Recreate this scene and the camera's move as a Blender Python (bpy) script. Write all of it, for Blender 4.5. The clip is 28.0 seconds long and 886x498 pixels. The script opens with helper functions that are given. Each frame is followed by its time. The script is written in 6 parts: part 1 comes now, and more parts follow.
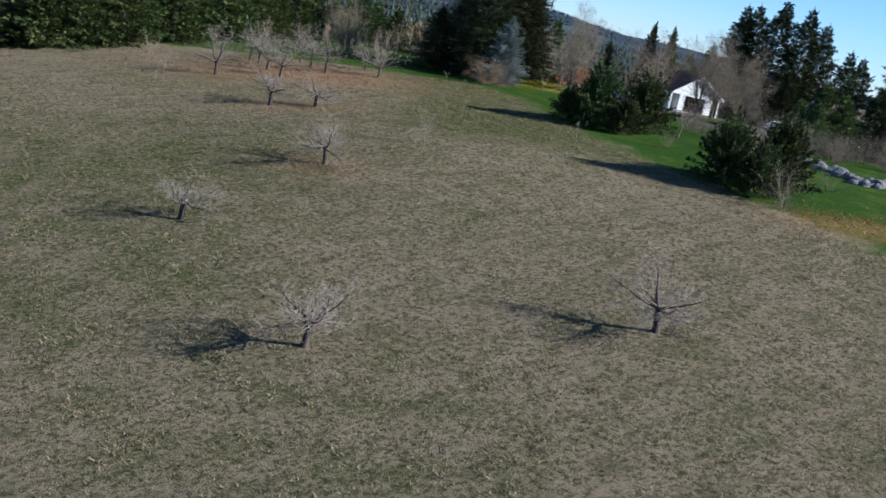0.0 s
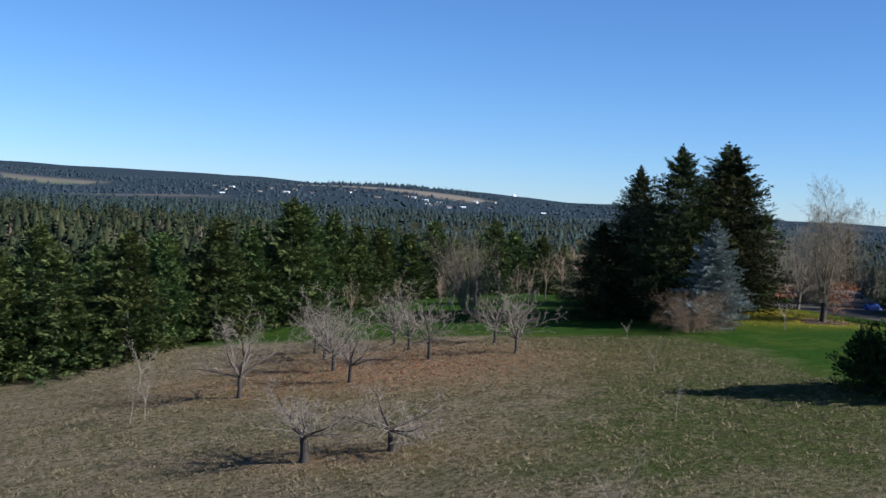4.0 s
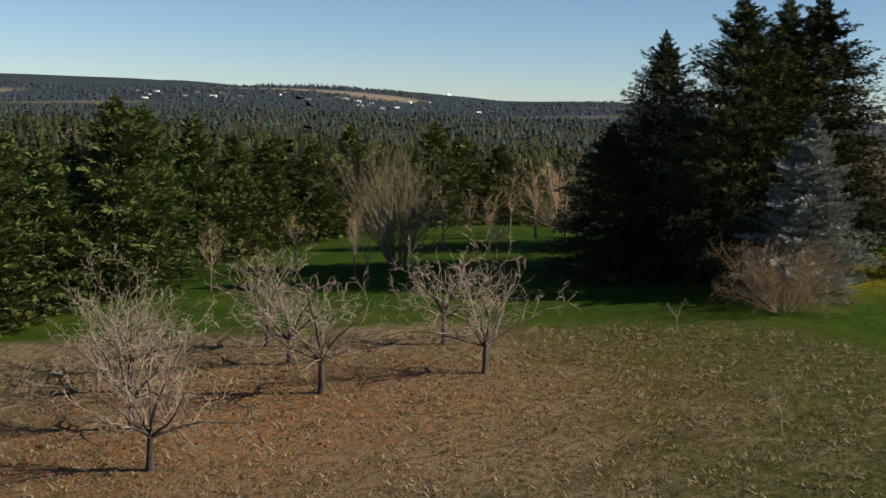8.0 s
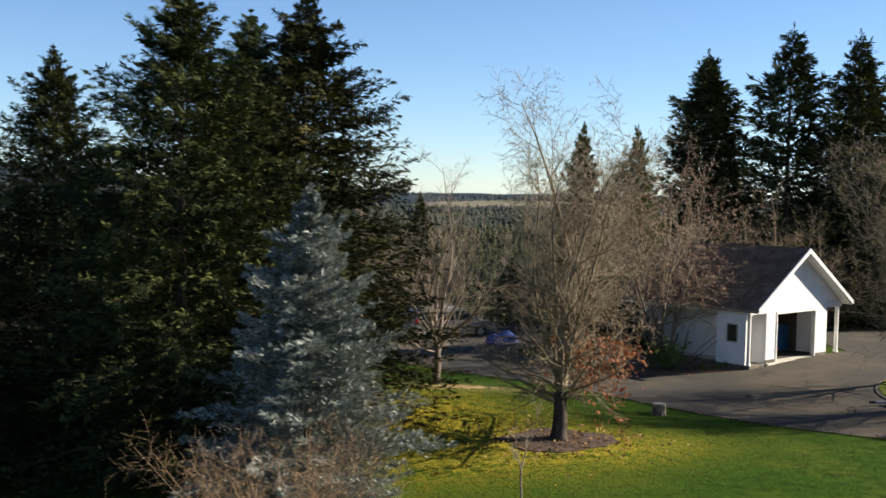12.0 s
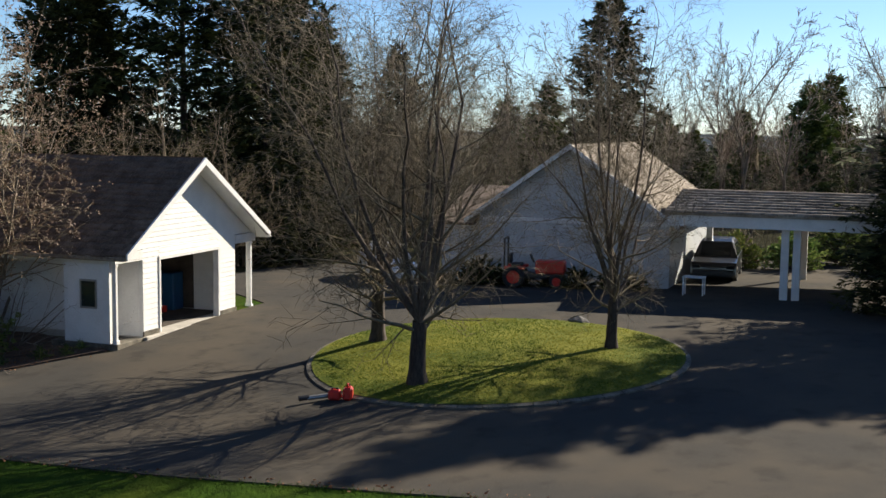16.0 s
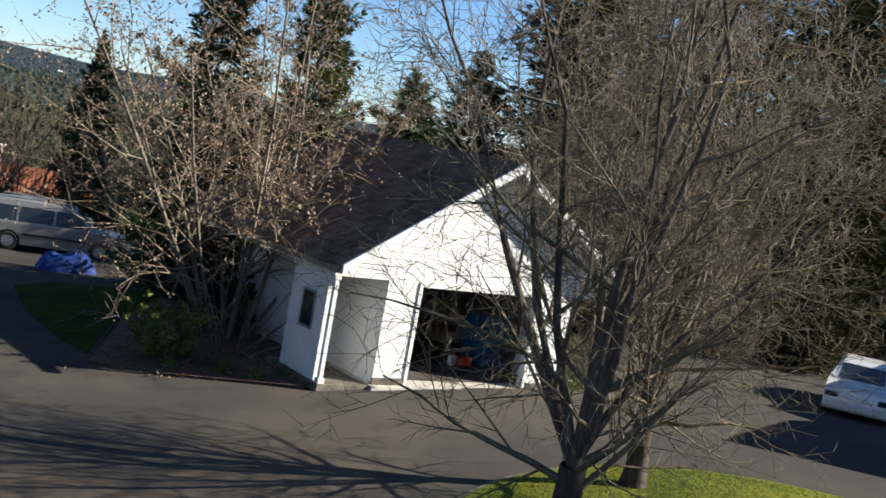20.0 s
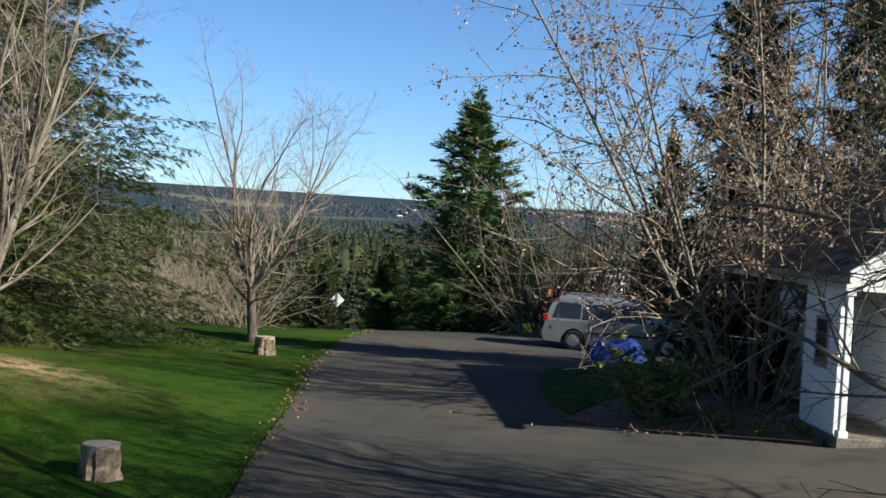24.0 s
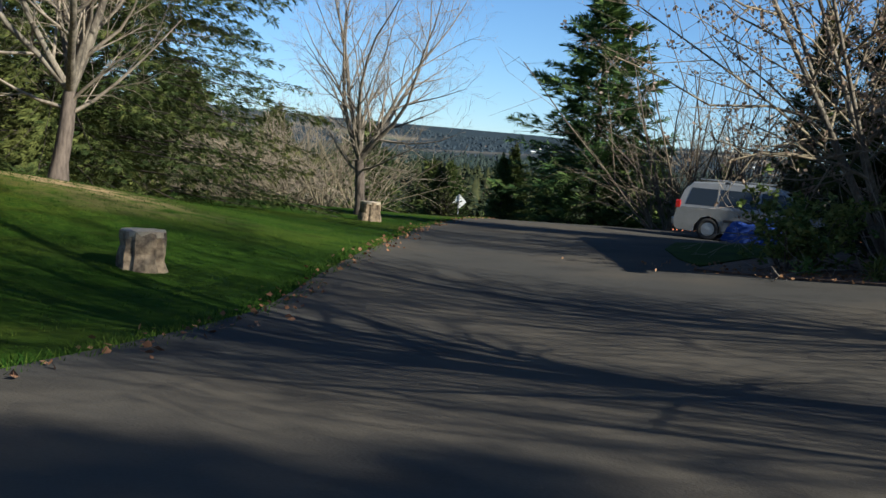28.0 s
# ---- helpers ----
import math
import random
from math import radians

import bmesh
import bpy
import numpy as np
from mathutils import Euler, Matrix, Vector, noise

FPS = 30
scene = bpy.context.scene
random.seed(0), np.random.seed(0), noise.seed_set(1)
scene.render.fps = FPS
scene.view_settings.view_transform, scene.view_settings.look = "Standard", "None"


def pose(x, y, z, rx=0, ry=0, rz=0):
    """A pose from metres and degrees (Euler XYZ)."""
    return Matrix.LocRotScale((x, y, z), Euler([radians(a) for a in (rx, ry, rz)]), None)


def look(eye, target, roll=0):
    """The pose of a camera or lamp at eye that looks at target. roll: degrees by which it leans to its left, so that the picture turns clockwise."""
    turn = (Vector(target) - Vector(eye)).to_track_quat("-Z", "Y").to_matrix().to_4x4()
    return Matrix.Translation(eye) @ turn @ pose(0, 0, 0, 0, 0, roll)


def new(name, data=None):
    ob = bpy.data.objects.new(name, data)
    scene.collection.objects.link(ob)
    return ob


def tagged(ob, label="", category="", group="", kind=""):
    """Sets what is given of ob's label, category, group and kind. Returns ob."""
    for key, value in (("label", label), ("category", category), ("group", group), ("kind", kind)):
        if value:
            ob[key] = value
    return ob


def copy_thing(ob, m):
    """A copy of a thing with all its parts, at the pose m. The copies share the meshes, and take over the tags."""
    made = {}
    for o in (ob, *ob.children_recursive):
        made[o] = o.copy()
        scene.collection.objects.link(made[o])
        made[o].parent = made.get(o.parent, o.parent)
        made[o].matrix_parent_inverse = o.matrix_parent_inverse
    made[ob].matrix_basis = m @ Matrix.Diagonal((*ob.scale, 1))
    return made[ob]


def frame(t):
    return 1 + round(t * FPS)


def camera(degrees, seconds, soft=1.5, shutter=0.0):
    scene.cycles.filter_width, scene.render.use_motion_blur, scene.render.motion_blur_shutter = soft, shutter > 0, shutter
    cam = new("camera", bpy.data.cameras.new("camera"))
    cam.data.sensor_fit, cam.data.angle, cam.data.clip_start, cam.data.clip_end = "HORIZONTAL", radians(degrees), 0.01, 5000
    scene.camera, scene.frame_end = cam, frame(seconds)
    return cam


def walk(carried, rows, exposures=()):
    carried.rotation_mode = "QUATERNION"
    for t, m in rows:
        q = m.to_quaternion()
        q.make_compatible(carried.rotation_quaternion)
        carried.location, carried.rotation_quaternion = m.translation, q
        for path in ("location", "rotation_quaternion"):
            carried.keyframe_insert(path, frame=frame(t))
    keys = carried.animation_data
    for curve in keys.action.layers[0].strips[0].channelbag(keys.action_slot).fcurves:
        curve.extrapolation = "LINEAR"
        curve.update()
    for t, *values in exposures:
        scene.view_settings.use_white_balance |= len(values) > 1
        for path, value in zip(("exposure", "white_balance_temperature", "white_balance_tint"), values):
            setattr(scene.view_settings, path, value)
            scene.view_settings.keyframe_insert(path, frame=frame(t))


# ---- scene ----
cam = camera(41.9, 28.0, shutter=0.15)
METRES, EYE, TILT, LEAN, TURN = 165.0, 9.4, 0.0, 0.0, 0.0
PATH = [
    (0, (-0.497, 1.433, 8.024), (-0.48, 3.389, 7.607), 12.8),
    (0.5, (-0.235, 7.865, 8.194), (-0.317, 9.804, 7.71), 12.1),
    (1, (-0.12, 14.38, 8.292), (-0.309, 16.34, 7.94), 9.7),
    (1.5, (-0.421, 20.872, 8.428), (-0.708, 22.837, 8.187), 7.0),
    (2, (-0.723, 27.623, 8.697), (-1.065, 29.584, 8.504), 5.3),
    (2.5, (-1.316, 34.08, 8.46), (-1.671, 36.042, 8.298), 4.0),
    (3, (-1.654, 40.744, 8.067), (-2.032, 42.705, 7.955), 3.5),
    (3.5, (-2.117, 47.416, 7.742), (-2.46, 49.383, 7.634), 2.5),
    (4, (-2.816, 53.584, 7.527), (-3.15, 55.555, 7.453), 2.9),
    (4.5, (-3.703, 58.745, 7.225), (-3.975, 60.726, 7.18), 4.3),
    (6.5, (-6.577, 78.958, 7.052), (-6.786, 80.947, 7.022), 3.3),
    (7, (-7.099, 83.428, 7.041), (-7.28, 85.419, 6.988), 2.9),
    (7.5, (-7.308, 87.464, 7.086), (-7.387, 89.46, 6.993), 2.3),
    (8, (-7.9, 91.125, 7.331), (-8.117, 93.099, 7.091), 1.7),
    (8.5, (-7.792, 94.98, 7.453), (-8.074, 96.944, 7.198), 0.4),
    (9, (-7.49, 98.592, 7.236), (-7.57, 100.588, 7.148), 0.5),
    (9.5, (-7.505, 101.986, 7.52), (-7.4, 103.983, 7.5), 0.1),
    (10, (-7.408, 104.869, 7.666), (-7.194, 106.858, 7.656), -1.4),
    (10.5, (-6.806, 108.33, 7.631), (-6.407, 110.288, 7.56), -0.2),
    (11, (-5.978, 111.335, 7.602), (-5.492, 113.273, 7.515), 0.5),
    (11.5, (-5.077, 114.159, 7.68), (-4.5, 116.073, 7.599), 0.9),
    (12, (-3.92, 116.815, 7.642), (-3.239, 118.693, 7.537), 1.3),
    (12.5, (-2.547, 119.128, 7.398), (-1.741, 120.949, 7.218), 1.3),
    (13, (-1.121, 121.454, 7.162), (-0.232, 123.236, 6.977), 1.1),
    (13.5, (0.486, 123.621, 7.054), (1.519, 125.326, 6.884), 1.5),
    (15.5, (7.176, 130.423, 6.458), (8.567, 131.843, 6.239), 0.9),
    (16, (8.789, 131.823, 6.24), (10.261, 133.16, 6.032), 0.7),
    (16.5, (10.734, 132.846, 6.146), (12.184, 134.207, 5.943), 1.6),
    (17, (12.648, 133.754, 5.856), (14.091, 135.125, 5.659), 2.4),
    (17.5, (14.587, 134.529, 5.722), (15.99, 135.941, 5.527), 3.3),
    (18, (16.505, 135.176, 5.623), (17.78, 136.705, 5.437), 5.1),
    (18.5, (18.396, 135.474, 5.73), (19.423, 137.181, 5.551), 8.9),
    (19, (20.387, 135.738, 5.833), (21.221, 137.541, 5.604), 10.8),
    (19.5, (21.714, 136.36, 5.482), (22.367, 138.239, 5.28), 11.5),
    (20, (22.945, 136.974, 5.418), (23.416, 138.909, 5.234), 10.4),
    (20.5, (23.969, 137.211, 5.212), (24.167, 139.19, 5.002), 9.1),
    (21, (24.894, 137.712, 4.896), (24.892, 139.692, 4.613), 8.4),
    (21.5, (25.583, 138.429, 4.759), (25.312, 140.396, 4.514), 8.3),
    (22, (26.332, 139.296, 4.273), (25.996, 141.262, 4.124), 5.8),
    (22.5, (26.516, 139.674, 4.083), (26.096, 141.626, 3.968), 4.6),
    (24.5, (26.808, 142.017, 2.515), (26.061, 143.872, 2.48), 3.3),
    (25, (26.609, 142.44, 2.184), (25.82, 144.276, 2.104), 2.8),
    (25.5, (26.564, 142.837, 1.983), (25.733, 144.655, 1.905), 2.8),
    (26, (26.482, 143.173, 1.71), (25.655, 144.99, 1.6), 3.4),
    (26.5, (26.352, 143.361, 1.508), (25.5, 145.166, 1.382), 3.1),
    (27, (26.338, 143.626, 1.312), (25.464, 145.42, 1.186), 2.4),
    (27.5, (26.335, 143.787, 1.181), (25.457, 145.578, 1.035), 4.2),
    (28, (26.311, 143.924, 1.077), (25.425, 145.709, 0.908), 4.9),
]
walk(cam, [(t, look(eye, target, roll)) for t, eye, target, roll in PATH], [(0.0, 1.16, 4850, 10), (1.0, 1.26, 4750, 10), (2.0, 1.24, 4650, 10), (3.0, 0.85, 4800, 10), (4.5, 0.86, 5000, 10), (7.0, 0.9, 5700, 10), (8.0, 0.72, 6400, 10), (9.0, 1.25, 5900, 10), (10.0, 1.05, 5900, 10), (11.0, 1.12, 6050, 10), (13.0, 1.45, 6300, 10), (16.0, 1.1, 6150, 9), (20.0, 1.3, 5750, 7), (22.5, 1.32, 5650, 6), (25.0, 1.0, 5500, 4), (28.0, 1.0, 5500, 4)])

# ---- world, sun ----
world = bpy.data.worlds.new("world")
scene.world = world
world.use_nodes = True
wn = world.node_tree
sky = wn.nodes.new("ShaderNodeTexSky")
sky.sky_type = 'NISHITA'
sky.sun_disc = False
SUN_EL, SUN_AZ = radians(29.5), radians(97.0)   # azimuth clockwise from +y
sky.sun_elevation, sky.sun_rotation = SUN_EL, SUN_AZ
sky.air_density, sky.dust_density, sky.ozone_density, sky.altitude = 1.0, 0.2, 4.0, 2200.0
bg = wn.nodes["Background"]
bg.inputs[1].default_value = 0.06
wn.links.new(sky.outputs[0], bg.inputs[0])
sun_data = bpy.data.lights.new("sun", 'SUN')
sun_data.energy, sun_data.angle, sun_data.color = 5.0, radians(0.53), (1.0, 0.87, 0.68)
sun = new("sun", sun_data)
sun_way = Vector((math.sin(SUN_AZ) * math.cos(SUN_EL), math.cos(SUN_AZ) * math.cos(SUN_EL), math.sin(SUN_EL)))
sun.matrix_world = look(sun_way * 200 + Vector((0, 130, 0)), Vector((0, 130, 0)))

# ---- materials ----
def node_mat(name):
    m = bpy.data.materials.new(name)
    m.use_nodes = True
    nt = m.node_tree
    return m, nt, nt.nodes["Principled BSDF"]


def nd(nt, kind, **inputs):
    n = nt.nodes.new(kind)
    for k, v in inputs.items():
        n.inputs[k.replace("_", " ")].default_value = v
    return n


def mixc(nt, fac, a, b, blend='MIX'):
    n = nt.nodes.new("ShaderNodeMix")
    n.data_type, n.blend_type = 'RGBA', blend
    for sock, v in ((n.inputs[0], fac), (n.inputs[6], a), (n.inputs[7], b)):
        if hasattr(v, "links"):
            nt.links.new(v, sock)
        else:
            sock.default_value = (*v, 1) if isinstance(v, tuple) else v
    return n.outputs[2]


def calc(nt, op, a, b=0.0, clamp=False):
    n = nt.nodes.new("ShaderNodeMath")
    n.operation, n.use_clamp = op, clamp
    for sock, v in ((n.inputs[0], a), (n.inputs[1], b)):
        if hasattr(v, "links"):
            nt.links.new(v, sock)
        else:
            sock.default_value = v
    return n.outputs[0]


def ramp(nt, value, lo, hi):
    n = nt.nodes.new("ShaderNodeMapRange")
    n.interpolation_type = 'SMOOTHSTEP'
    nt.links.new(value, n.inputs[0])
    n.inputs[1].default_value, n.inputs[2].default_value = lo, hi
    return n.outputs[0]


def noise_tex(nt, scale, detail=4.0, rough=0.55, coords=None, stretch=None):
    n = nd(nt, "ShaderNodeTexNoise", Scale=scale, Detail=detail, Roughness=rough)
    if coords is None:
        coords = nt.nodes.new("ShaderNodeTexCoord").outputs["Object"]
    if stretch:
        mp = nt.nodes.new("ShaderNodeMapping")
        mp.inputs["Scale"].default_value = stretch
        nt.links.new(coords, mp.inputs[0])
        coords = mp.outputs[0]
    nt.links.new(coords, n.inputs["Vector"])
    return n.outputs["Fac"]


def bump(nt, height, strength, distance):
    n = nd(nt, "ShaderNodeBump", Strength=strength, Distance=distance)
    nt.links.new(height, n.inputs["Height"])
    return n.outputs[0]


def surface(name, dark, light, scale=4.0, fine=40.0, rough=0.8, metal=0.0, relief=0.3, depth=0.01, stretch=None, vary=0.0, spec=0.3, world_coords=False):
    """A surface of two colours mixed by coarse and fine noise, with relief."""
    m, nt, b = node_mat(name)
    coords = nt.nodes.new("ShaderNodeNewGeometry").outputs["Position"] if world_coords else None
    big, small = noise_tex(nt, scale, coords=coords, stretch=stretch), noise_tex(nt, fine, coords=coords, stretch=stretch)
    f = calc(nt, 'ADD', calc(nt, 'MULTIPLY', big, 0.55), calc(nt, 'MULTIPLY', small, 0.45))
    col = mixc(nt, ramp(nt, f, 0.33, 0.67), dark, light)
    if vary:
        info = nt.nodes.new("ShaderNodeObjectInfo").outputs["Random"]
        hsv = nd(nt, "ShaderNodeHueSaturation")
        nt.links.new(calc(nt, 'ADD', calc(nt, 'MULTIPLY', info, 2 * vary), 1 - vary), hsv.inputs["Value"])
        nt.links.new(col, hsv.inputs["Color"])
        col = hsv.outputs[0]
    nt.links.new(col, b.inputs["Base Color"])
    b.inputs["Roughness"].default_value, b.inputs["Metallic"].default_value = rough, metal
    b.inputs["Specular IOR Level"].default_value = spec
    if relief:
        nt.links.new(bump(nt, f, relief, depth), b.inputs["Normal"])
    return m


def foliage(name, dark, light, tip, vary=0.25, through_light=0.18):
    """Needles or leaves: each spray has its own shade, each tree its own tone."""
    m, nt, b = node_mat(name)
    isl = nt.nodes.new("ShaderNodeNewGeometry").outputs["Random Per Island"]
    obj = nt.nodes.new("ShaderNodeObjectInfo").outputs["Random"]
    big = noise_tex(nt, 0.35, 2.0)
    col = mixc(nt, isl, dark, light)
    col = mixc(nt, ramp(nt, calc(nt, 'ADD', calc(nt, 'MULTIPLY', big, 0.8), calc(nt, 'MULTIPLY', isl, 0.2)), 0.42, 0.68), col, tip)
    hsv = nd(nt, "ShaderNodeHueSaturation")
    nt.links.new(calc(nt, 'ADD', calc(nt, 'MULTIPLY', obj, 2 * vary), 1 - vary), hsv.inputs["Value"])
    nt.links.new(calc(nt, 'ADD', calc(nt, 'MULTIPLY', obj, 0.05), 0.475), hsv.inputs["Hue"])
    nt.links.new(col, hsv.inputs["Color"])
    nt.links.new(hsv.outputs[0], b.inputs["Base Color"])
    b.inputs["Roughness"].default_value = 0.8
    b.inputs["Specular IOR Level"].default_value = 0.06
    tr = nt.nodes.new("ShaderNodeBsdfTranslucent")
    nt.links.new(hsv.outputs[0], tr.inputs[0])
    mx = nt.nodes.new("ShaderNodeMixShader")
    mx.inputs[0].default_value = through_light
    nt.links.new(b.outputs[0], mx.inputs[1])
    nt.links.new(tr.outputs[0], mx.inputs[2])
    nt.links.new(mx.outputs[0], nt.nodes["Material Output"].inputs[0])
    return m


M_BARK = surface("bark_grey_brown", (0.05, 0.038, 0.03), (0.16, 0.125, 0.1), 3, 22, 0.9, relief=0.6, depth=0.02, stretch=(1, 1, 0.25), vary=0.15)
M_BARK_DARK = surface("bark_dark", (0.025, 0.02, 0.017), (0.085, 0.066, 0.055), 3, 24, 0.9, relief=0.6, depth=0.02, stretch=(1, 1, 0.25), vary=0.15)
M_BARK_PALE = surface("bark_pale_lichen", (0.08, 0.065, 0.05), (0.25, 0.21, 0.16), 5, 30, 0.9, relief=0.5, depth=0.01, stretch=(1, 1, 0.3), vary=0.12)
M_TWIG = surface("twig_grey_brown", (0.075, 0.058, 0.04), (0.21, 0.165, 0.115), 2, 20, 0.85, relief=0, vary=0.15)
M_TWIG_PALE = surface("twig_silver_grey", (0.22, 0.18, 0.14), (0.42, 0.35, 0.28), 2, 20, 0.85, relief=0, vary=0.12)
M_TWIG_TAN = surface("twig_tan", (0.19, 0.13, 0.08), (0.38, 0.275, 0.18), 2, 20, 0.85, relief=0, vary=0.15)
M_TWIG_OLIVE = surface("twig_olive_lichen", (0.1, 0.077, 0.048), (0.26, 0.21, 0.14), 2, 20, 0.85, relief=0, vary=0.12)
M_TWIG_ASH = surface("twig_ash_grey", (0.15, 0.12, 0.09), (0.33, 0.27, 0.205), 2, 20, 0.85, relief=0, vary=0.12)
M_BARK_OLIVE = surface("bark_olive_lichen", (0.09, 0.072, 0.045), (0.27, 0.22, 0.14), 5, 30, 0.9, relief=0.5, depth=0.01, stretch=(1, 1, 0.3), vary=0.12)
M_TWIG_RED = surface("twig_reddish_brown", (0.12, 0.08, 0.045), (0.29, 0.2, 0.115), 2, 20, 0.85, relief=0, vary=0.12)
# Lighter copy of the fir needles, with sunlight put into the colour.
M_FIR_SUNLIT = foliage("needles_fir_sunlit_tone", (0.026, 0.045, 0.015), (0.075, 0.105, 0.032), (0.13, 0.15, 0.042), 0.25, 0.12)
# Darker copy: the shade on the firs is put into the colour.
M_FIR_DARK = foliage("needles_fir_shade_tone", (0.009, 0.015, 0.006), (0.034, 0.044, 0.015), (0.085, 0.088, 0.026), 0.2, 0.05)
M_BLUE = foliage("needles_blue_spruce", (0.08, 0.1, 0.092), (0.25, 0.28, 0.25), (0.36, 0.385, 0.35), 0.03, 0.08)
M_JUNIPER = foliage("needles_juniper", (0.014, 0.026, 0.008), (0.05, 0.068, 0.02), (0.09, 0.1, 0.026))
M_LEAF_ORANGE = foliage("dry_leaves_orange", (0.2, 0.085, 0.03), (0.38, 0.18, 0.07), (0.42, 0.22, 0.09))
M_LEAF_PALE = foliage("withered_leaves_pale", (0.15, 0.1, 0.065), (0.31, 0.225, 0.16), (0.42, 0.33, 0.25), 0.15, 0.3)
M_LEAF_GOLD = foliage("leaves_gold", (0.4, 0.24, 0.02), (0.6, 0.42, 0.05), (0.65, 0.5, 0.08))
M_LEAF_GREEN = foliage("broad_leaves_green", (0.05, 0.085, 0.022), (0.17, 0.22, 0.06), (0.24, 0.26, 0.08))
M_LEAF_RUST = foliage("leaves_rust", (0.12, 0.06, 0.035), (0.26, 0.13, 0.07), (0.3, 0.17, 0.1))
M_WHITE = surface("white_painted_siding", (0.68, 0.675, 0.655), (0.8, 0.79, 0.77), 1.5, 25, 0.55, relief=0.1, depth=0.004, spec=0.4)
M_TRIM = surface("white_painted_trim", (0.64, 0.635, 0.62), (0.76, 0.755, 0.74), 3, 30, 0.45, relief=0.05, depth=0.003, spec=0.4)
# White siding made greyer: the shade on the house walls is in its colour.
M_HOUSE_SHADED = surface("white_siding_greyed_for_shade", (0.4, 0.415, 0.425), (0.54, 0.555, 0.56), 1.5, 25, 0.6, relief=0.1, depth=0.004, spec=0.35)
M_SHAKE = surface("cedar_shakes_brown", (0.075, 0.052, 0.04), (0.2, 0.145, 0.11), 2, 18, 0.85, relief=0.4, depth=0.01, vary=0.3)
M_SHAKE_GREY = surface("cedar_shakes_weathered", (0.135, 0.105, 0.08), (0.34, 0.28, 0.21), 1.5, 14, 0.85, relief=0.4, depth=0.01, vary=0.3)
M_TERRACOTTA = surface("roof_tiles_terracotta", (0.34, 0.1, 0.045), (0.55, 0.19, 0.085), 2, 16, 0.8, relief=0.3, depth=0.01, vary=0.15)
M_CONCRETE = surface("concrete_pale", (0.34, 0.31, 0.27), (0.52, 0.49, 0.44), 2, 40, 0.9, relief=0.3, depth=0.005)
M_CURB = surface("kerb_concrete_mossy", (0.055, 0.048, 0.038), (0.2, 0.178, 0.14), 3, 30, 0.9, relief=0.4, depth=0.008)
# Dark board whose colour also carries the shade inside the garage.
M_DARKROOM = surface("garage_board_and_shade", (0.045, 0.036, 0.03), (0.1, 0.082, 0.066), 2, 20, 0.9, relief=0.2)
M_GLASS = node_mat("window_glass_dark")[0]
for k, v in (("Base Color", (0.02, 0.025, 0.03, 1)), ("Roughness", 0.05), ("Specular IOR Level", 0.6)):
    M_GLASS.node_tree.nodes["Principled BSDF"].inputs[k].default_value = v


def plain(name, colour, rough=0.5, metal=0.0, coat=0.0):
    m = surface(name, tuple(c * 0.85 for c in colour), tuple(min(1, c * 1.1) for c in colour), 3, 60, rough, metal, relief=0.04, depth=0.002, spec=0.5)
    m.node_tree.nodes["Principled BSDF"].inputs["Coat Weight"].default_value = coat
    return m


M_SILVER = plain("car_paint_silver", (0.24, 0.24, 0.235), 0.35, 0.3, 0.4)
M_WHITECAR = plain("car_paint_white", (0.62, 0.62, 0.61), 0.3, 0.0, 0.6)
M_BLACKCAR = plain("car_paint_black", (0.02, 0.022, 0.028), 0.3, 0.0, 0.6)
M_RUBBER = plain("rubber_black", (0.022, 0.022, 0.022), 0.85)
M_RIM = plain("alloy_rim", (0.6, 0.6, 0.6), 0.3, 0.8)
M_RED = plain("red_plastic", (0.6, 0.03, 0.02), 0.4)
M_REDLAMP = plain("red_lamp_lens", (0.4, 0.015, 0.015), 0.2, 0, 0.5)
M_BLUE_TARP = plain("blue_tarpaulin", (0.008, 0.035, 0.2), 0.75)
M_BLACK = plain("black_plastic", (0.02, 0.02, 0.022), 0.5)
M_GREYMETAL = plain("grey_metal", (0.35, 0.35, 0.35), 0.45, 0.7)
M_SIGN = plain("sign_back_bare_metal", (0.72, 0.72, 0.7), 0.4, 0.2)
M_CREAM = plain("cream_stucco", (0.62, 0.56, 0.46), 0.9)
M_ROCK = surface("rock_grey", (0.07, 0.066, 0.062), (0.18, 0.17, 0.16), 1.2, 9, 0.95, relief=0.7, depth=0.05, vary=0.15)
M_STUMP = surface("stump_bark_mottled", (0.085, 0.06, 0.04), (0.34, 0.255, 0.165), 4, 18, 0.9, relief=0.7, depth=0.03)
M_STUMP_TOP = surface("stump_cut_top", (0.3, 0.24, 0.17), (0.5, 0.42, 0.31), 4, 30, 0.9, relief=0.3, depth=0.01)
M_SOIL = surface("bed_soil_bark", (0.05, 0.032, 0.022), (0.16, 0.1, 0.065), 3, 26, 0.95, relief=0.7, depth=0.03)
M_MULCH = surface("mulch_reddish", (0.03, 0.02, 0.015), (0.085, 0.052, 0.036), 3, 26, 0.95, relief=0.7, depth=0.03)
M_TUFT = foliage("meadow_grass_blades", (0.1, 0.092, 0.038), (0.26, 0.205, 0.115), (0.3, 0.235, 0.135), 0.1, 0.15)
M_BLADE = foliage("lawn_grass_blades", (0.018, 0.046, 0.006), (0.055, 0.102, 0.012), (0.1, 0.125, 0.02), 0.1, 0.25)

# ---- the lie of the land ----
def softclip(v, lo, hi, k):
    """Clips smoothly, over a stretch k at either end."""
    def low(a, b):
        d = np.maximum(k - np.abs(a - b), 0) / k
        return np.minimum(a, b) - d * d * k / 4
    return low(-low(-np.asarray(v, float), -lo), hi)


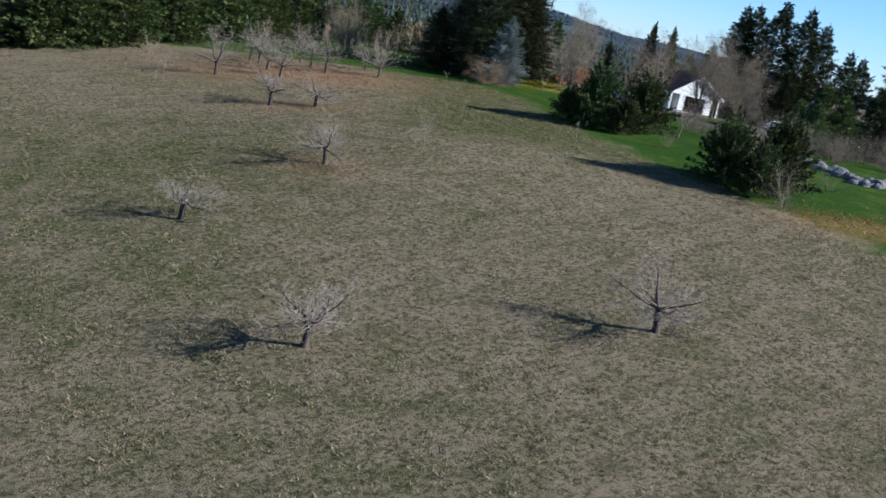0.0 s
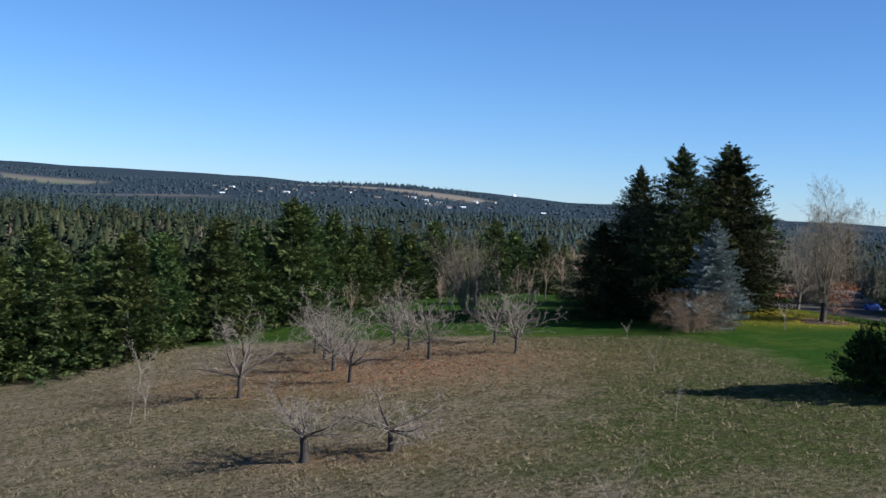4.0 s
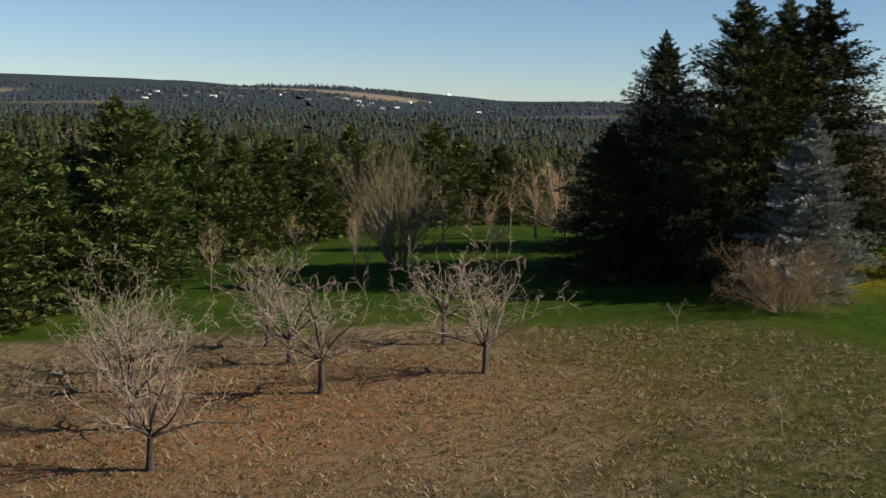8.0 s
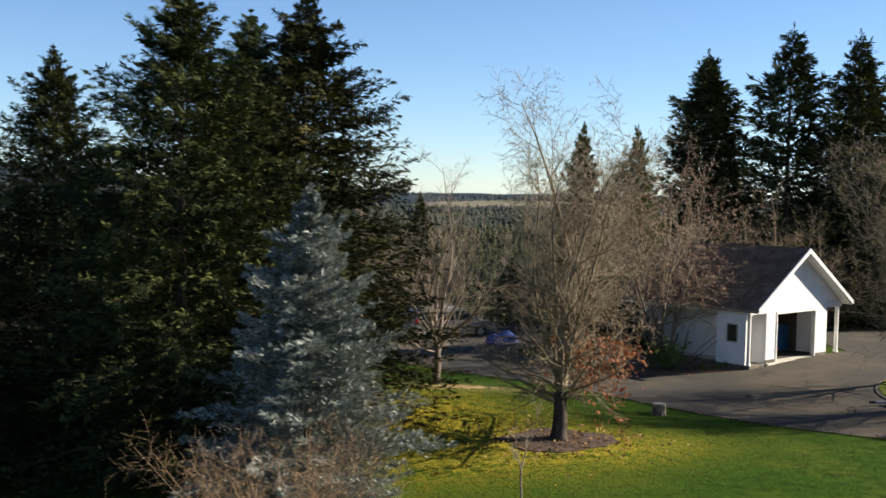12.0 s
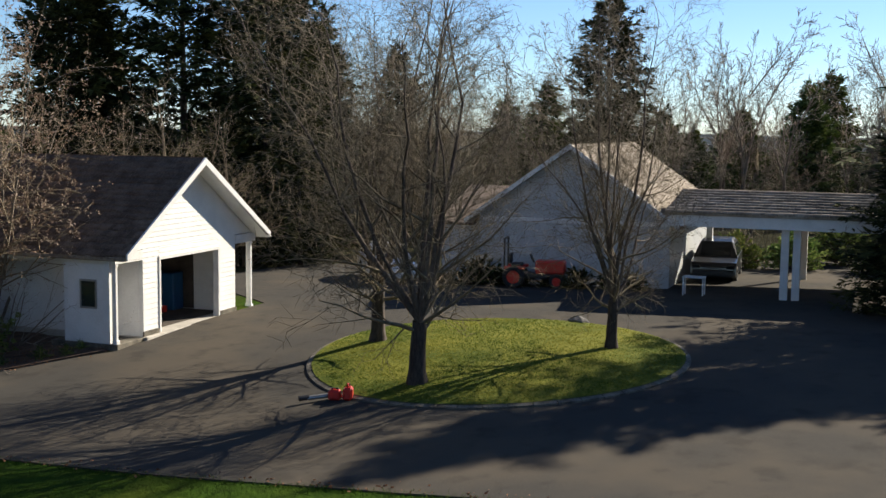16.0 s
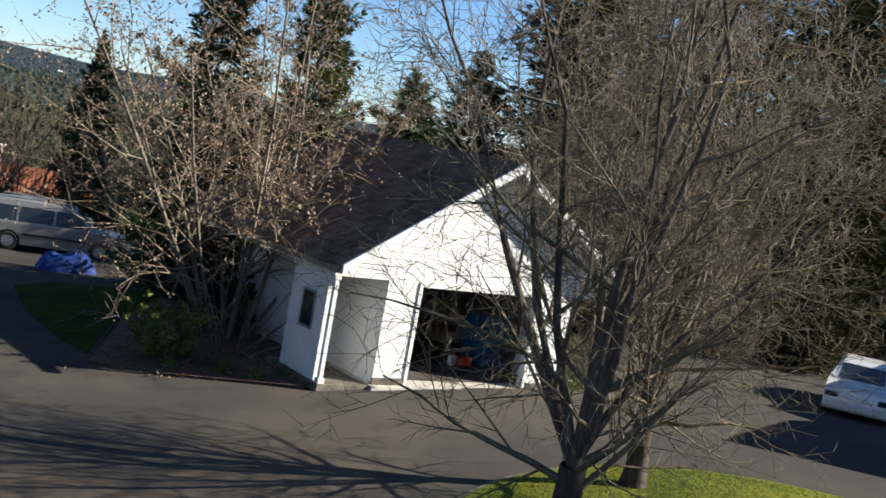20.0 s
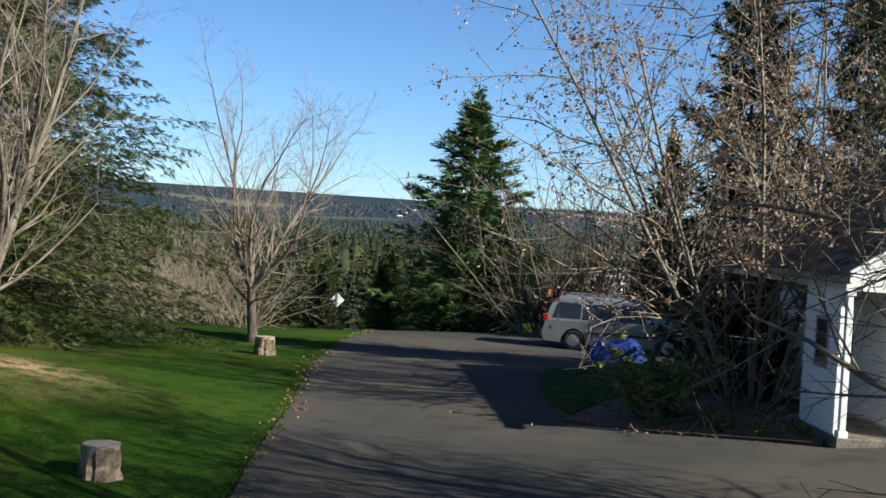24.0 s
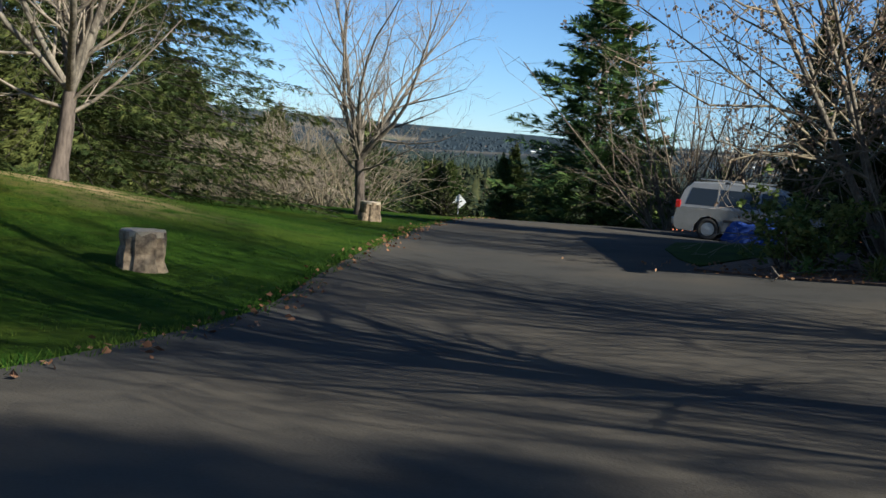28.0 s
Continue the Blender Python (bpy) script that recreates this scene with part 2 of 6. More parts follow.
MOUNDS = ((21, 154, 5.5, -0.61), (10, 156, 4.8, 0.75), (-4, 94, 10, 0.66), (13, 172, 8, -0.4), (16.5, 163, 4.5, -0.25), (1, 195, 8, -2.2), (20, 179.5, 3.0, -0.22))


def near_height(x, y):
    X, Y = softclip(np.asarray(x) / 50, -2.2, 1.1, 0.4), softclip((np.asarray(y) - 130) / 50, -2.0, 2.6, 0.6)
    z = -1.51 + 4.07 * X + 1.96 * Y - 2.09 * X * Y - 1.96 * X * X - 1.47 * Y * Y
    for mx, my, s, a in MOUNDS:
        z = z + a * np.exp(-((x - mx) ** 2 + (y - my) ** 2) / (2 * s * s))
    return z


def smooth(v, lo, hi):
    v = np.clip((v - lo) / (hi - lo), 0, 1)
    return v * v * (3 - 2 * v)


def line_sd(pts, x, y):
    """Signed distance from a polyline: positive on its right-hand side."""
    best, sign = np.full(np.shape(x), 1e9), np.ones(np.shape(x))
    for (ax, ay), (bx, by) in zip(pts, pts[1:]):
        ex, ey = bx - ax, by - ay
        t = np.clip(((x - ax) * ex + (y - ay) * ey) / (ex * ex + ey * ey), 0, 1)
        d = np.hypot(x - ax - t * ex, y - ay - t * ey)
        s = np.where(ex * (y - ay) - ey * (x - ax) > 0, -1.0, 1.0)
        near = d < best - 1e-9
        best, sign = np.where(near, d, best), np.where(near, s, sign)
    return best * sign


WOOD_EDGE = [(-140, 40), (-75, 95), (-53, 125), (-43, 137.5), (-35.5, 149), (-33, 164), (-25, 182), (-11, 194), (2, 203), (30, 232), (80, 300)]
LAWN_EDGE = [(-60, 146), (-30, 142), (-10, 140.5), (1, 140), (4.5, 133), (7.5, 124), (12, 109), (16.6, 98.5), (25, 85), (40, 60)]


def height(x, y):
    """Height of the ground: the property, a wooded valley beyond it and a long ridge."""
    x, y = np.asarray(x, float), np.asarray(y, float)
    dx, dy = x, y - 130
    r, az = np.hypot(dx, dy) + 1e-6, np.degrees(np.arctan2(dx, dy))
    ridge_top = 7 + r * np.tan(np.radians(1.09 - 0.62 * smooth(az, -20, 6) - 0.65 * smooth(az, 4, 22))) - 14
    wav = 5 * np.sin(x / 310 + 1.3) * np.cos(y / 270) + 3 * np.sin(x / 130) * np.sin(y / 150 + 0.6)
    wav = wav + (8 * np.sin(x / 125 + 0.5 + 0.7 * np.sin(x / 330)) + 7 * np.sin(x / 290 + 2.0)) * smooth(r, 1200, 2400)
    valley = -17 - 12 * smooth(az, -25, 5) * smooth(r, 150, 500) + wav * smooth(r, 300, 800)
    far = valley + (ridge_top + wav - valley) * smooth(r, 900, 2600)
    behind = smooth(np.abs(az), 60, 100)
    far = far * (1 - behind) + behind * (near_height(x, y) * 0.5)
    w = smooth(r, 95, 230)
    past = -line_sd(WOOD_EDGE, x, y)
    drop = 11 * smooth(past, -6, 48) * smooth(y, 140, 178) * (1 - smooth(r, 150, 400))
    return near_height(x, y) * (1 - w) + far * w - drop


def hz(x, y):
    return float(height(x, y))


# ---- mesh helpers ----
def mesh_np(name, verts, faces, mats, smooth_shade=False, face_mat=None):
    """A mesh from numpy arrays: faces of one size (n x 3 or n x 4), or a list of such arrays."""
    me = bpy.data.meshes.new(name)
    sets = faces if isinstance(faces, list) and isinstance(faces[0], np.ndarray) else [faces]
    sets = [np.asarray(f, np.int32) for f in sets if len(f)]
    verts = np.asarray(verts, np.float32)
    me.vertices.add(len(verts))
    me.vertices.foreach_set("co", verts.ravel())
    flat = np.concatenate([f.ravel() for f in sets])
    sizes = np.concatenate([np.full(len(f), f.shape[1], np.int32) for f in sets])
    me.loops.add(len(flat))
    me.loops.foreach_set("vertex_index", flat)
    me.polygons.add(len(sizes))
    starts = np.concatenate([[0], np.cumsum(sizes)[:-1]]).astype(np.int32)
    me.polygons.foreach_set("loop_start", starts)
    me.update(calc_edges=True)
    for m in (mats if isinstance(mats, (list, tuple)) else [mats]):
        me.materials.append(m)
    if face_mat is not None:
        me.polygons.foreach_set("material_index", np.asarray(face_mat, np.int32))
    if smooth_shade:
        me.polygons.foreach_set("use_smooth", np.ones(len(sizes), bool))
    me.validate()
    return me


def bm_mesh(name, bm, material, smooth_shade=False):
    me = bpy.data.meshes.new(name)
    bmesh.ops.recalc_face_normals(bm, faces=bm.faces)
    bm.to_mesh(me)
    bm.free()
    me.materials.append(material)
    if smooth_shade:
        me.polygons.foreach_set("use_smooth", np.ones(len(me.polygons), bool))
    return me


def child(name, me, parent, label="", m=None):
    ob = new(name, me)
    ob.parent = parent
    if m is not None:
        ob.matrix_basis = m
    return tagged(ob, label)


def part(name, bm, material, parent, label="", smooth_shade=False, m=None):
    return child(name, bm_mesh(name, bm, material, smooth_shade), parent, label, m)


def box(bm, x0, y0, z0, x1, y1, z1, bevel=0.0):
    """A box between two corners, with bevelled edges."""
    r = bmesh.ops.create_cube(bm, size=1.0)
    vs = r["verts"]
    for v in vs:
        v.co = Vector(((x0 + x1) / 2 + v.co.x * (x1 - x0), (y0 + y1) / 2 + v.co.y * (y1 - y0), (z0 + z1) / 2 + v.co.z * (z1 - z0)))
    if bevel:
        es = list({e for v in vs for e in v.link_edges})
        bmesh.ops.bevel(bm, geom=es, offset=bevel, segments=1, affect='EDGES')
    return bm


def boxes(*specs, bevel=0.0):
    bm = bmesh.new()
    for s in specs:
        box(bm, *s, bevel=bevel)
    return bm


def prism(bm, outline, axis, a, b):
    """Extrudes a 2D outline along an axis ('x', 'y' or 'z') from a to b."""
    def place(p, d):
        return {"x": (d, p[0], p[1]), "y": (p[0], d, p[1]), "z": (p[0], p[1], d)}[axis]
    lo, hi = [bm.verts.new(place(p, a)) for p in outline], [bm.verts.new(place(p, b)) for p in outline]
    bm.faces.new(lo)
    bm.faces.new(hi[::-1])
    n = len(outline)
    for i in range(n):
        bm.faces.new((lo[i], hi[i], hi[(i + 1) % n], lo[(i + 1) % n]))
    return bm


def disc(bm, centre, axis, radius, half, sides=24, inner=0.0):
    """A short cylinder round an axis."""
    ends = []
    for d in (-half, half):
        ring = []
        for i in range(sides):
            a = 2 * math.pi * i / sides
            u, v = radius * math.cos(a), radius * math.sin(a)
            off = {"x": (d, u, v), "y": (u, d, v), "z": (u, v, d)}[axis]
            ring.append(bm.verts.new(Vector(centre) + Vector(off)))
        ends.append(ring)
    for i in range(sides):
        j = (i + 1) % sides
        bm.faces.new((ends[0][i], ends[1][i], ends[1][j], ends[0][j]))
    bm.faces.new(ends[0])
    bm.faces.new(ends[1][::-1])
    return bm


def empty(name, m, label, category, group=""):
    ob = new(name)
    ob.matrix_basis = m
    ob.empty_display_size = 0.2
    return tagged(ob, label, category, group)

# ---- plants: generators ----
def unit(v):
    return v / np.maximum(np.linalg.norm(v, axis=-1, keepdims=True), 1e-9)


def tubes(paths, radii, sides):
    """Tapered tubes along paths (n x k x 3) with radii (n x k)."""
    n, k, _ = paths.shape
    tan = unit(np.gradient(paths, axis=1))
    ref = np.where(np.abs(tan[..., 2:3]) > 0.9, np.array([1.0, 0, 0]), np.array([0, 0, 1.0]))
    u = unit(np.cross(tan, ref))
    v = np.cross(tan, u)
    a = np.arange(sides) * 2 * np.pi / sides
    ring = u[:, :, None] * np.cos(a)[None, None, :, None] + v[:, :, None] * np.sin(a)[None, None, :, None]
    verts = (paths[:, :, None] + ring * radii[:, :, None, None]).reshape(-1, 3)
    base = (np.arange(n) * k * sides)[:, None, None] + (np.arange(k - 1) * sides)[None, :, None]
    i, j = np.arange(sides), (np.arange(sides) + 1) % sides
    quads = np.stack([base + i, base + j, base + sides + j, base + sides + i], -1).reshape(-1, 4)
    return verts, quads


def grow(rng, start, way, length, radius, k, up, wobble, tip=0.35):
    """Curved branches: paths that bend towards the sky (up > 0) or droop (up < 0)."""
    n = len(start)
    pts, d, p = [start], way.copy(), start.copy()
    step = (length / (k - 1))[:, None]
    for i in range(k - 1):
        d = unit(d + np.array([0, 0, 1.0]) * up + rng.normal(0, wobble, (n, 3)))
        p = p + d * step
        pts.append(p)
    paths = np.stack(pts, 1)
    radii = radius[:, None] * np.linspace(1, tip, k)[None]
    return paths, radii


def fork(rng, paths, radii, each, lo, hi, angle, ratio, spread=0.3, rmin=0.004, rfac=0.6, shrink=0.5):
    """Starts of side branches along their parents."""
    n, k, _ = paths.shape
    idx = np.repeat(np.arange(n), each)
    t = np.tile(np.linspace(lo, hi, each), n) + rng.uniform(-0.5, 0.5, n * each) * (hi - lo) / each
    t = np.clip(t, 0.02, 0.99)
    f = t * (k - 1)
    i = np.minimum(f.astype(int), k - 2)
    w = (f - i)[:, None]
    start = paths[idx, i] * (1 - w) + paths[idx, i + 1] * w
    tan = unit(paths[idx, i + 1] - paths[idx, i])
    ref = np.where(np.abs(tan[:, 2:3]) > 0.9, np.array([1.0, 0, 0]), np.array([0, 0, 1.0]))
    u = unit(np.cross(tan, ref))
    v = np.cross(tan, u)
    phi = np.arange(n * each) * 2.39996 + rng.uniform(0, 2 * np.pi, n).repeat(each) + rng.normal(0, 0.4, n * each)
    side = u * np.cos(phi)[:, None] + v * np.sin(phi)[:, None]
    ang = np.radians(rng.normal(angle, angle * 0.2, n * each))[:, None]
    way = unit(tan * np.cos(ang) + side * np.sin(ang))
    plen = np.linalg.norm(np.diff(paths, axis=1), axis=2).sum(1)[idx]
    length = plen * ratio * (1 - shrink * (t - lo) / max(hi - lo, 1e-6)) * rng.uniform(1 - spread, 1 + spread, n * each)
    rad = np.maximum((radii[idx, i] * (1 - w[:, 0]) + radii[idx, i + 1] * w[:, 0]) * rfac, rmin)
    return start, way, length, rad


def join(sets):
    vs, fs, o = [], [], 0
    for v, f in sets:
        vs.append(v)
        fs.append(f + o)
        o += len(v)
    return np.concatenate(vs), np.concatenate(fs)


def leaf_quads(rng, at, way, length, width, loose=None):
    """Small leaves or needle sprays: one folded diamond each."""
    n = len(at)
    way = unit(way)
    side = unit(np.cross(way, rng.normal(0, 1, (n, 3)) if loose is None else np.array([0, 0, 1.0]) + rng.normal(0, loose, (n, 3))))
    nrm = np.cross(way, side)
    l, w = np.broadcast_to(length, n)[:, None], np.broadcast_to(width, n)[:, None]
    a, c = at, at + way * l
    mid = at + way * l * 0.45 + nrm * l * 0.06
    verts = np.stack([a, mid + side * w, c, mid - side * w], 1).reshape(-1, 3)
    q = np.arange(n * 4).reshape(-1, 4)
    return verts, q


def spray_fans(rng, at, way, length, blades=4):
    """Needle sprays: a fan of thin blades from one foot each."""
    n = len(at)
    way = unit(way)
    side = unit(np.cross(way, np.array([0, 0, 1.0]) + rng.normal(0, 0.35, (n, 3))))
    nrm = np.cross(side, way)
    l = np.broadcast_to(length, n)[:, None]
    vs = [at]
    for j in range(blades):
        s = (j - (blades - 1) / 2) * 0.42
        d = unit(way + side * s + nrm * rng.normal(0, 0.12, (n, 1)))
        lj = l * (1 - 0.28 * abs(s)) * rng.uniform(0.75, 1.1, (n, 1))
        vs += [at + d * lj * 0.5 + (side * 0.75 + nrm * 0.65) * l * (0.48 / blades), at + d * lj]
    verts = np.stack(vs, 1).reshape(-1, 3)
    base = (np.arange(n) * (1 + 2 * blades))[:, None]
    j = np.arange(blades)[None]
    tris = np.stack([base + 0 * j, base + 1 + 2 * j, base + 2 + 2 * j], -1).reshape(-1, 3)
    return verts, tris


def bare_tree(name, seed, tall, trunk_r, clear, stems, limb, mats, levels, leaves=None, lean=0.05, sides=8, near=False, low=None, thin=0.003):
    """Meshes of a leafless tree: trunk, limbs, twigs (and what leaves are left).
    clear: height of the first fork; stems: leaders from the fork (number, angle, rise), the first the central one;
    limb: (number, angle, ratio, up) of the limbs on each leader; low: spreading limbs from the upper trunk (number, length, angle);
    levels: finer orders as (each, lo, hi, angle, ratio, up, wobble, sides, points)."""
    rng = np.random.default_rng(seed)
    trunk, tr = grow(rng, np.zeros((1, 3)), unit(np.array([[rng.normal(0, lean), rng.normal(0, lean), 1.0]])), np.array([clear]), np.array([trunk_r]), 6, 0.05, 0.04, 0.78)
    tr[:, 0] *= 1.5
    trunk[:, 0, 2] = -0.25
    parts_v = [tubes(trunk, tr, sides)]
    n, ang, rise = stems
    phi = np.arange(n) * 2 * np.pi / n + rng.normal(0, 0.35, n)
    a = np.radians(rng.normal(ang, ang * 0.22, n))
    frac = rng.uniform(0.68, 0.98, n)
    a[0], frac[0] = a[0] * 0.25, 1.0
    way = np.stack([np.cos(phi) * np.sin(a), np.sin(phi) * np.sin(a), np.cos(a)], 1)
    lead, lr = grow(rng, trunk[:, -1].repeat(n, 0), way, (tall - clear) * frac * 0.9, trunk_r * (0.42 if n > 8 else 0.54 if n > 2 else 0.7) * frac, 9, rise, 0.12, 0.14)
    lr *= np.linspace(1, 0.7, 9)[None]
    parts_v.append(tubes(lead, lr, 6))
    cnt, lang, lratio, lup = limb
    s = fork(rng, lead, lr, cnt, 0.1, 0.98, lang, lratio, rfac=0.56, rmin=0.01, shrink=0.5)
    p1, r1 = grow(rng, *s, 6, lup, 0.12, 0.2)
    if low:
        c, ll, la = low
        s = fork(rng, trunk, tr, c, 0.72, 0.99, la, 1.0, rfac=0.3)
        p0, r0 = grow(rng, s[0], s[1], ll * rng.uniform(0.6, 1.1, c), s[3], 6, lup, 0.1, 0.2)
        p1, r1 = np.concatenate([p1, p0]), np.concatenate([r1, r0])
    parts_v.append(tubes(p1, r1, 4))
    if near:
        out = [("trunk", mesh_np(name + "_trunk", *parts_v[0], mats[0], True))]
        for q in range(n):
            out.append(("limb", mesh_np(name + "_limb", *tubes(lead[q:q + 1], lr[q:q + 1], 6), mats[2] if len(mats) > 2 else mats[0], True)))
        fine = [parts_v[2]]
    else:
        out, fine = [("trunk", mesh_np(name + "_trunk", *parts_v[0], mats[0], True))], parts_v[1:]
    pp, rr = p1, r1
    tips = []
    for each, lo, hi, an, ra, upw, wob, sd, kk in levels:
        s = fork(rng, pp, rr, each, lo, hi, an, ra, rmin=thin, rfac=0.5, shrink=0.3)
        pp, rr = grow(rng, *s, kk, upw, wob, 0.4)
        fine.append(tubes(pp, rr, sd))
        tips.append(pp)
    if fine:
        out.append(("branchwork", mesh_np(name + "_twigs", *join(fine), mats[1])))
    if leaves:
        count, l, w, mat, zmax, sprd = leaves
        flat = np.concatenate([t.reshape(-1, 3) for t in tips])
        flat = flat[(flat[:, 2] < zmax) & (flat[:, 0] > 0.3)]
        at = flat[rng.integers(0, len(flat), count)] + rng.normal(0, sprd, (count, 3))
        way = rng.normal(0, 1, (count, 3)) + np.array([0, 0, -0.7])
        out.append(("foliage", mesh_np(name + "_leaves", *leaf_quads(rng, at, way, l * rng.uniform(0.6, 1.2, count), w * rng.uniform(0.6, 1.2, count)), mat)))
    return out


def conifer(name, seed, tall, radius, whorls, per, sprays, spray_l, mats, low=0.03, droop=-0.05, shape=0.72, ragged=0.25, tilt=75, trunk_r=None, top_up=0.0, boughs=True, point=1.75, fan=0):
    """Meshes of a conifer: trunk, and a crown of flat fronds, each a bough with side sprays that shorten to its tip."""
    rng = np.random.default_rng(seed)
    tr = trunk_r or tall * 0.014
    path, rad = grow(rng, np.array([[0, 0, -0.3]]), np.array([[0, 0, 1.0]]), np.array([tall + 0.3]), np.array([tr]), 10, 0.2, 0.012, 0.06)
    f = np.repeat(np.linspace(low, 0.99, whorls), per) + rng.normal(0, 0.17, whorls * per) / whorls
    f = np.clip(f, low, 0.995)
    n = len(f)
    prof = np.minimum(np.power(1 - f, shape), point * (1 - f)) * (0.6 + 0.4 * np.minimum(1, (f - low) / 0.1 + 0.2))
    length = np.maximum(radius * prof * (1 + 0.14 * np.sin(f * 41 + rng.uniform(0, 6))) * rng.uniform(1 - ragged, 1 + ragged * 0.8, n), tall * 0.006)
    length = length * np.where(f > 0.78, rng.uniform(0.4, 1.2, n), 1.0)
    phi = np.arange(n) * 2.39996 + rng.normal(0, 0.3, n)
    ang = np.radians(tilt - 20 * f - 30 * f ** 5 + rng.normal(0, 6, n))
    way = np.stack([np.cos(phi) * np.sin(ang), np.sin(phi) * np.sin(ang), np.cos(ang)], 1)
    k = np.clip(f * 9, 0, 8.999)
    i = k.astype(int)
    w = (k - i)[:, None]
    start = path[0, i] * (1 - w) + path[0, i + 1] * w
    bp, br = grow(rng, start, way, length, np.full(n, tr * 0.14) * (0.25 + 0.75 * (1 - f)), 5, droop, 0.04, 0.3)
    share = np.maximum(4, (sprays * (0.25 + 0.75 * length / length.max())).astype(int))
    b = np.repeat(np.arange(n), share)
    m = len(b)
    t = 1 - 0.93 * rng.uniform(0, 1, m) ** 1.15
    g = t * 4
    gi = np.minimum(g.astype(int), 3)
    gw = (g - gi)[:, None]
    at = bp[b, gi] * (1 - gw) + bp[b, gi + 1] * gw
    out = unit(bp[b, gi + 1] - bp[b, gi])
    side = unit(np.cross(out, np.array([0, 0, 1.0])) + 1e-6) * rng.choice([-1.0, 1.0], m)[:, None]
    bend = rng.uniform(0.35, 1.0, m)[:, None]
    d = unit(out * (1.15 - bend * 0.6) + side * bend + np.array([0, 0, 1.0]) * rng.normal(top_up, 0.27, m)[:, None])
    span = np.minimum(length[b] * 0.42, 1.5) * (1.12 - t)
    along_s = rng.uniform(0, 1, m)
    at = at + d * (span * along_s)[:, None] - np.array([0, 0, 1.0]) * (0.16 * span * along_s ** 2)[:, None]
    l = np.minimum(spray_l * rng.uniform(0.6, 1.25, m) * (1.6 - 0.6 * t), 0.12 + 0.75 * length[b])
    dd = unit(d + rng.normal(0, 0.3, (m, 3)) + np.array([0, 0, -0.12]))
    l = l * np.clip((1 - f[b]) * 6 + 0.22, 0.22, 1)
    crown = spray_fans(rng, at, dd, l, fan) if fan else leaf_quads(rng, at, dd, l, l * 0.19)
    trunk = join([tubes(path, rad, 7), tubes(bp[:, ::2], br[:, ::2], 3)] if boughs else [tubes(path, rad, 6)])
    return [("trunk", mesh_np(name + "_trunk", *trunk, mats[0], True)), ("crown", mesh_np(name + "_crown", *crown, mats[1]))]


def shrub(name, seed, tall, radius, stems, mats, levels, angle=28, up=0.1, rad=0.025, leaves=None):
    """Meshes of a many-stemmed bush."""
    rng = np.random.default_rng(seed)
    phi = rng.uniform(0, 2 * np.pi, stems)
    a = np.radians(np.minimum(np.abs(rng.normal(angle, angle * 0.45, stems)), 72))
    way = np.stack([np.cos(phi) * np.sin(a), np.sin(phi) * np.sin(a), np.cos(a)], 1)
    start = np.stack([np.cos(phi), np.sin(phi), np.full(stems, -0.3)], 1) * np.array([radius * 0.12, radius * 0.12, 0.3])
    length = np.minimum(tall / np.cos(a), radius * 1.35 / np.maximum(np.sin(a), 0.25)) * rng.uniform(0.7, 1.05, stems)
    p, r = grow(rng, start, way, length, np.full(stems, rad), 7, up, 0.08, 0.3)
    out, fine, pp, rr, tips = [("stem_clump", mesh_np(name + "_stems", *tubes(p[:, ::2], r[:, ::2], 4), mats[0], True))], [], p, r, []
    for each, lo, hi, an, ra, upw, wob, sd, kk in levels:
        s = fork(rng, pp, rr, each, lo, hi, an, ra, rmin=0.004, rfac=0.6, shrink=0.3)
        pp, rr = grow(rng, *s, kk, upw, wob, 0.4)
        fine.append(tubes(pp, rr, sd))
        tips.append(pp)
    if fine:
        out.append(("branchwork", mesh_np(name + "_twigs", *join(fine), mats[1])))
    if leaves:
        count, l, w, mat = leaves
        flat = np.concatenate([t[:, 1:].reshape(-1, 3) for t in (tips or [p])])
        at = flat[rng.integers(0, len(flat), count)] + rng.normal(0, 0.05, (count, 3))
        way = rng.normal(0, 1, (count, 3)) + np.array([0, 0, 0.3])
        out.append(("foliage", mesh_np(name + "_leaves", *leaf_quads(rng, at, way, l * rng.uniform(0.6, 1.2, count), w * rng.uniform(0.6, 1.2, count)), mat)))
    return out


